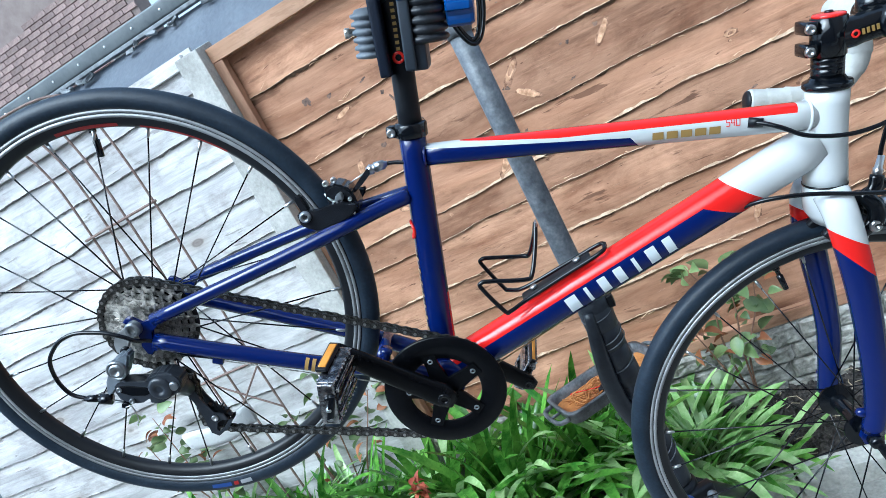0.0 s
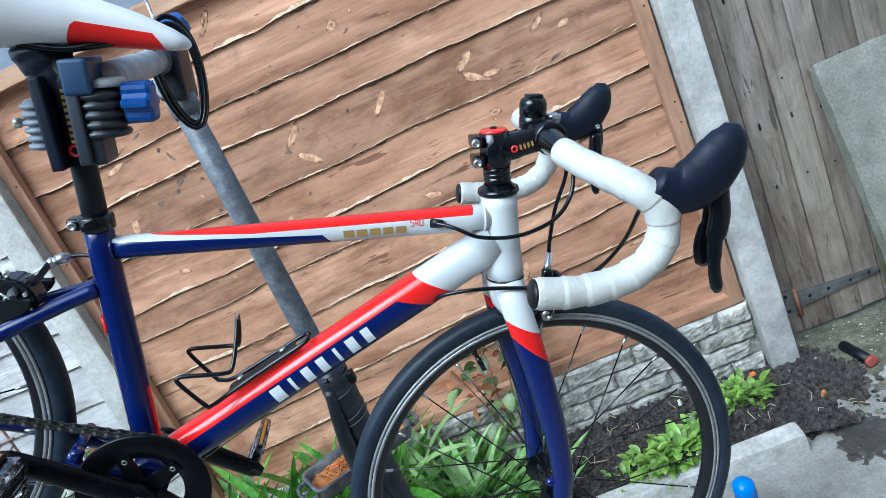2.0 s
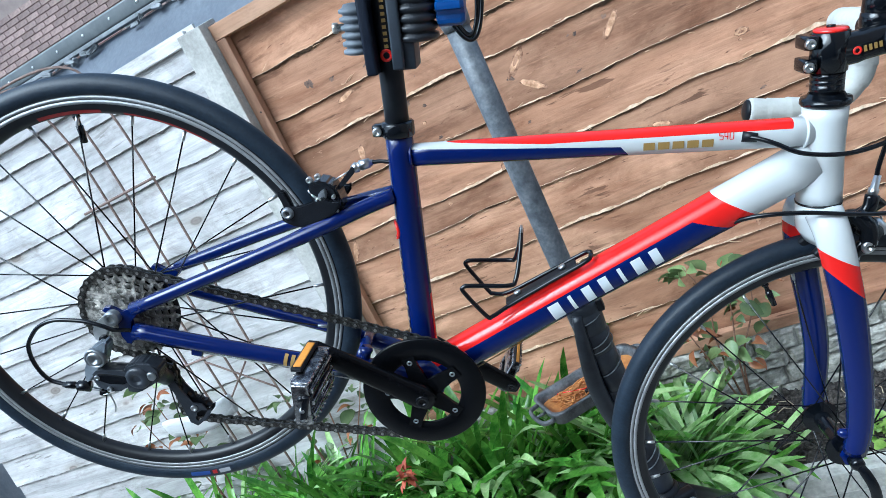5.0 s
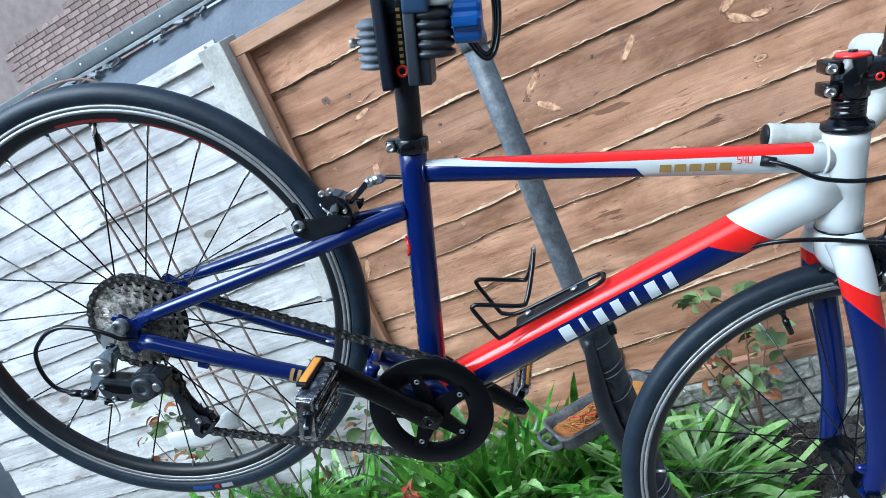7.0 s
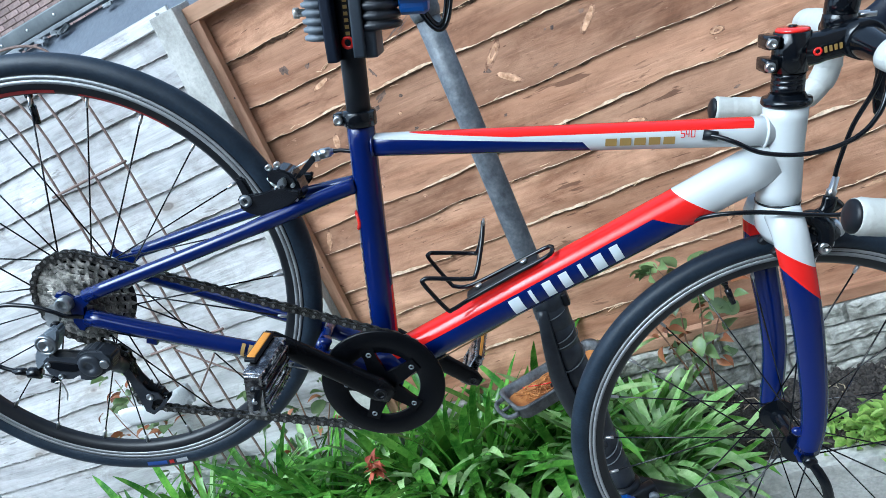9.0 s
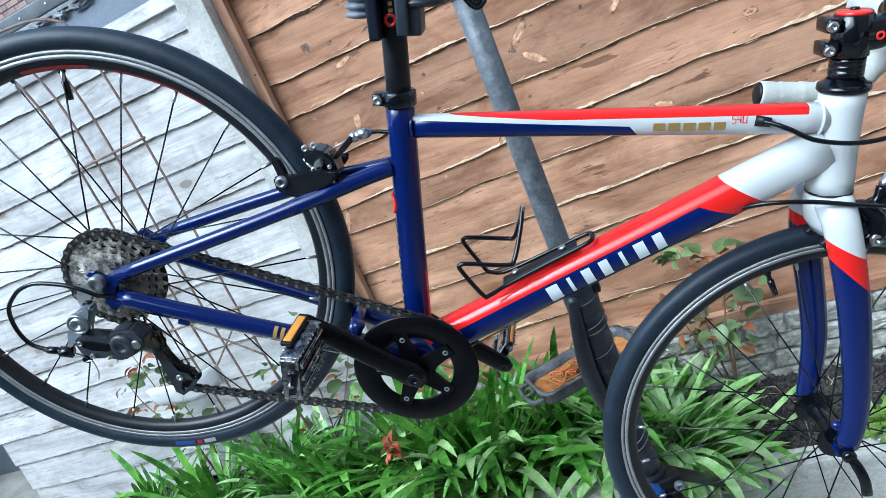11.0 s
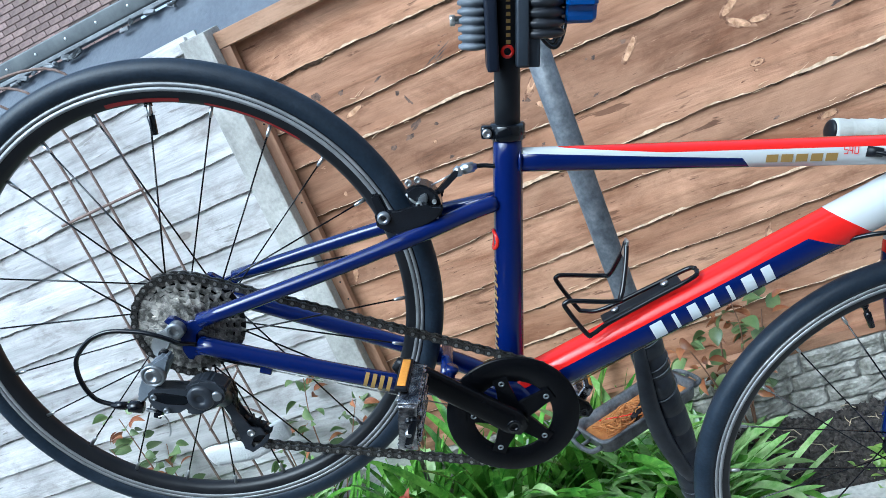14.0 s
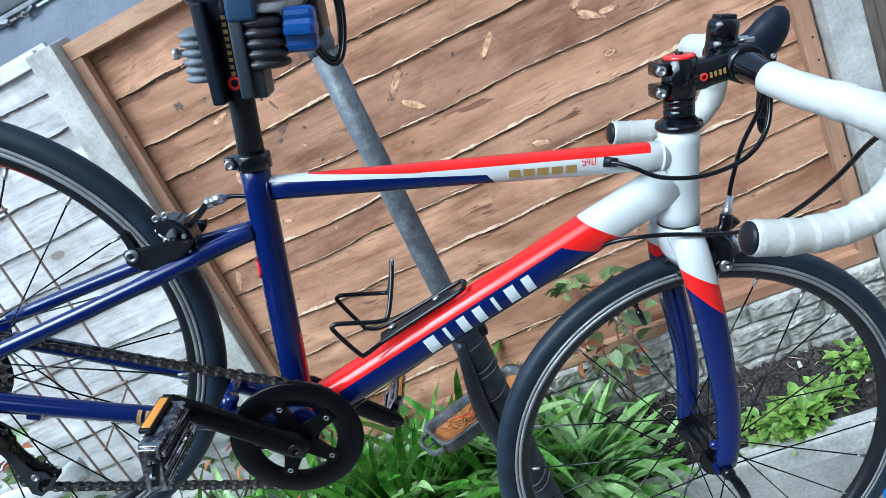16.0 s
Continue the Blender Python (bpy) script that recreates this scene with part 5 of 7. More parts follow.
sweep(bm, smooth_line([(0.267, 0, 0.440), (0.258, 0, 0.450), (0.245, 0, 0.461), (0.237, 0, 0.471), (0.234, 0, 0.479)], 4), [0.0140] * 4 + [0.0165] * 4 + [0.0205] * 4 + [0.0225] * 3 + [0.0205, 0.0150], 24)
part("post_head", bm, blue_black, post, "rounded blue-black post head")
saddle_paint = livery("saddle_cover", (0.70, 0.71, 0.72), [(RED, [(0.0587, 0, -1, -0.5105), (1, 0, -0.25, 0.1435), (-1, 0, -0.73, -0.7367), (1, 0, -1, -0.2486), (-0.9, 0, -1, -0.8425)])], 0.42, 0.1)
bm = bmesh.new()
secs = [(x, w, (top + low) / 2, (top - low) / 2) for x, w, low, top in ((0.075, 0.030, 0.505, 0.550), (0.09, 0.058, 0.486, 0.560), (0.12, 0.070, 0.476, 0.566), (0.16, 0.069, 0.476, 0.563), (0.20, 0.056, 0.482, 0.559), (0.24, 0.042, 0.493, 0.554), (0.28, 0.031, 0.503, 0.551), (0.32, 0.024, 0.509, 0.547), (0.352, 0.019, 0.5145, 0.5405), (0.370, 0.0155, 0.518, 0.535), (0.378, 0.010, 0.5215, 0.531), (0.381, 0.003, 0.525, 0.528))]
fine = smooth_line([(x, 0, z) for x, w, z, h in secs], 4)
rad = []
for i in range(len(fine)):
    u = i / 4
    j = min(int(u), len(secs) - 2)
    f = u - j
    rad.append((secs[j][1] + (secs[j + 1][1] - secs[j][1]) * f, secs[j][3] + (secs[j + 1][3] - secs[j][3]) * f))
sweep(bm, fine, rad, 28, up=(0, 1, 0), power=2.4)
saddle = part("saddle", bm, saddle_paint, bike, "white saddle with red side panels")
saddle.location = (0.004, 0, -0.0125)
for s in (-1, 1):
    line("saddle_rail", [(0.13, 0.024 * s, 0.502), (0.19, 0.022 * s, 0.495), (0.258, 0.021 * s, 0.4955), (0.300, 0.016 * s, 0.510), (0.335, 0.006 * s, 0.524)], 0.0040, black, saddle)

# seat tube print: plain bars and a ring
sd = (Vector((0.3075, 0, 0.304)) - Vector((0.399, 0, -0.012))).normalized()


def on_seat_tube(d, a, r=0.0174):
    """A point d along the seat tube from its foot, a degrees round from the drive side to the rear."""
    back = Vector((0, 1, 0)).cross(sd)
    if back.x > 0:
        back = -back
    return Vector((0.399, 0, -0.012)) + sd * d + (Vector((0, -1, 0)) * math.cos(radians(a)) + back * math.sin(radians(a))) * r


def patch(name, d0, d1, a0, a1, mat, skew=0.0, r=0.0174):
    bm = bmesh.new()
    vs = []
    for i in range(5):
        a = a0 + (a1 - a0) * i / 4
        vs.append((bm.verts.new(on_seat_tube(d0 + skew * i / 4, a, r)), bm.verts.new(on_seat_tube(d1 + skew * i / 4, a, r))))
    for p, q in zip(vs, vs[1:]):
        bm.faces.new((p[0], p[1], q[1], q[0]))
    return part(name, bm, mat, bike)


for k in range(7):
    patch("tube_print", 0.066 + 0.0165 * k, 0.0705 + 0.0165 * k, 52, 92, gold, 0.004)
    patch("tube_print", 0.0735 + 0.0165 * k, 0.0775 + 0.0165 * k, 60, 92, gold, 0.004)
bm = bmesh.new()
ring = [on_seat_tube(0.205 + 0.0105 * math.sin(t), 84 + 34 * math.cos(t), 0.0172) for t in [2 * math.pi * k / 32 for k in range(32)]]
sweep(bm, ring, 0.0022, 6, closed=True)
part("tube_badge", bm, red, bike, "red ring badge")

# down tube lettering as plain slanted bars, top tube mark likewise
dd = (Vector((0.762, 0, 0.362)) - Vector((0.402, 0, -0.010))).normalized()
dn = Vector((-dd.z, 0, dd.x))


def on_down_tube(d, h):
    """A point on the drive-side face, d along from x = 0.5 and h across, on the tube's own curve."""
    y = -0.0228 * (1 - min(1, abs(h) / 0.0243) ** 2.3) ** (1 / 2.3) - 0.0006
    return Vector((0.5165, y, 0.1085)) + dd * d + dn * h


pale_print = material("silver_print", (0.62, 0.66, 0.70), 0.3)


def strokes(name, segs, d0, w, h0, h1, place, mat, parent, t=0.0036):
    """Plain strokes given in a unit box (u along, v up), laid on a tube's face."""
    for (u0, v0), (u1, v1) in segs:
        a = (d0 + w * u0, h0 + (h1 - h0) * v0)
        b = (d0 + w * u1, h0 + (h1 - h0) * v1)
        n = Vector((b[0] - a[0], b[1] - a[1]))
        ln = max(n.length, 1e-6)
        o = Vector((-n.y, n.x)) / ln * t / 2
        bm = bmesh.new()
        vs = []
        for i in range(7):
            f = i / 6
            c = Vector((a[0] + n.x * f, a[1] + n.y * f))
            vs.append((bm.verts.new(place(c.x + o.x, c.y + o.y)), bm.verts.new(place(c.x - o.x, c.y - o.y))))
        for p, q in zip(vs, vs[1:]):
            bm.faces.new((p[0], p[1], q[1], q[0]))
        part(name, bm, mat, parent)


for k in range(7):
    strokes("frame_print", [((0.5, 0.0), (0.5, 1.0))], 0.0195 + 0.0222 * k, 0.014, -0.0135, 0.0078, on_down_tube, pale_print, bike, (0.0150, 0.0046, 0.0112, 0.0112, 0.0046, 0.0128, 0.0108)[k])
td = (Vector((0.752, 0, 0.3925)) - Vector((0.322, 0, 0.2735))).normalized()
tn = Vector((-td.z, 0, td.x))


def on_top_tube(d, h):
    return Vector((0.322, 0, 0.2735)) + td * d + tn * h + Vector((0, -0.0158 * (1 - min(1, abs(h) / 0.0157) ** 2.5) ** 0.4 - 0.0006, 0))


for k in range(5):
    strokes("model_print", [((0.0, 0.5), (1.0, 0.5))], 0.2645 + 0.0154 * k, 0.0122, -0.0070, 0.0020, on_top_tube, gold, bike, 0.0085)
DIGITS = {"5": [((1, 1), (0, 1)), ((0, 1), (0, 0.5)), ((0, 0.5), (1, 0.5)), ((1, 0.5), (1, 0)), ((1, 0), (0, 0))], "4": [((0, 1), (0, 0.4)), ((0, 0.4), (1, 0.4)), ((0.8, 1), (0.8, 0))], "0": [((0, 0), (0, 1)), ((0, 1), (1, 1)), ((1, 1), (1, 0)), ((1, 0), (0, 0))]}
for k, c in enumerate("540"):
    strokes("number_print", DIGITS[c], 0.3440 + 0.0054 * k, 0.0037, 0.0005, 0.0088, on_top_tube, red, bike, 0.0009)

# ---- drivetrain ----
def toothed(bm, r, teeth, depth, y0, y1, m=None, inner=0.012):
    """A ring with pointed teeth between y0 and y1 along the axle."""
    m = m or Matrix()
    out = []
    for k in range(teeth):
        for f, rr in ((0.0, r - depth), (0.22, r - depth), (0.42, r), (0.58, r), (0.78, r - depth)):
            a = 2 * math.pi * (k + f) / teeth
            out.append((rr * math.cos(a), rr * math.sin(a)))
    n = len(out)
    rings = []
    for y in (y0, y1):
        o = [bm.verts.new(m @ Vector((x, y, z))) for x, z in out]
        i_ = [bm.verts.new(m @ Vector((x * inner / math.hypot(x, z), y, z * inner / math.hypot(x, z)))) for x, z in out]
        rings.append((o, i_))
    (o0, i0), (o1, i1) = rings
    for k in range(n):
        j = (k + 1) % n
        bm.faces.new((o0[k], o0[j], i0[j], i0[k]))
        bm.faces.new((o1[j], o1[k], i1[k], i1[j]))
        bm.faces.new((o0[j], o0[k], o1[k], o1[j]))
        bm.faces.new((i0[k], i0[j], i1[j], i1[k]))


cassette = new("cassette")
cassette.parent = rear_wheel
tagged(cassette, "oily grey steel cassette of eight sprockets")
COGS = [(0.0665, 32), (0.0585, 28), (0.0515, 24), (0.0455, 21), (0.0400, 18), (0.0352, 16), (0.0305, 14), (0.0265, 12)]
for k, (r, n) in enumerate(COGS):
    bm = bmesh.new()
    y = -0.0265 - 0.0038 * k
    toothed(bm, r, n, 0.0062, y, y - 0.002, inner=max(0.012, r - 0.0125))
    ob = part("sprocket", bm, steel, cassette, smooth=False)
bm = bmesh.new()
lathe(bm, [(0.013, -0.022), (0.019, -0.023), (0.019, -0.058), (0.013, -0.060)], segs=24)
part("freehub", bm, steel, cassette)
bm = bmesh.new()
lathe(bm, [(0.0655, -0.0225), (0.0655, -0.024), (0.03, -0.0245), (0.03, -0.0225)], segs=40)
part("spoke_guard", bm, black_matt, cassette)
rod("rear_axle", (0.0057, -0.060, 0.0019), (0.0057, 0.068, 0.0019), 0.005, steel, bike)
bm = bmesh.new()
lathe(bm, [(0.0098, -0.064), (0.0098, -0.072), (0.0080, -0.0745), (0.0052, -0.0745), (0.0048, -0.070)], Matrix.Translation((0.0062, 0, 0.0168)), segs=20)
part("axle_nut", bm, nut_grey := material("nut_grey", (0.30, 0.32, 0.34), 0.35, 0.8), bike, smooth=False)

BB = Vector((0.399, 0, -0.012))
ring = new("chainset")
ring.parent = bike
tagged(ring, "black chainset with single ring and round guard")
bm = bmesh.new()
toothed(bm, 0.0745, 36, 0.005, -0.0435, -0.0455, Matrix.Translation(BB), 0.054)
part("chainring", bm, black_deep, ring, smooth=False)
bm = bmesh.new()
lathe(bm, [(0.0465, -0.0475), (0.0475, -0.0490), (0.0770, -0.0500), (0.0785, -0.0485), (0.0785, -0.0470), (0.0475, -0.0465)], Matrix.Translation(BB), 72, closed=True)
part("chain_guard", bm, black_deep, ring, "glossy black round chain guard")
for k in range(5):
    a = radians(123 - 72 * k)
    d = Vector((math.cos(a), 0, math.sin(a)))
    bm = bmesh.new()
    e = Vector((-d.z, 0, d.x))
    outline = [BB + d * r_ + e * h_ for r_, h_ in ((0.006, 0.012), (0.026, 0.0105), (0.040, 0.0085), (0.054, 0.0085), (0.054, -0.0085), (0.040, -0.0085), (0.026, -0.0105), (0.006, -0.012))]
    plate(bm, [(p.x, p.z) for p in outline], -0.0462, -0.0508)
    part("spider_arm", bm, black_deep, ring, smooth=False)
    bolt_part("ring_bolt", BB + d * 0.0465 + Vector((0, -0.0485, 0)), 0.0036, 0.0030, nut_grey, ring)
CA = Vector((0.2580, -0.0745, 0.0360))
arm = smooth_line([BB + Vector((0, -0.061, 0)), BB + Vector((-0.04, -0.064, 0.013)), CA + Vector((0.03, 0.002, -0.010)), CA], 5)
bm = bmesh.new()
sweep(bm, [arm[0] + Vector((0.014, 0, -0.005))] + arm + [arm[-1] + Vector((-0.010, 0, 0.0035))], [(0.006, 0.010)] + [(0.0085 - 0.0025 * i / 15, 0.0165 - 0.0045 * i / 15) for i in range(16)] + [(0.004, 0.007)], 18, up=(0, 1, 0), power=2.8)
part("crank_arm", bm, black_deep, ring, "black crank arm")
bolt_part("crank_bolt", BB + Vector((0, -0.067, 0)), 0.0085, 0.004, black, ring)
FA = Vector((0.5240, 0.0745, -0.0600))
bm = bmesh.new()
sweep(bm, [BB + Vector((-0.012, 0.060, 0.004)), BB + Vector((0, 0.062, 0)), FA, FA + Vector((0.011, 0, -0.0035))], [(0.006, 0.011), (0.0075, 0.0155), (0.0065, 0.0125), (0.004, 0.007)], 18, up=(0, 1, 0), power=2.8)
part("crank_arm", bm, black_deep, ring, "black crank arm")
bolt_part("crank_end", FA + Vector((0, -0.0066, 0)), 0.0065, 0.001, black, ring)

chrome = material("scuffed_chrome", (0.55, 0.55, 0.56), 0.22, 1.0, color2=(0.12, 0.12, 0.13), scale=90, contrast=(0.42, 0.58), bump=0.3, bump_scale=160)
amber = material("amber_reflector", (0.72, 0.30, 0.04), 0.25, bump=0.3, bump_scale=400)


def pedal(at, side, tilt, depth=0.92):
    """A resin and chrome cage pedal; its axle runs along y, away from the frame on that side."""
    root = new("pedal")
    root.parent = bike
    root.matrix_basis = Matrix.Translation(at) @ Matrix.Rotation(radians(-3), 4, "Z") @ Matrix.Rotation(radians(tilt), 4, "Y") @ Matrix.Diagonal((depth, 0.95, 0.74, 1))
    tagged(root, "scuffed black and chrome pedal with amber reflectors")
    s = side
    bm = bmesh.new()
    sweep(bm, [(0, 0, 0), (0, 0.016 * s, 0), (0, 0.017 * s, 0), (0, 0.095 * s, 0)], [0.0065, 0.0065, 0.009, 0.0075], 14)
    part("pedal_axle", bm, silver, root)
    for z in (-0.034, 0.034):
        bm = bmesh.new()
        box(bm, (0.022, 0.078, 0.005), Matrix.Translation((0, 0.058 * s, z)), 0.002)
        n = 9
        for k in range(n):
            for x in (-0.0125, 0.0125):
                y = (0.022 + 0.0085 * k) * s
                sweep(bm, [(x * 0.8, y, z), (x, y, z * 1.06)], [0.0028, 0.001], 6)
        part("pedal_cage", bm, chrome, root, "toothed metal cage plate")
    for z in (-0.020, 0.0, 0.020):
        bm = bmesh.new()
        box(bm, (0.004, 0.074, 0.007), Matrix.Translation((0.0125, 0.058 * s, z)), 0.0015)
        part("cage_bar", bm, chrome, root)
    for y in (0.020, 0.096):
        bm = bmesh.new()
        box(bm, (0.020, 0.008, 0.068), Matrix.Translation((0, y * s, 0)), 0.003)
        part("pedal_end", bm, chrome, root)
    for z in (-0.024, -0.008, 0.012):
        bm = bmesh.new()
        sweep(bm, [(0.002, 0.099 * s, z), (0.001, 0.1035 * s, z + 0.002)], [0.0055, 0.0035], 8)
        part("cage_rivet", bm, black if z > 0 else silver, root)
    bm = bmesh.new()
    box(bm, (0.008, 0.006, 0.046), Matrix.Translation((0.004, 0.1005 * s, -0.006)) @ Matrix.Rotation(radians(9), 4, "Y"), 0.002)
    part("pedal_rib", bm, black, root)
    bm = bmesh.new()
    box(bm, (0.024, 0.074, 0.020), Matrix.Translation((0, 0.058 * s, 0)), 0.006)
    part("pedal_body", bm, black if s < 0 else chrome, root)
    return root


near_pedal = pedal(CA + Vector((0.018, -0.004, -0.005)), -1, -13)
far_pedal = pedal(FA + Vector((-0.004, 0, 0)), 1, 12, 0.62)
for root, side in ((near_pedal, -1), (far_pedal, 1)):
    bm = bmesh.new()
    wide_p = 0.014 if side < 0 else 0.012
    back, long_p = (-0.010, 0.060) if side < 0 else (-0.002, 0.074)
    box(bm, (wide_p, long_p, 0.006), Matrix.Translation((back, 0.048 * side, 0.0405)), 0.0015)
    holder = part("reflector_holder", bm, black_matt, root)
    bm = bmesh.new()
    box(bm, (wide_p - 0.0045, long_p - 0.008, 0.004), Matrix.Translation((back, 0.048 * side, 0.0430)), 0.001)
    part("reflector", bm, amber, holder, "amber pedal reflector")


# chain: a loop round sprocket, two pulleys and ring
def belt(circles):
    """Points along a taut loop round circles (x, z, r, turn): turn 1 runs anticlockwise, -1 clockwise."""
    n = len(circles)
    ends = []
    for i in range(n):
        (x0, z0, r0, s0), (x1, z1, r1, s1) = circles[i], circles[(i + 1) % n]
        d = Vector((x1 - x0, z1 - z0))
        ln, base = d.length, math.atan2(d.y, d.x)
        off = math.asin((s0 * r0 - s1 * r1) / ln)
        way = base + off
        nrm_ = (math.sin(way), -math.cos(way))
        ends.append(((x0 + s0 * r0 * nrm_[0], z0 + s0 * r0 * nrm_[1]), (x1 + s1 * r1 * nrm_[0], z1 + s1 * r1 * nrm_[1])))
    pts = []
    for i in range(n):
        x, z, r, s = circles[i]
        a = ends[i - 1][1]
        b = ends[i][0]
        a0, a1 = math.atan2(a[1] - z, a[0] - x), math.atan2(b[1] - z, b[0] - x)
        turn = (a1 - a0) * s
        while turn < 0:
            turn += 2 * math.pi
        k = max(2, int(turn / 0.08))
        for j in range(k + 1):
            t = a0 + s * turn * j / k
            pts.append((x + r * math.cos(t), z + r * math.sin(t), i))
    return pts


JOCKEY, TENSION = (0.050, -0.080), (0.098, -0.125)
loop = belt([(0.0057, 0.0019, 0.0622, 1), (*JOCKEY, 0.0185, -1), (*TENSION, 0.0205, 1), (BB.x, BB.z, 0.0720, 1)])
lat = {0: -0.0275, 1: -0.0285, 2: -0.0285, 3: -0.0445}
path3 = [Vector((x, lat[i], z)) for x, z, i in loop]
lens = [0.0]
for p, q in zip(path3, path3[1:] + path3[:1]):
    lens.append(lens[-1] + (q - p).length)
count = int(lens[-1] / 0.0127) // 2 * 2
pitch = lens[-1] / count


def along(d):
    d %= lens[-1]
    j = max(k for k in range(len(path3)) if lens[k] <= d + 1e-9)
    p, q = path3[j], path3[(j + 1) % len(path3)]
    ln = lens[j + 1] - lens[j]
    return p.lerp(q, (d - lens[j]) / ln if ln > 1e-9 else 0)


def link_mesh(name, y):
    """One chain link: two waisted side plates with pin ends, in its own axes along x."""
    bm = bmesh.new()
    outline = []
    h = pitch / 2
    for cx, a0, a1 in ((h, -110, 110), (-h, 70, 290)):
        for k in range(6):
            a = radians(a0 + (a1 - a0) * k / 5)
            outline.append((cx + 0.0044 * math.cos(a), 0.0044 * math.sin(a)))
        outline.append((0.0, 0.0031 if cx > 0 else -0.0031))
    for s in (-1, 1):
        plate(bm, outline, s * y, s * (y + 0.0011))
    for cx in (h, -h):
        sweep(bm, [(cx, -y - 0.0018, 0), (cx, y + 0.0018, 0)], 0.0021, 8, mat=1)
    me = bpy.data.meshes.new(name)
    bm.normal_update()
    bm.to_mesh(me)
    bm.free()
    me.materials.append(chain_steel)
    me.materials.append(pin_steel)
    return me


chain_steel = material("oily_chain", (0.035, 0.034, 0.032), 0.30, 0.85, color2=(0.17, 0.165, 0.155), scale=220)
pin_steel = material("chain_pin", (0.42, 0.41, 0.39), 0.3, 0.9)
chain = new("chain")
chain.parent = bike
tagged(chain, "oily dark steel roller chain")
link_meshes = [link_mesh("inner_link", 0.0022), link_mesh("outer_link", 0.0034)]
for k in range(count):
    p, q = along(k * pitch), along((k + 1) * pitch)
    x = (q - p).normalized()
    y = (Vector((0, 1, 0)) - x * x.y).normalized()
    ob = new("link", link_meshes[k % 2])
    ob.parent = chain
    ob.matrix_basis = Matrix.Translation((p + q) / 2) @ Matrix((x, y, x.cross(y))).transposed().to_4x4()

# rear derailleur
der = new("rear_derailleur")
der.parent = bike
tagged(der, "black and grey rear derailleur")
der_grey = material("derailleur_grey", (0.13, 0.155, 0.19), 0.4, 0.2, color2=(0.23, 0.26, 0.30), scale=40)
hanger_grey = material("bare_alloy", (0.42, 0.43, 0.44), 0.4, 0.5, color2=(0.30, 0.31, 0.32), scale=60)
der_dark = material("derailleur_dark", (0.016, 0.020, 0.028), 0.38, color2=(0.035, 0.040, 0.050), scale=50, bump=0.2, bump_scale=120)


def shaped(name, outline, y0, y1, edge, mat, parent, label=""):
    """A cast piece: a flat outline of (x, z) pairs between y0 and y1 with rounded edges."""
    bm = bmesh.new()
    plate(bm, outline, y0, y1)
    bmesh.ops.bevel(bm, geom=bm.edges[:], offset=edge, segments=2, affect="EDGES", clamp_overlap=True)
    bmesh.ops.recalc_face_normals(bm, faces=bm.faces)
    return part(name, bm, mat, parent, label, smooth=False)


shaped("hanger", [(-0.016, 0.005), (-0.004, 0.0165), (0.004, 0.021), (0.011, 0.016), (0.011, 0.009), (0.006, 0.005), (0.0, 0.0005), (0.0, -0.0105), (-0.0055, -0.0145), (-0.009, -0.022), (-0.0155, -0.020), (-0.019, -0.009)], -0.064, -0.0705, 0.0012, hanger_grey, der, "bare alloy hanger bracket")
bolt_part("hanger_bolt", (-0.0025, -0.0705, -0.0143), 0.0062, 0.005, black, der)
shaped("mount_arm", [(-0.011, -0.019), (-0.0005, -0.009), (0.008, -0.010), (0.0077, -0.020), (0.0025, -0.040), (-0.0013, -0.050), (-0.008, -0.053), (-0.0145, -0.063), (-0.0155, -0.0775), (-0.022, -0.0775), (-0.024, -0.070), (-0.022, -0.056), (-0.0187, -0.033)], -0.068, -0.085, 0.0030, der_grey, der, "grey mounting arm")
bm = bmesh.new()
lathe(bm, [(0.0132, -0.080), (0.0134, -0.087), (0.0126, -0.0885), (0.0108, -0.0888), (0.0104, -0.0862), (0.0090, -0.0862), (0.0085, -0.0900), (0.0052, -0.0900), (0.0046, -0.0855)], Matrix.Translation((-0.0075, 0, -0.0353)), 28)
part("pivot_bolt", bm, nut_grey, der, "bare alloy pivot bolt")
body_ = shaped("body", [(-0.014, -0.0587), (-0.009, -0.051), (0.0055, -0.0495), (0.0285, -0.048), (0.040, -0.044), (0.047, -0.0515), (0.042, -0.0635), (0.026, -0.076), (0.014, -0.083), (0.0025, -0.082), (-0.0017, -0.0745), (-0.0125, -0.070)], -0.068, -0.087, 0.0030, der_dark, der, "dark derailleur body")
shaped("link_plate", [(-0.005, -0.057), (0.006, -0.054), (0.030, -0.052), (0.038, -0.056), (0.030, -0.064), (0.010, -0.068), (-0.004, -0.066)], -0.0865, -0.0890, 0.0010, black, body_)
for x, z, r in ((-0.004, -0.0615, 0.0036), (0.012, -0.0755, 0.0036)):
    bolt_part("link_pin", (x, -0.0875, z), r, 0.003, nut_grey, body_)
bm = bmesh.new()
box(bm, (0.009, 0.010, 0.008), Matrix.Translation((0.002, -0.083, -0.0855)), 0.0015)
part("cable_anchor", bm, black, body_)
bm = bmesh.new()
box(bm, (0.011, 0.004, 0.0022), Matrix.Translation((-0.006, -0.086, -0.0815)), 0.0006)
part("anchor_tab", bm, silver, body_)
knuckle = shaped("knuckle", [(0.027, -0.048), (0.0305, -0.0375), (0.041, -0.0305), (0.0525, -0.027), (0.062, -0.0295), (0.072, -0.032), (0.074, -0.039), (0.0705, -0.0455), (0.0725, -0.052), (0.065, -0.0575), (0.057, -0.0655), (0.0487, -0.075), (0.0355, -0.078), (0.031, -0.075), (0.037, -0.060)], -0.064, -0.086, 0.0035, der_dark, der, "dark lower knuckle")
bm = bmesh.new()
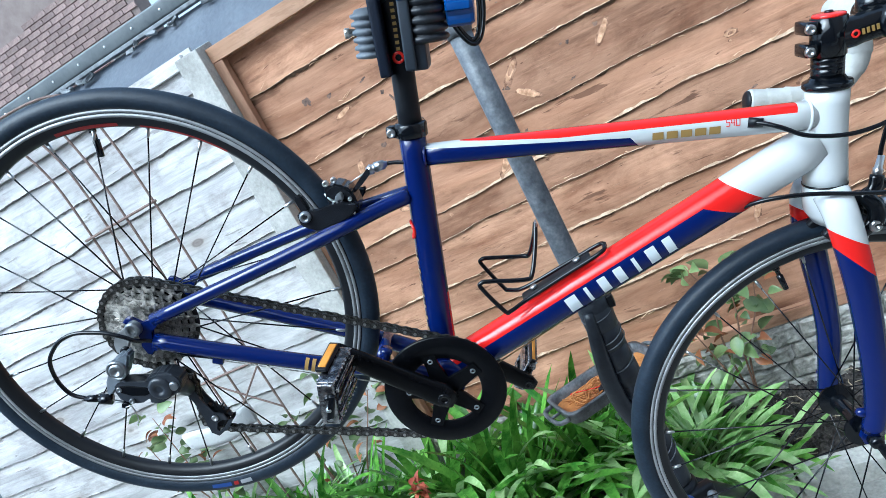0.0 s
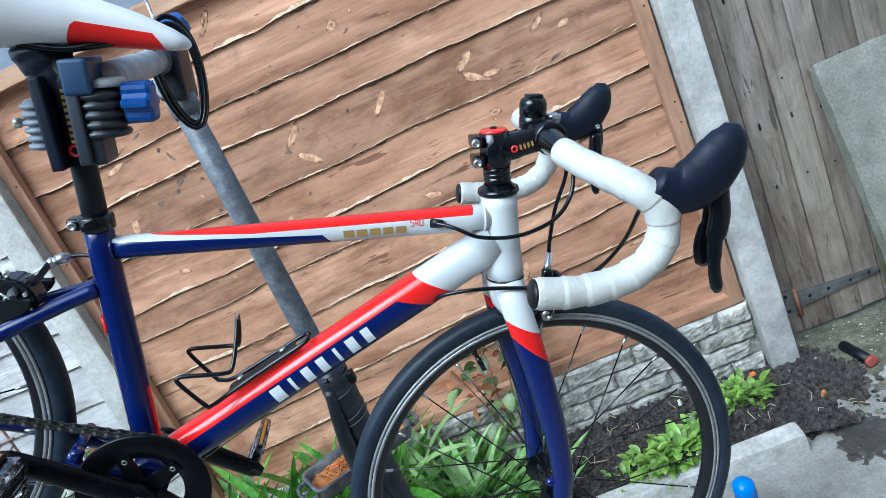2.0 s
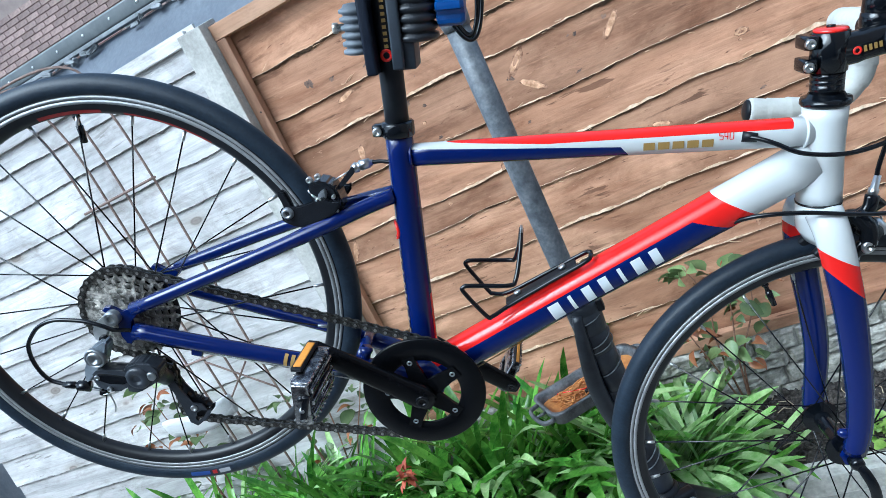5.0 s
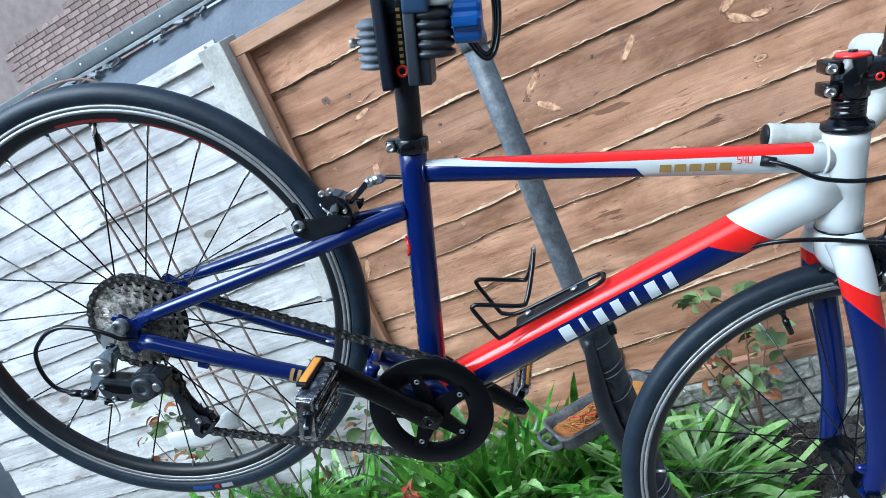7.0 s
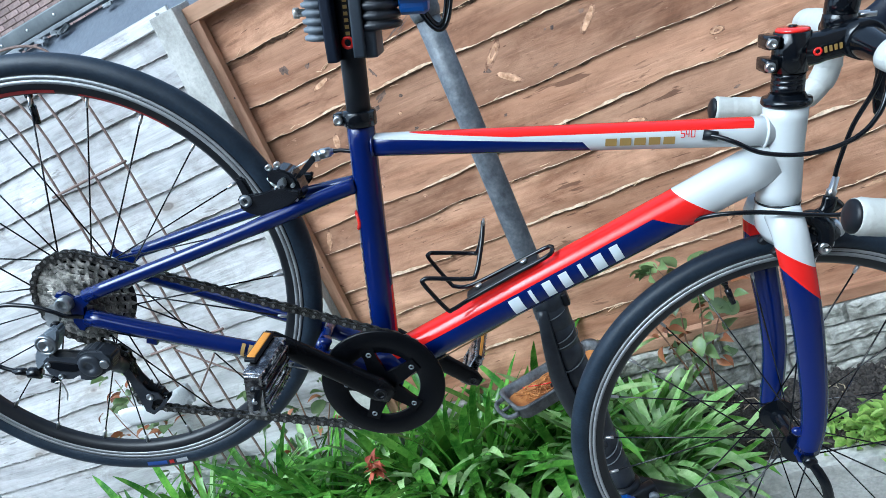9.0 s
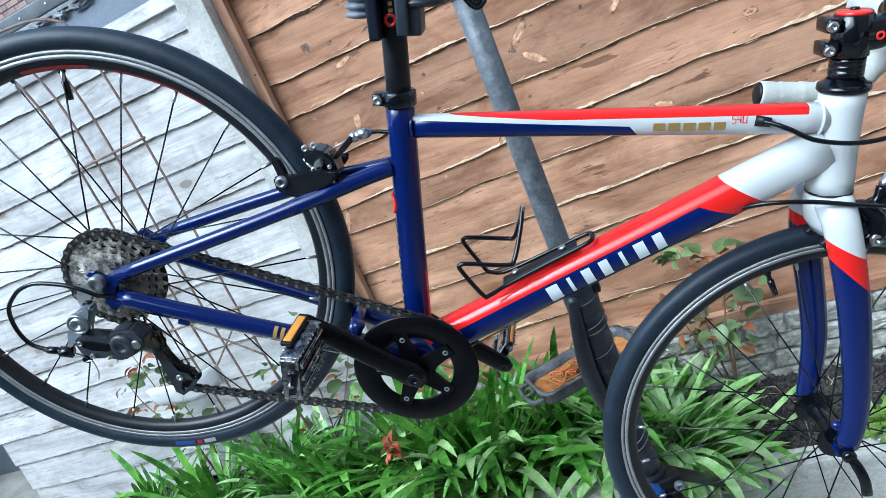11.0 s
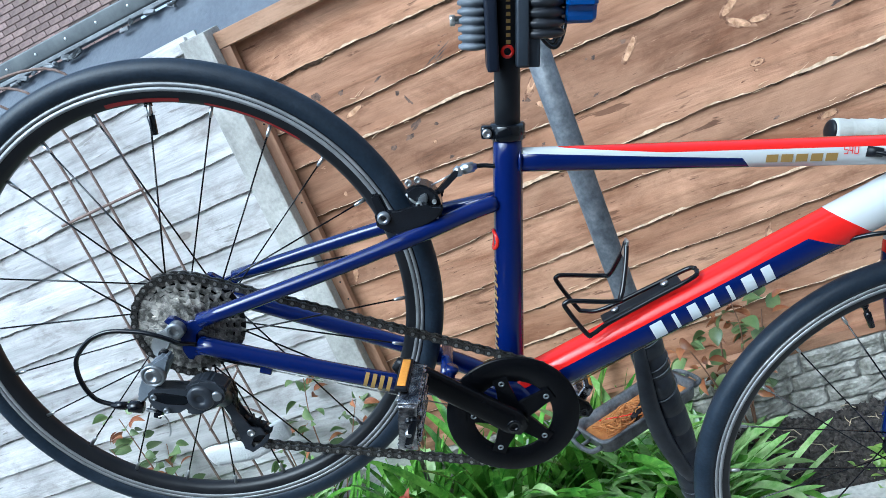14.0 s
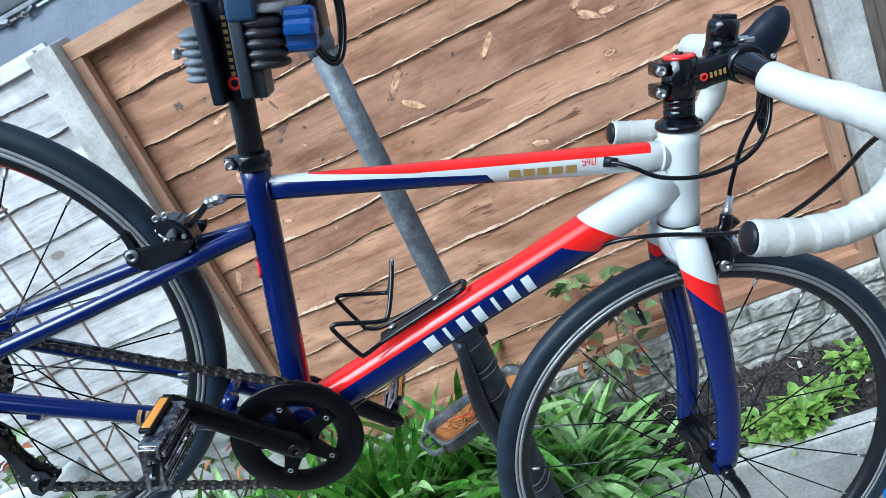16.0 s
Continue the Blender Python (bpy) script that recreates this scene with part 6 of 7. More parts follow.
lathe(bm, [(0.0155, -0.082), (0.0155, -0.0875), (0.0135, -0.090), (0.0065, -0.0905), (0.0060, -0.0890), (0.003, -0.0890)], Matrix.Translation((0.047, 0, -0.051)), 24)
part("knuckle_cap", bm, der_dark, knuckle)
bm = bmesh.new()
lathe(bm, [(0.0060, -0.086), (0.0060, -0.0880), (0.0045, -0.0890), (0.002, -0.0890)], Matrix.Translation((0.064, 0, -0.044)), 16)
part("limit_screw", bm, nut_grey, knuckle)
for (x, z), r, n in ((JOCKEY, 0.0190, 11), (TENSION, 0.0215, 13)):
    bm = bmesh.new()
    toothed(bm, r, n, 0.0055, -0.0258, -0.0312, Matrix.Translation((x, 0, z)), 0.004)
    part("pulley", bm, black_matt, der, smooth=False)
CAGE = [(0.0565, -0.0825), (0.0655, -0.0755), (0.0695, -0.087), (0.0785, -0.100), (0.096, -0.1165), (0.1085, -0.1165), (0.1165, -0.1245), (0.121, -0.122), (0.1205, -0.1295), (0.1155, -0.140), (0.1045, -0.154), (0.094, -0.151), (0.088, -0.139), (0.081, -0.1255), (0.069, -0.106), (0.0605, -0.0965)]
for y in (-0.0185, -0.0335):
    bm = bmesh.new()
    plate(bm, [p for p in CAGE[:7]] + [(0.108, -0.1265), (0.1015, -0.1325), (0.1005, -0.143)] + CAGE[11:], y, y - 0.002)
    plate(bm, [CAGE[6], CAGE[7], CAGE[8], CAGE[9], CAGE[10], CAGE[11], (0.1005, -0.143), (0.1045, -0.1465), (0.1105, -0.139), (0.1145, -0.130)], y, y - 0.002)
    part("cage_plate", bm, der_dark, der, "dark pulley cage plate with a cut-out", smooth=False)
bolt_part("pulley_bolt", (TENSION[0], -0.0355, TENSION[1]), 0.0048, 0.002, silver, der)
bm = bmesh.new()
sweep(bm, [(0.058, -0.070, -0.050), (0.060, -0.036, -0.083)], 0.0105, 16)
part("cage_pivot", bm, der_dark, der)
line("gear_cable", [(0.112, -0.052, -0.016), (0.06, -0.058, -0.014), (0.030, -0.066, 0.002), (0.0155, -0.082, 0.0097), (0.004, -0.085, 0.014), (-0.0157, -0.086, 0.0162), (-0.035, -0.086, 0.014), (-0.057, -0.086, 0.0085), (-0.073, -0.086, -0.002), (-0.0835, -0.086, -0.0155), (-0.0915, -0.086, -0.038), (-0.0845, -0.086, -0.064), (-0.068, -0.086, -0.082), (-0.0456, -0.086, -0.0848)], 0.0026, black, der, "black looping gear cable housing")
bm = bmesh.new()
sweep(bm, [(-0.050, -0.086, -0.0852), (-0.046, -0.086, -0.0848), (-0.0458, -0.086, -0.0848), (-0.034, -0.086, -0.0825), (-0.0338, -0.086, -0.0825), (-0.030, -0.086, -0.082), (-0.0298, -0.086, -0.082), (-0.0150, -0.085, -0.0805)], [0.0032, 0.0032, 0.0046, 0.0046, 0.0036, 0.0036, 0.0068, 0.0068], 12)
part("barrel_adjuster", bm, black, der)
line("cable_tail", [(0.003, -0.088, -0.087), (0.010, -0.088, -0.084), (0.0150, -0.088, -0.0915), (0.0185, -0.088, -0.101), (0.0180, -0.088, -0.110)], 0.0008, silver, der, segs=6)
bm = bmesh.new()
box(bm, (0.014, 0.008, 0.012), Matrix.Translation((0.107, -0.052, -0.018)), 0.002)
part("cable_stop", bm, blue, bike)
rod("bare_cable", (0.105, -0.053, -0.019), (0.375, -0.012, -0.040), 0.0008, steel, bike, segs=6)

# spoke reflector
bm = bmesh.new()
r0 = Vector((0.0385, 0.010, -0.2235))
r1 = Vector((0.1345, 0.010, -0.1500))
sweep(bm, smooth_line([r0, r0.lerp(r1, 0.1), r0.lerp(r1, 0.5) + Vector((0.006, 0, -0.008)), r0.lerp(r1, 0.9), r1], 4), [(0.003, 0.009)] + [(0.004, 0.0160)] * 15 + [(0.003, 0.010)], 14, up=(0, 1, 0), power=4)
part("spoke_reflector", bm, material("clear_reflector", (0.74, 0.75, 0.74), 0.3, bump=0.4, bump_scale=300), rear_wheel, "white plastic spoke reflector")


# brakes
def caliper(name, m, label):
    """A dual-pivot brake: two arms, pads, bolts and a cable anchor; own axes: x away from the frame, z away from the hub."""
    root = new(name)
    root.parent = bike
    root.matrix_basis = m
    tagged(root, label)
    for s in (-1, 1):
        bm = bmesh.new()
        sweep(bm, smooth_line([(0.014, 0.004 * s, 0.030), (0.014, 0.020 * s, 0.028), (0.012, 0.030 * s, 0.012), (0.010, 0.027 * s, -0.012), (0.010, 0.022 * s, -0.026)], 5), [(0.006, 0.010)] * 8 + [(0.005, 0.008)] * 13, 14, power=2.6)
        part("caliper_arm", bm, black, root, "black brake arm")
        bm = bmesh.new()
        box(bm, (0.046, 0.009, 0.013), Matrix.Translation((0.004, 0.0165 * s, -0.028)), 0.003)
        part("brake_pad", bm, black_matt, root)
        bm = bmesh.new()
        lathe(bm, [(0.0058, 0), (0.0058, -0.006), (0.0045, -0.008), (0.0025, -0.008), (0.0025, -0.005)], Matrix.Translation((0.010, 0.0245 * s, -0.027)) @ Matrix.Rotation(0 if s < 0 else math.pi, 4, "Z"), 14)
        part("pad_bolt", bm, silver, root)
    bm = bmesh.new()
    sweep(bm, [(-0.012, 0, 0.020), (0.012, 0, 0.020), (0.013, 0, 0.020), (0.026, 0, 0.020)], [0.005, 0.005, 0.010, 0.008], 14)
    part("pivot", bm, black, root)
    bm = bmesh.new()
    sweep(bm, [(0.010, -0.016, 0.030), (0.024, -0.017, 0.030), (0.0245, -0.017, 0.030), (0.028, -0.017, 0.030)], [0.0085, 0.0085, 0.0060, 0.0055], 14)
    part("pivot_cap", bm, silver, root)
    bm = bmesh.new()
    sweep(bm, smooth_line([(0.012, 0.016, 0.026), (0.014, 0.010, 0.042), (0.012, 0.002, 0.056)], 4), [(0.005, 0.008)] * 9, 12)
    part("cable_arm", bm, black, root)
    bm = bmesh.new()
    lathe(bm, [(0.0065, 0), (0.0065, -0.006), (0.0050, -0.008), (0.0028, -0.008), (0.0028, -0.005)], Matrix.Translation((0.013, -0.029, 0.012)), 14)
    part("arm_bolt", bm, silver, root)
    line("return_spring", [(0.018, -0.018, 0.036), (0.022, 0.0, 0.042), (0.018, 0.018, 0.034)], 0.0014, silver, root, segs=6)
    return root


rear_brake = new("rear_brake")
rear_brake.parent = bike
tagged(rear_brake, "black rear caliper brake with silver bolts")
brake_black = material("brake_black", (0.006, 0.007, 0.010), 0.22, color2=(0.012, 0.014, 0.018), scale=60, spec=0.6)
for s in (-1, 1):
    arm_b = shaped("brake_arm", [(0.1895, 0.188), (0.207, 0.196), (0.2185, 0.197), (0.230, 0.205), (0.234, 0.2115), (0.2405, 0.2145), (0.2465, 0.208), (0.2535, 0.2095), (0.2575, 0.217), (0.2605, 0.210), (0.256, 0.199), (0.2445, 0.187), (0.228, 0.177), (0.217, 0.170), (0.2075, 0.1747), (0.1965, 0.1725)], 0.026 * s, 0.035 * s, 0.0022, brake_black, rear_brake, "black rear brake arm")
    shaped("pad_holder", [(0.181, 0.2015), (0.1835, 0.2065), (0.1895, 0.2075), (0.200, 0.194), (0.210, 0.174), (0.205, 0.168), (0.192, 0.186)], 0.0135 * s, 0.0215 * s, 0.0022, black_matt, rear_brake, "black brake pad in its holder")
    bm = bmesh.new()
    lathe(bm, [(0.0074, 0.0), (0.0074, -0.002), (0.0060, -0.0030), (0.0058, -0.0045), (0.0036, -0.0045), (0.0033, -0.0005)], Matrix.Translation((0.2005, 0.0345 * s, 0.1868)) @ Matrix.Rotation(0 if s < 0 else math.pi, 4, "Z"), 16)
    part("pad_bolt", bm, nut_grey, arm_b)
shaped("pivot_block", [(0.215, 0.217), (0.225, 0.228), (0.240, 0.2287), (0.2495, 0.224), (0.257, 0.214), (0.262, 0.203), (0.2575, 0.190), (0.244, 0.183), (0.230, 0.197), (0.222, 0.208)], 0.008, -0.0235, 0.0030, brake_black, rear_brake)
shaped("arm_link", [(0.232, 0.2165), (0.2385, 0.2225), (0.2425, 0.2150), (0.2380, 0.2045), (0.2315, 0.2065)], -0.0225, -0.0290, 0.0014, nut_grey, rear_brake, "bare alloy link")
for (x, z), r, y in [((0.2173, 0.2262), 0.0038, -0.016), ((0.226, 0.2315), 0.0036, -0.014), ((0.234, 0.2091), 0.0036, -0.029), ((0.2493, 0.2147), 0.0024, -0.0235), ((0.2545, 0.196), 0.0042, -0.0235)]:
    bolt_part("brake_bolt", (x, y, z), r, 0.005, silver, rear_brake)
line("return_spring", [(0.218, -0.020, 0.214), (0.227, -0.024, 0.209), (0.238, -0.0245, 0.2075)], 0.0015, silver, rear_brake, segs=6)
shaped("noodle_arm", [(0.2435, 0.2225), (0.250, 0.222), (0.2567, 0.238), (0.263, 0.250), (0.268, 0.2518), (0.268, 0.245), (0.2605, 0.231), (0.2527, 0.219)], -0.004, -0.012, 0.0018, brake_black, rear_brake, "black brake cable arm")
rod("release_wire", (0.2405, -0.008, 0.2245), (0.2635, -0.008, 0.2465), 0.0010, silver, rear_brake, segs=6)
bm = bmesh.new()
sweep(bm, [(0.2640, -0.006, 0.2455), (0.2685, -0.006, 0.2495), (0.2687, -0.006, 0.2497), (0.2715, -0.005, 0.2515), (0.2717, -0.005, 0.2517), (0.2825, -0.004, 0.2570), (0.2827, -0.004, 0.2571), (0.2855, -0.004, 0.2583)], [0.0050, 0.0066, 0.0050, 0.0050, 0.0062, 0.0056, 0.0038, 0.0034], 14)
part("cable_ferrule", bm, silver, rear_brake)
line("rear_brake_cable", [(0.284, -0.004, 0.2578), (0.294, -0.004, 0.2612), (0.308, -0.006, 0.2640)], 0.0025, black, bike)
bm = bmesh.new()
sweep(bm, smooth_line([(0.8255, -0.012, 0.3164), (0.8415, -0.024, 0.3044), (0.8455, -0.028, 0.2864)], 4), [(0.006, 0.009)] * 9, 12, power=2.6)
part("brake_arm", bm, black, bike, "black front brake arm")
bm = bmesh.new()
lathe(bm, [(0.0075, -0.026), (0.0075, -0.032), (0.0055, -0.034), (0.003, -0.034), (0.003, -0.031)], Matrix.Translation((0.8455, 0, 0.2864)), 16)
part("pad_bolt", bm, silver, bike)
rod("cable_tail", (0.8425, -0.024, 0.2913), (0.8465, -0.026, 0.2573), 0.0013, silver, bike, segs=6)
caliper("front_brake", STEER @ Matrix.Translation((0.828, 0, 0.285)) @ Matrix.Rotation(radians(24), 4, "Y"), "black front caliper brake with silver bolts")
bm = bmesh.new()
sweep(bm, smooth_line([(0.833, -0.006, 0.300), (0.842, -0.006, 0.322), (0.841, -0.003, 0.338)], 4), [(0.006, 0.008)] * 9, 12)
part("brake_cable_arm", bm, black, bike)
bm = bmesh.new()
sweep(bm, [(0.841, -0.002, 0.336), (0.840, -0.002, 0.345), (0.8398, -0.002, 0.3455), (0.838, -0.001, 0.360)], [0.0055, 0.0055, 0.0042, 0.0036], 12)
part("cable_ferrule", bm, silver, bike)
line("front_brake_cable", [(0.838, -0.001, 0.355), (0.834, 0.0, 0.375), (0.827, -0.005, 0.418), (0.822, -0.020, 0.463), (0.812, -0.024, 0.492)], 0.0026, black, bike, "black brake cable housing")
line("rear_brake_housing", [(0.680, -0.016, 0.3745), (0.692, -0.024, 0.3765), (0.706, -0.031, 0.3762), (0.733, -0.040, 0.374), (0.775, -0.045, 0.385), (0.812, -0.045, 0.411), (0.829, -0.035, 0.442), (0.826, -0.025, 0.475), (0.815, -0.026, 0.493)], 0.0026, black, bike, "black brake cable housing")
bm = bmesh.new()
sweep(bm, [(0.676, -0.0140, 0.3735), (0.690, -0.0190, 0.3765)], [(0.004, 0.006), (0.004, 0.005)], 12)
part("cable_port", bm, black_matt, bike)
line("shift_housing", [(0.697, -0.012, 0.274), (0.717, -0.030, 0.295), (0.757, -0.040, 0.312), (0.81, -0.040, 0.322), (0.845, -0.034, 0.329), (0.878, -0.030, 0.342), (0.890, -0.05, 0.372), (0.884, -0.09, 0.415), (0.862, -0.14, 0.458), (0.852, -0.165, 0.474)], 0.0026, black, bike, "black gear cable housing")
bm = bmesh.new()
box(bm, (0.016, 0.020, 0.012), Matrix.Translation((0.696, -0.004, 0.272)) @ Matrix.Rotation(radians(-46), 4, "Y"), 0.003)
part("cable_stop", bm, blue, bike)
rod("bare_cable", (0.690, -0.008, 0.266), (0.42, -0.010, -0.030), 0.0009, gold, bike, segs=6)

# bottle cage
cage = new("bottle_cage")
cage.parent = bike
tagged(cage, "black wire bottle cage")
for s in (-1, 1):
    line("cage_wire", [(0.561, 0.002 * s, 0.2005), (0.5555, 0.012 * s, 0.1935), (0.520, 0.014 * s, 0.158), (0.480, 0.018 * s, 0.118), (0.462, 0.030 * s, 0.105), (0.454, 0.034 * s, 0.106), (0.421, 0.036 * s, 0.132), (0.419, 0.036 * s, 0.139), (0.428, 0.036 * s, 0.143), (0.470, 0.036 * s, 0.153), (0.4775, 0.030 * s, 0.160), (0.4760, 0.014 * s, 0.190), (0.4725, 0.002 * s, 0.2125)], 0.0028, black, cage, steps=7)
bm = bmesh.new()
box(bm, (0.10, 0.016, 0.003), Matrix.Translation((0.512, 0, 0.1485)) @ Matrix.Rotation(radians(-46), 4, "Y"), 0.001)
part("cage_strip", bm, black_matt, cage)
for d in (-0.032, 0.032):
    bm = bmesh.new()
    c = Vector((0.5105, 0, 0.151)) + dd * d
    sweep(bm, [c, c + dn * 0.003], 0.0045, 12)
    part("cage_bolt", bm, silver, cage)
bm = bmesh.new()
box(bm, (0.003, 0.012, 0.020), Matrix.Translation((0.4735, 0, 0.206)) @ Matrix.Rotation(radians(-8), 4, "Y"), 0.001)
part("cage_tab", bm, silver, cage)

# ---- repair stand ----
stand = thing("repair_stand", "grey tubular bicycle repair stand with blue knobs", "repair stand")
PX, PY = -0.055, 1.150


def at_bike(x, y, z):
    return BIKE @ Vector((x, y, z))


blue_plastic = material("blue_plastic", (0.006, 0.055, 0.24), 0.4, bump=0.1, bump_scale=200)
blue_dark = material("blue_black_plastic", (0.014, 0.020, 0.030), 0.48, color2=(0.024, 0.033, 0.048), scale=25, spec=0.5)
cap_blue = material("dark_blue_plastic", (0.012, 0.038, 0.095), 0.48, color2=(0.017, 0.050, 0.115), scale=25)
spring_grey = material("spring_cover_grey", (0.10, 0.12, 0.145), 0.5, color2=(0.17, 0.19, 0.22), scale=30)
bm = bmesh.new()
sweep(bm, straight((PX, PY, 0.50), (PX, PY, 1.17), 4), 0.0188, 24)
part("pole", bm, pole_grey, stand, "scuffed grey upright tube")
# taped sleeve, with the edge of each turn standing proud
rr = [(0.262, 0.020), (0.266, 0.0245)]
z, k = 0.27, 0
while z < 0.655:
    r = 0.0248 + 0.0030 * min(1, max(0, (z - 0.40) / 0.2))
    rr += [(z, r), (z + 0.035, r + 0.0009), (z + 0.036, r)]
    z += 0.037
rr += [(0.660, 0.0285), (0.668, 0.0290), (0.672, 0.022)]
bm = bmesh.new()
sweep(bm, [(PX + 0.002 + 0.0016 * math.sin(z * 31), PY, z) for z, r in rr], [r for z, r in rr], 28)
for v in bm.verts:
    v.co += noise.noise_vector(v.co * 30) * 0.0018
part("sleeve", bm, tape_grey, stand, "dark grey taped sleeve on the upright")
for z, lean in ((0.335, 0.5), (0.352, 0.6), (0.535, 0.4), (0.575, 0.2), (0.588, 0.3), (0.63, 0.2)):
    bm = bmesh.new()
    ringp = [Vector((PX + 0.002 + 0.0282 * math.cos(a) * (1.0 if z > 0.45 else 0.92), PY + 0.0282 * math.sin(a) * (1.0 if z > 0.45 else 0.92), z + 0.028 * lean * math.sin(a + 0.6))) for a in [2 * math.pi * k / 28 for k in range(28)]]
    sweep(bm, ringp, 0.0010, 6, closed=True)
    part("wire_tie", bm, pole_grey, stand)
bm = bmesh.new()
box(bm, (0.012, 0.016, 0.022), Matrix.Translation((PX + 0.033, PY - 0.004, 0.645)), 0.003)
part("collar_tab", bm, black_matt, stand)
# folded strap bulging beside the sleeve
bm = bmesh.new()
sp = smooth_line([(PX - 0.006, PY - 0.026, 0.645), (PX - 0.015, PY - 0.030, 0.585), (PX - 0.023, PY - 0.030, 0.515), (PX - 0.020, PY - 0.028, 0.450), (PX - 0.008, PY - 0.024, 0.395), (PX + 0.002, PY - 0.020, 0.360)], 5)
sweep(bm, sp, [(0.007 + 0.004 * math.sin(math.pi * i / (len(sp) - 1)), 0.008 + 0.007 * math.sin(math.pi * i / (len(sp) - 1))) for i in range(len(sp))], 14, power=2.4)
part("strap", bm, tape_grey, stand, "dark folded strap beside the sleeve")
bm = bmesh.new()
rr = [(0.215, 0.030), (0.222, 0.034), (0.256, 0.034), (0.264, 0.029)]
sweep(bm, [(PX, PY, z) for z, r in rr], [r for z, r in rr], 24)
hubc = part("leg_collar", bm, black_matt, stand, "black collar carrying the legs")
bm = bmesh.new()
box(bm, (0.05, 0.022, 0.030), Matrix.Translation((PX + 0.034, PY - 0.018, 0.240)) @ Matrix.Rotation(radians(25), 4, "Z"), 0.006)
part("collar_lug", bm, black_matt, hubc)
bm = bmesh.new()
lathe(bm, [(0.009, 0), (0.009, -0.008), (0.006, -0.010), (0.003, -0.010), (0.003, -0.006)], Matrix.Translation((PX + 0.052, PY - 0.026, 0.240)), 14)
part("collar_bolt", bm, pole_grey, hubc)
for ang in (-38, 78, 200):
    a = radians(ang)
    d = Vector((math.cos(a), math.sin(a), 0))
    b0 = Vector((PX, PY, 0.235)) + d * 0.03
    b1 = Vector((PX, PY, PAVE + 0.012)) + d * 0.46
    bm = bmesh.new()
    sweep(bm, straight(b0, b1, 3), 0.0135, 16)
    leg = part("leg", bm, black_matt, stand, "black tubular leg")
    bm = bmesh.new()
    sweep(bm, [b1 - (b1 - b0).normalized() * 0.035, b1, b1 + (b1 - b0).normalized() * 0.010], [0.020, 0.021, 0.012], 14)
    part("rubber_foot", bm, rubber, leg)
bm = bmesh.new()
sweep(bm, straight((PX, PY, 0.0), (PX, PY, 0.23), 2), 0.019, 18)
part("lower_tube", bm, black_matt, stand)
bm = bmesh.new()
kp = Vector((PX + 0.004, PY - 0.040, 0.246))
lathe(bm, [(0.008, 0.03), (0.010, 0.0), (0.022, -0.002), (0.024, -0.012), (0.022, -0.024), (0.010, -0.028)], Matrix.Translation(kp), 10)
part("lower_knob", bm, blue_plastic, stand, "blue plastic knob", smooth=False)

# clamp head
HEAD = Matrix.Translation((-0.042, PY, 1.203)) @ Matrix.Rotation(radians(16), 4, "Y")
bm = bmesh.new()
box(bm, (0.040, 0.056, 0.088), HEAD, 0.008)
head_ = part("head", bm, tape_grey, stand, "dark plastic clamp head")
bm = bmesh.new()
sweep(bm, [(PX, PY, 1.135), (PX, PY, 1.145), (PX + 0.002, PY, 1.166)], [0.0205, 0.023, 0.023], 22)
part("head_collar", bm, pole_grey, head_)
bm = bmesh.new()
box(bm, (0.010, 0.060, 0.030), HEAD @ Matrix.Translation((-0.017, -0.001, -0.024)), 0.003)
part("head_plate", bm, grip_grey, head_)
a0, a1 = Vector((-0.050, PY, 1.222)), at_bike(0.300, 0.012, 0.458)
bm = bmesh.new()
sweep(bm, straight(a0, a1, 4), 0.0175, 22)
arm_ = part("arm", bm, grip_grey, stand, "light grey clamp arm tube")
w = (a1 - a0).normalized()
bm = bmesh.new()
mid = a0 + w * 0.034
sweep(bm, [mid - w * 0.008, mid - w * 0.007, mid + w * 0.007, mid + w * 0.008], [0.018, 0.0205, 0.0205, 0.018], 22)
part("arm_ring", bm, spring_grey, arm_)
bm = bmesh.new()
kp = Vector((-0.013, PY + 0.006, 1.242))
prof = [(0.008, 0.02), (0.012, 0.0), (0.022, -0.002), (0.024, -0.012), (0.022, -0.024), (0.012, -0.028)]
lathe(bm, prof, Matrix.Translation(kp) @ Matrix.Rotation(radians(-50), 4, "X"), 9)
part("head_knob", bm, blue_plastic, stand, "blue plastic knob", smooth=False)
rod("head_pin", (-0.036, PY, 1.235), (-0.029, PY, 1.306), 0.0025, steel, stand)
JAW = BIKE @ Matrix.Translation((0.285, 0, 0.418)) @ Matrix.Rotation(radians(-16), 4, "Y") @ Matrix.Translation((0, 0, -0.0135))


def jaw_part(name, bm, mat, label="", smooth=True):
    bm.transform(JAW)
    return part(name, bm, mat, stand, label, smooth)


bm = bmesh.new()
box(bm, (0.0125, 0.054, 0.074), Matrix.Translation((0.0040, -0.003, 0.0015)), 0.0025)
jaw_part("jaw", bm, blue_dark, "blue-black clamp jaw plate")
bm = bmesh.new()
box(bm, (0.0275, 0.056, 0.036), Matrix.Translation((0.0113, -0.0035, 0.0540)), 0.004)
jaw_part("jaw_top", bm, cap_blue, "dark blue jaw cap")
bm = bmesh.new()
box(bm, (0.0120, 0.054, 0.096), Matrix.Translation((-0.0265, -0.003, 0.0085)) @ Matrix.Rotation(radians(-2), 4, "Y"), 0.003)
jaw_part("jaw", bm, hood_black, "blue-black clamp jaw plate")
bm = bmesh.new()
box(bm, (0.022, 0.044, 0.030), Matrix.Translation((0.0110, -0.001, -0.022)), 0.003)
jaw_part("jaw_block", bm, blue_dark)
bm = bmesh.new()
prof = [(0.010, -0.025)]
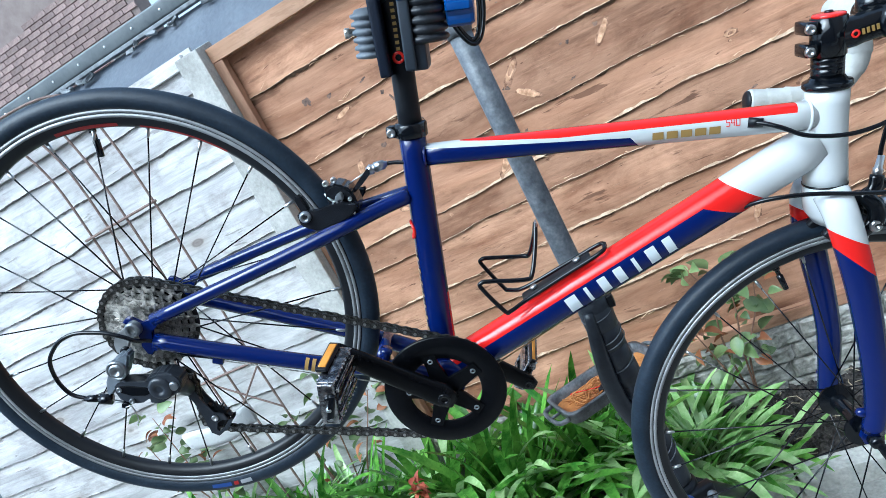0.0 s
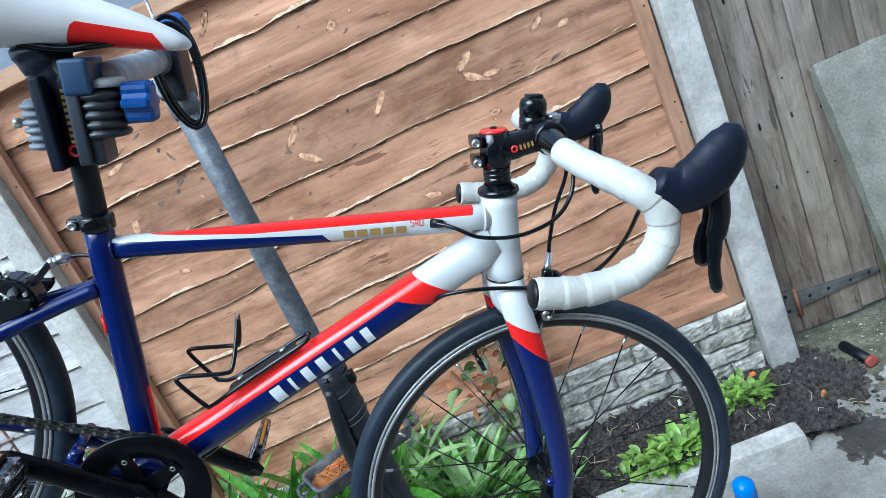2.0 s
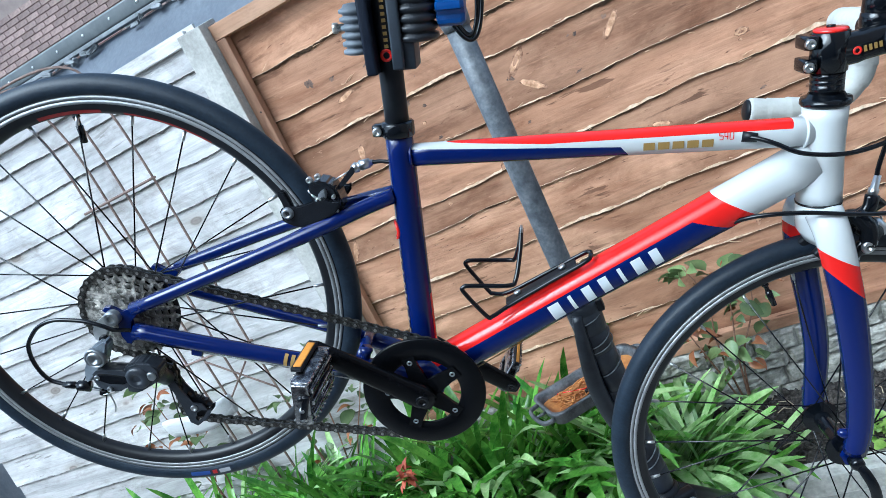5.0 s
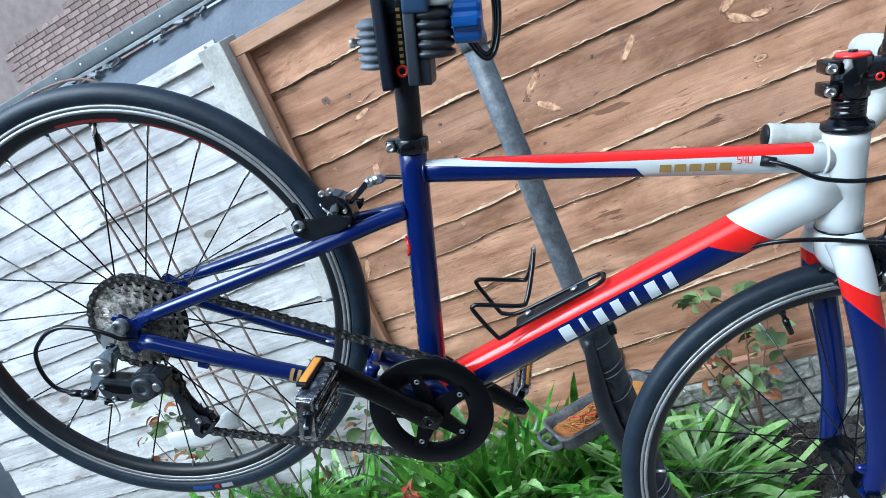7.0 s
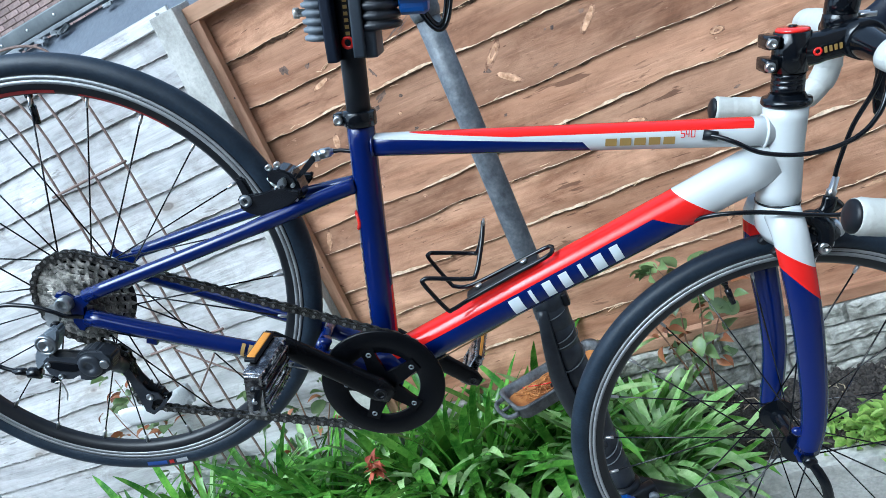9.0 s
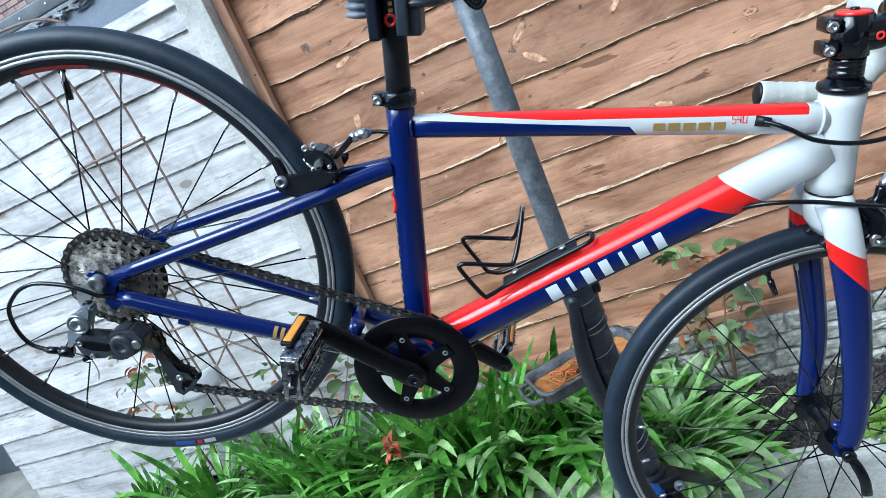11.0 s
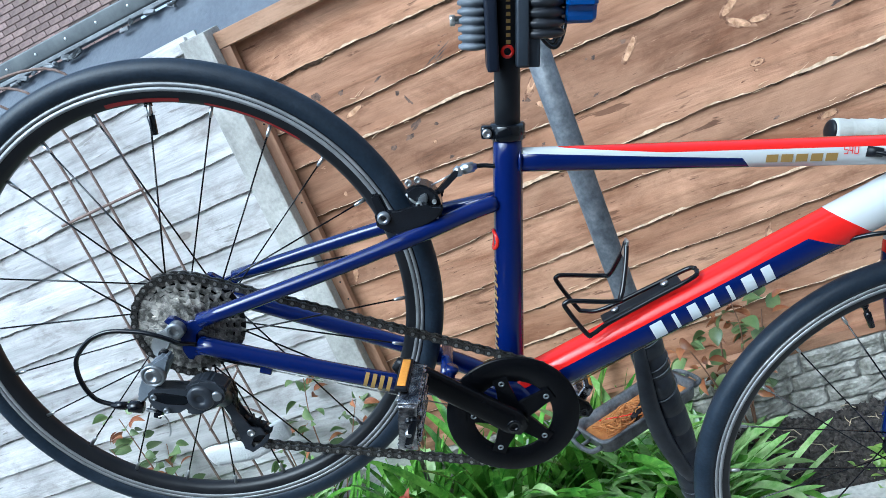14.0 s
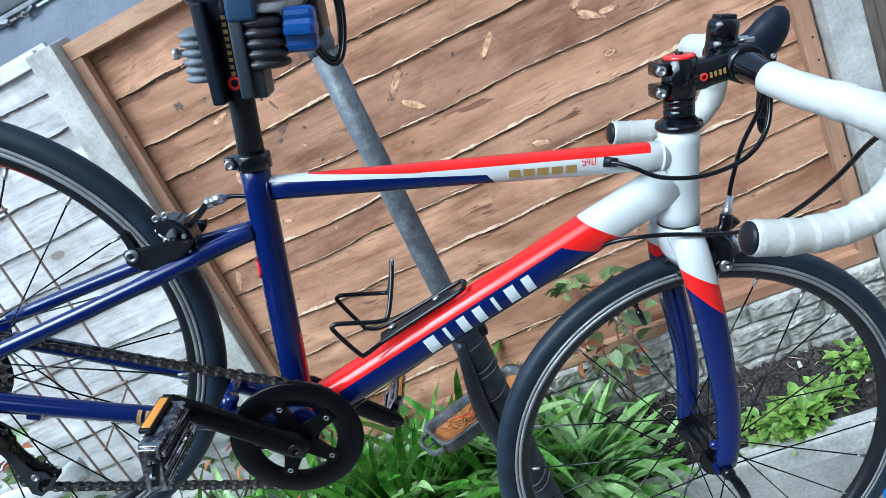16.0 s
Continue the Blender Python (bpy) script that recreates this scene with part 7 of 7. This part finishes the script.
for k in range(5):
    z = -0.024 + 0.0098 * k
    prof += [(0.0215, z), (0.0248, z + 0.0016), (0.0260, z + 0.0042), (0.0248, z + 0.0068), (0.0215, z + 0.0085)]
prof += [(0.0195, 0.025), (0.004, 0.026)]
lathe(bm, prof, Matrix.Translation((0.0225, -0.004, 0.0145)) @ Matrix.Rotation(radians(90), 4, "X"), 32)
jaw_part("bellows", bm, tape_grey, "black ribbed rubber bellows")
bm = bmesh.new()
lathe(bm, [(0.0205, 0.0), (0.0205, 0.004), (0.0185, 0.008), (0.004, 0.009)], Matrix.Translation((0.0320, -0.004, 0.0420)) @ Matrix.Rotation(radians(90), 4, "X"), 24)
jaw_part("bellows_cap", bm, grip_grey, "pale grey end cap")
bm = bmesh.new()
prof = [(0.006, -0.026)]
for k in range(6):
    z = -0.025 + 0.0084 * k
    prof += [(0.0120, z), (0.0158, z + 0.0014), (0.0162, z + 0.0034), (0.0158, z + 0.0052), (0.0120, z + 0.0066)]
prof += [(0.010, 0.027), (0.004, 0.028)]
lathe(bm, prof, Matrix.Translation((-0.0430, 0.002, 0.006)) @ Matrix.Rotation(radians(90), 4, "X"), 24)
jaw_part("spring_cover", bm, spring_grey, "grey ribbed spring cover")
bm = bmesh.new()
sweep(bm, [(-0.067, 0, 0.010), (-0.062, 0, 0.010), (-0.0615, 0, 0.010), (-0.046, 0, 0.010)], [0.0058, 0.0058, 0.004, 0.004], 10)
jaw_part("clamp_screw", bm, steel, "steel clamp screw")
bm = bmesh.new()
sweep(bm, [(0.030, -0.004, 0.024), (0.052, -0.004, 0.024)], 0.0055, 10)
jaw_part("knob_shaft", bm, silver)
bm = bmesh.new()
n, outl = 40, []
for k in range(n):
    a = 2 * math.pi * k / n
    outl.append((0.0200 + 0.0046 * max(-0.7, min(0.55, 1.8 * math.cos(6 * a))), a))
ringsk = []
for x, f in ((0.047, 0.80), (0.049, 1.0), (0.073, 1.0), (0.077, 0.88), (0.078, 0.3)):
    ringsk.append([bm.verts.new((x, -0.004 + r * f * math.cos(a), 0.024 + r * f * math.sin(a))) for r, a in outl])
for p, q in zip(ringsk, ringsk[1:]):
    for k in range(n):
        bm.faces.new((p[k], q[k], q[(k + 1) % n], p[(k + 1) % n]))
bm.faces.new(ringsk[-1])
bm.faces.new(ringsk[0][::-1])
jaw_part("knob", bm, blue_plastic, "blue fluted clamp knob", smooth=False)

# cable lock hanging over the head
lock = thing("cable_lock", "coiled black cable lock hung over the stand head", "cable lock")
for k, (w_, h_) in enumerate(((0.031, 0.096), (0.034, 0.101), (0.028, 0.090), (0.036, 0.094))):
    c = Vector((-0.018 + 0.002 * (k % 2), PY - 0.046 - 0.006 * k, 1.211 - 0.003 * k))
    pts = [c + Vector((w_ * math.cos(a) * (0.8 + 0.2 * math.sin(a)) + 0.012 * math.sin(a), 0.012 * math.cos(a), h_ * math.sin(a) * 0.75 - 0.02)) for a in [2 * math.pi * i / 40 for i in range(40)]]
    bm = bmesh.new()
    sweep(bm, pts, 0.0030, 8, closed=True)
    part("cable_coil", bm, black, lock)

# tool tray
tray = thing("tool_tray", "black plastic tool tray with rusty orange inside", "tray")
TM = Matrix.Translation((-0.110, 1.238, 0.450)) @ Matrix.Rotation(radians(32), 4, "Z") @ Matrix.Diagonal((0.83, 0.92, 1, 1))
tray.matrix_basis = TM
rust = material("rusty_orange", (0.34, 0.11, 0.025), 0.6, color2=(0.62, 0.27, 0.07), scale=30, bump=0.3)
tray_grey = material("tray_plastic", (0.045, 0.047, 0.050), 0.45, color2=(0.17, 0.175, 0.18), scale=34, bump=0.3, bump_scale=150, fine=0.3)


def rounded(w, h, r, n=5):
    out = []
    for cx, cy, a0 in ((w - r, h - r, 0), (-w + r, h - r, 90), (-w + r, -h + r, 180), (w - r, -h + r, 270)):
        for k in range(n + 1):
            a = radians(a0 + 90 * k / n)
            out.append((cx + r * math.cos(a), cy + r * math.sin(a)))
    return out


bm = bmesh.new()
rings_t = []
for w, h, z in ((0.125, 0.050, -0.014), (0.130, 0.055, 0.008), (0.133, 0.058, 0.012), (0.124, 0.049, 0.012), (0.121, 0.046, -0.006)):
    rings_t.append([bm.verts.new((x, y, z)) for x, y in rounded(w, h, 0.022)])
n = len(rings_t[0])
for p, q in zip(rings_t, rings_t[1:]):
    for k in range(n):
        bm.faces.new((p[k], p[(k + 1) % n], q[(k + 1) % n], q[k]))
bm.faces.new(rings_t[0][::-1])
part("tray_body", bm, tray_grey, tray)
bm = bmesh.new()
bm.faces.new([bm.verts.new((x, y, -0.0055)) for x, y in rounded(0.1205, 0.0455, 0.02)])
part("tray_floor", bm, rust, tray, "rusty orange tray floor", smooth=False)
for s in (-1, 1):
    bm = bmesh.new()
    pts = [Vector((s * x, y, 0.0)) for x, y in ((0.128, -0.040), (0.150, -0.034), (0.156, -0.012), (0.156, 0.012), (0.150, 0.034), (0.128, 0.040))]
    sweep(bm, smooth_line(pts, 4), (0.0048), 8)
    sweep(bm, [(s * 0.128, 0, 0), (s * 0.156, 0, 0)], 0.003, 8)
    part("tray_handle", bm, tray_grey, tray)
wires = thing("loose_wires", "tangle of thin coppery and red wires", "wire", TM)
for k in range(14):
    rnd = random.Random(k)
    pts = [(-0.09 + 0.03 * i + rnd.uniform(-0.02, 0.02), rnd.uniform(-0.032, 0.032), -0.003 + rnd.uniform(0, 0.014)) for i in range(5)]
    line("wire", pts, 0.0012, red if k == 2 else rust, wires, segs=6)
tool = thing("hand_tool", "small dark folding hand tool", "tool", TM)
bm = bmesh.new()
box(bm, (0.075, 0.014, 0.012), Matrix.Translation((0.005, -0.010, 0.002)) @ Matrix.Rotation(radians(25), 4, "Z"), 0.003)
part("tool_body", bm, black_matt, tool)
bm = bmesh.new()
box(bm, (0.030, 0.006, 0.004), Matrix.Translation((-0.048, -0.030, -0.002)) @ Matrix.Rotation(radians(35), 4, "Z"), 0.001)
part("tool_blade", bm, silver, tool)

# ---- plants ----
def leaf_material(name, dark, light, rough=0.4):
    """Leaf green that varies from leaf to leaf and lets some light through."""
    m = material(name, dark, rough, color2=light, scale=14, spread=0.40, bump=0.15, bump_scale=90, stretch=(1, 1, 1))
    nodes, links = m.node_tree.nodes, m.node_tree.links
    b, out = nodes["Principled BSDF"], nodes["Material Output"]
    thin = nodes.new("ShaderNodeBsdfTranslucent")
    src = b.inputs["Base Color"].links[0].from_socket
    links.new(src, thin.inputs["Color"])
    mix = nodes.new("ShaderNodeMixShader")
    mix.inputs[0].default_value = 0.28
    links.new(b.outputs[0], mix.inputs[1])
    links.new(thin.outputs[0], mix.inputs[2])
    links.new(mix.outputs[0], out.inputs["Surface"])
    return m


strap_green = leaf_material("strap_leaf_green", (0.032, 0.125, 0.013), (0.210, 0.430, 0.060), 0.24)
strap_pale = leaf_material("pale_strap_leaf", (0.18, 0.36, 0.080), (0.54, 0.68, 0.34), 0.24)
herb_green = leaf_material("herb_green", (0.14, 0.29, 0.035), (0.40, 0.55, 0.13), 0.36)
rose_green = leaf_material("rose_leaf_green", (0.09, 0.15, 0.055), (0.20, 0.26, 0.10), 0.4)
rose_red = leaf_material("young_rose_leaf", (0.22, 0.06, 0.03), (0.32, 0.16, 0.06), 0.45)
stem_brown = material("rose_stem", (0.16, 0.075, 0.045), 0.7, color2=(0.25, 0.14, 0.09), scale=40)


def strap_leaf(length, width, droop, seed, pale=(3,)):
    """A long arching leaf, folded along its middle, growing along +x and up."""
    rnd = random.Random(seed)
    bm = bmesh.new()
    n, rows = 11, []
    x = z = 0.0
    a = radians(rnd.uniform(74, 90))
    side = rnd.uniform(-0.12, 0.12)
    for i in range(n + 1):
        u = i / n
        w = width * (0.70 + 0.6 * u) if u < 0.5 else width * max(0.0, 1.0 - ((u - 0.5) / 0.5) ** 2.6) ** 0.62
        w = max(w, 0.0006)
        y = side * length * u * u
        rows.append([bm.verts.new((x + dx, y + dy, z + dz)) for dx, dy, dz in ((0, -w / 2, 0.13 * w), (0, 0, -0.09 * w), (0, w / 2, 0.13 * w))])
        x += length / n * math.cos(a)
        z += length / n * math.sin(a)
        a -= droop / n * (0.4 + 1.6 * u)
    for p, q in zip(rows, rows[1:]):
        for k in range(2):
            bm.faces.new((p[k], p[k + 1], q[k + 1], q[k]))
    me = bpy.data.meshes.new("leaf")
    bm.normal_update()
    bm.to_mesh(me)
    bm.free()
    me.materials.append(strap_pale if seed in pale else strap_green)
    for p in me.polygons:
        p.use_smooth = True
    return me


BLADES = ((0.36, 0.0245, 22), (0.40, 0.0270, 45), (0.42, 0.0265, 25), (0.44, 0.0270, 70), (0.40, 0.0260, 95), (0.32, 0.0225, 20), (0.42, 0.0275, 38), (0.43, 0.0265, 118))
straps_dark = [strap_leaf(ln, wd, radians(dr), k) for k, (ln, wd, dr) in enumerate(BLADES)]
straps_light = [strap_leaf(ln, wd * 1.15, radians(dr * 0.9), k, (0, 1, 2, 3, 6, 7)) for k, (ln, wd, dr) in enumerate(BLADES)]
rnd = random.Random(21)
CLUMPS = [(-2.05, 1.80, 46, 0.85), (-1.72, 1.76, 55, 0.95), (-1.42, 1.82, 55, 0.95), (-1.14, 1.74, 64, 1.0), (-0.86, 1.80, 74, 1.12), (-0.60, 1.72, 80, 1.12), (-0.38, 1.80, 76, 1.10), (-0.17, 1.76, 74, 0.98), (-0.10, 1.70, 66, 0.90), (-0.03, 1.665, 46, 0.80)]
for cx, cy, n, size in CLUMPS:
    clump = thing("strap_leaf_plant", "dense clump of arching green strap leaves in the bed", "plant", Matrix.Translation((cx, cy, SOIL)), group="strap-leaved plants in the bed")
    east = cx > -0.2
    for k in range(int(n * (1.25 if east else 1.7))):
        ob = new("leaf", (straps_light if east else straps_dark)[rnd.randrange(8)])
        ob.parent = clump
        a = rnd.uniform(0, 2 * math.pi) if rnd.random() < 0.5 else rnd.gauss(-0.5 if east else -0.9, 0.8)
        r = abs(rnd.gauss(0, 0.050))
        s = size * rnd.uniform(0.65, 1.12)
        lean = rnd.uniform(0.35, 1.05) if east and math.cos(a) > 0 else rnd.uniform(0.0, 0.85)
        reach = s * (0.80 if east and math.cos(a) > 0.3 else 1.0)
        ob.matrix_basis = Matrix.Translation((r * math.cos(a) + rnd.uniform(-0.05, 0.05), r * math.sin(a) * 0.7, 0)) @ Matrix.Rotation(a + rnd.uniform(-0.25, 0.25), 4, "Z") @ Matrix.Rotation(rnd.uniform(-0.14, 0.14), 4, "X") @ Matrix.Rotation(lean, 4, "Y") @ Matrix.Diagonal((reach, s, reach, 1))


def oval_leaf(name, mat, length, width, cup):
    bm = bmesh.new()
    n, rows = 7, []
    for i in range(n + 1):
        u = i / n
        w = max(0.0005, width * math.sin(math.pi * min(1, u ** 0.75 * 0.98 + 0.02)) ** 0.85)
        z = cup * length * (u - u * u * 1.3)
        rows.append([bm.verts.new((length * u, y, z + dz)) for y, dz in ((-w / 2, 0.12 * w), (0, -0.06 * w), (w / 2, 0.12 * w))])
    for p, q in zip(rows, rows[1:]):
        for k in range(2):
            bm.faces.new((p[k], p[k + 1], q[k + 1], q[k]))
    me = bpy.data.meshes.new(name)
    bm.normal_update()
    bm.to_mesh(me)
    bm.free()
    me.materials.append(mat)
    for p in me.polygons:
        p.use_smooth = True
    return me


herb_leaf = [oval_leaf("leaf", herb_green, 0.064, 0.040, 0.4), oval_leaf("leaf", herb_green, 0.052, 0.034, 0.7), oval_leaf("leaf", herb_green, 0.070, 0.043, 0.2)]
for cx, cy, n, size in ((0.435, 1.68, 60, 0.64), (0.52, 1.67, 80, 0.68), (0.595, 1.715, 54, 0.62), (0.36, 1.645, 14, 0.5), (0.775, 1.80, 60, 0.62), (0.72, 1.84, 30, 0.54), (0.47, 1.64, 30, 0.58)):
    herb = thing("leafy_herb", "low bright green leafy plant in the soil", "plant", Matrix.Translation((cx, cy, SOIL)), group="low leafy plants in the bed")
    for k in range(int(n * 1.5)):
        ob = new("leaf", herb_leaf[rnd.randrange(3)])
        ob.parent = herb
        a = rnd.uniform(0, 2 * math.pi)
        h = rnd.uniform(0.0, 0.085) * size
        r = rnd.uniform(0.0, 0.060)
        s = size * rnd.uniform(0.6, 1.05)
        ob.matrix_basis = Matrix.Translation((r * math.cos(a), r * math.sin(a), h)) @ Matrix.Rotation(a, 4, "Z") @ Matrix.Rotation(rnd.uniform(-0.9, 0.15), 4, "Y") @ Matrix.Rotation(rnd.uniform(-0.4, 0.4), 4, "X") @ Matrix.Diagonal((s, s, s, 1))

rose_leaf = [oval_leaf("leaf", rose_green, 0.045, 0.030, 0.3), oval_leaf("leaf", rose_green, 0.036, 0.026, 0.5), oval_leaf("leaf", rose_red, 0.038, 0.018, 0.6)]
for base, tops in (((0.13, 1.88), ((0.02, 1.86, 0.22), (0.09, 1.90, 0.33), (0.17, 1.86, 0.30), (0.24, 1.88, 0.24))), ((-1.25, 1.93), ((-1.30, 1.91, 0.30), (-1.12, 1.92, 0.43), (-0.98, 1.90, 0.31))), ((-1.80, 1.93), ((-1.92, 1.90, 0.40), (-1.82, 1.90, 0.50), (-1.70, 1.90, 0.36)))):
    rose = thing("rose_bush", "thin thorny rose bush with sparse green and reddish leaves", "rose bush", Matrix.Translation((*base, SOIL)), group="rose bushes by the fence")
    for tx, ty, tz in tops:
        end = Vector((tx - base[0], ty - base[1], tz - SOIL))
        pts = smooth_line([(0, 0, 0), end * 0.4 + Vector((rnd.uniform(-0.03, 0.03), 0, 0.03)), end * 0.75 + Vector((rnd.uniform(-0.02, 0.02), 0, 0.02)), end], 5)
        bm = bmesh.new()
        sweep(bm, pts, lerp_radii(0.0034, 0.0014, len(pts)), 7)
        part("rose_stem", bm, stem_brown, rose)
        for k in range(22):
            p = pts[rnd.randrange(len(pts) // 3, len(pts))]
            a = rnd.uniform(0, 2 * math.pi)
            q = p + Vector((math.cos(a) * 0.035, math.sin(a) * 0.02, rnd.uniform(-0.01, 0.03)))
            ob = new("leaf", rose_leaf[rnd.choice((0, 0, 1, 1, 2, 2))])
            ob.parent = rose
            s = rnd.uniform(0.9, 1.6)
            ob.matrix_basis = Matrix.Translation(q) @ Matrix.Rotation(a, 4, "Z") @ Matrix.Rotation(rnd.uniform(-0.4, 1.2), 4, "X") @ Matrix.Rotation(rnd.uniform(-0.5, 0.9), 4, "Y") @ Matrix.Diagonal((s, s, s, 1))

# a withered red flower head
petal_red = leaf_material("withered_petal", (0.30, 0.035, 0.02), (0.42, 0.13, 0.06), 0.6)
flower = thing("withered_flower", "withered dark red flower head on a short stalk", "flower", Matrix.Translation((-0.815, 1.60, PAVE + 0.05)))
rod("flower_stalk", (0.0, 0.11, 0.0), (0, 0, 0.28), 0.0025, stem_brown, flower)
petal = oval_leaf("petal", petal_red, 0.045, 0.024, 0.5)
for k in range(26):
    ob = new("petal", petal)
    ob.parent = flower
    a = rnd.uniform(0, 2 * math.pi)
    s = rnd.uniform(0.5, 1.0)
    ob.matrix_basis = Matrix.Translation((rnd.uniform(-0.015, 0.015), rnd.uniform(-0.015, 0.015), 0.28 + rnd.uniform(-0.03, 0.015))) @ Matrix.Rotation(a, 4, "Z") @ Matrix.Rotation(rnd.uniform(-1.4, 0.8), 4, "Y") @ Matrix.Diagonal((s, s, s, 1))

# rusty trellis in front of the pale fence
rusty = material("rusty_iron", (0.13, 0.082, 0.066), 0.8, color2=(0.23, 0.165, 0.14), scale=50)
trellis = thing("rusty_trellis", "rusty thin iron trellis leaning before the pale fence", "trellis")
for x0, x1 in ((-1.64, -1.75), (-1.56, -1.66), (-1.475, -1.55), (-1.345, -1.40)):
    line("rod", [(x0 + 0.02, 1.955, SOIL - 0.02), (x0, 1.955, 0.5), (x0 + 0.004, 1.958, 1.10), (x0 - 0.012, 1.958, 1.42), (x1, 1.95, 1.58), (x1 - 0.25, 1.94, 1.63), (x1 - 0.7, 1.94, 1.60)], 0.0042, rusty, trellis)
for z in (1.168, 0.535):
    line("cross_rod", [(-1.66, 1.948, z - 0.004), (-1.5, 1.947, z), (-1.325, 1.948, z + 0.003)], 0.0045, rusty, trellis)
line("cross_rod", [(-1.56, 1.950, 0.34), (-1.34, 1.950, 0.52)], 0.0035, rusty, trellis)
line("cross_rod", [(-1.34, 1.952, 0.34), (-1.56, 1.952, 0.52)], 0.0035, rusty, trellis)
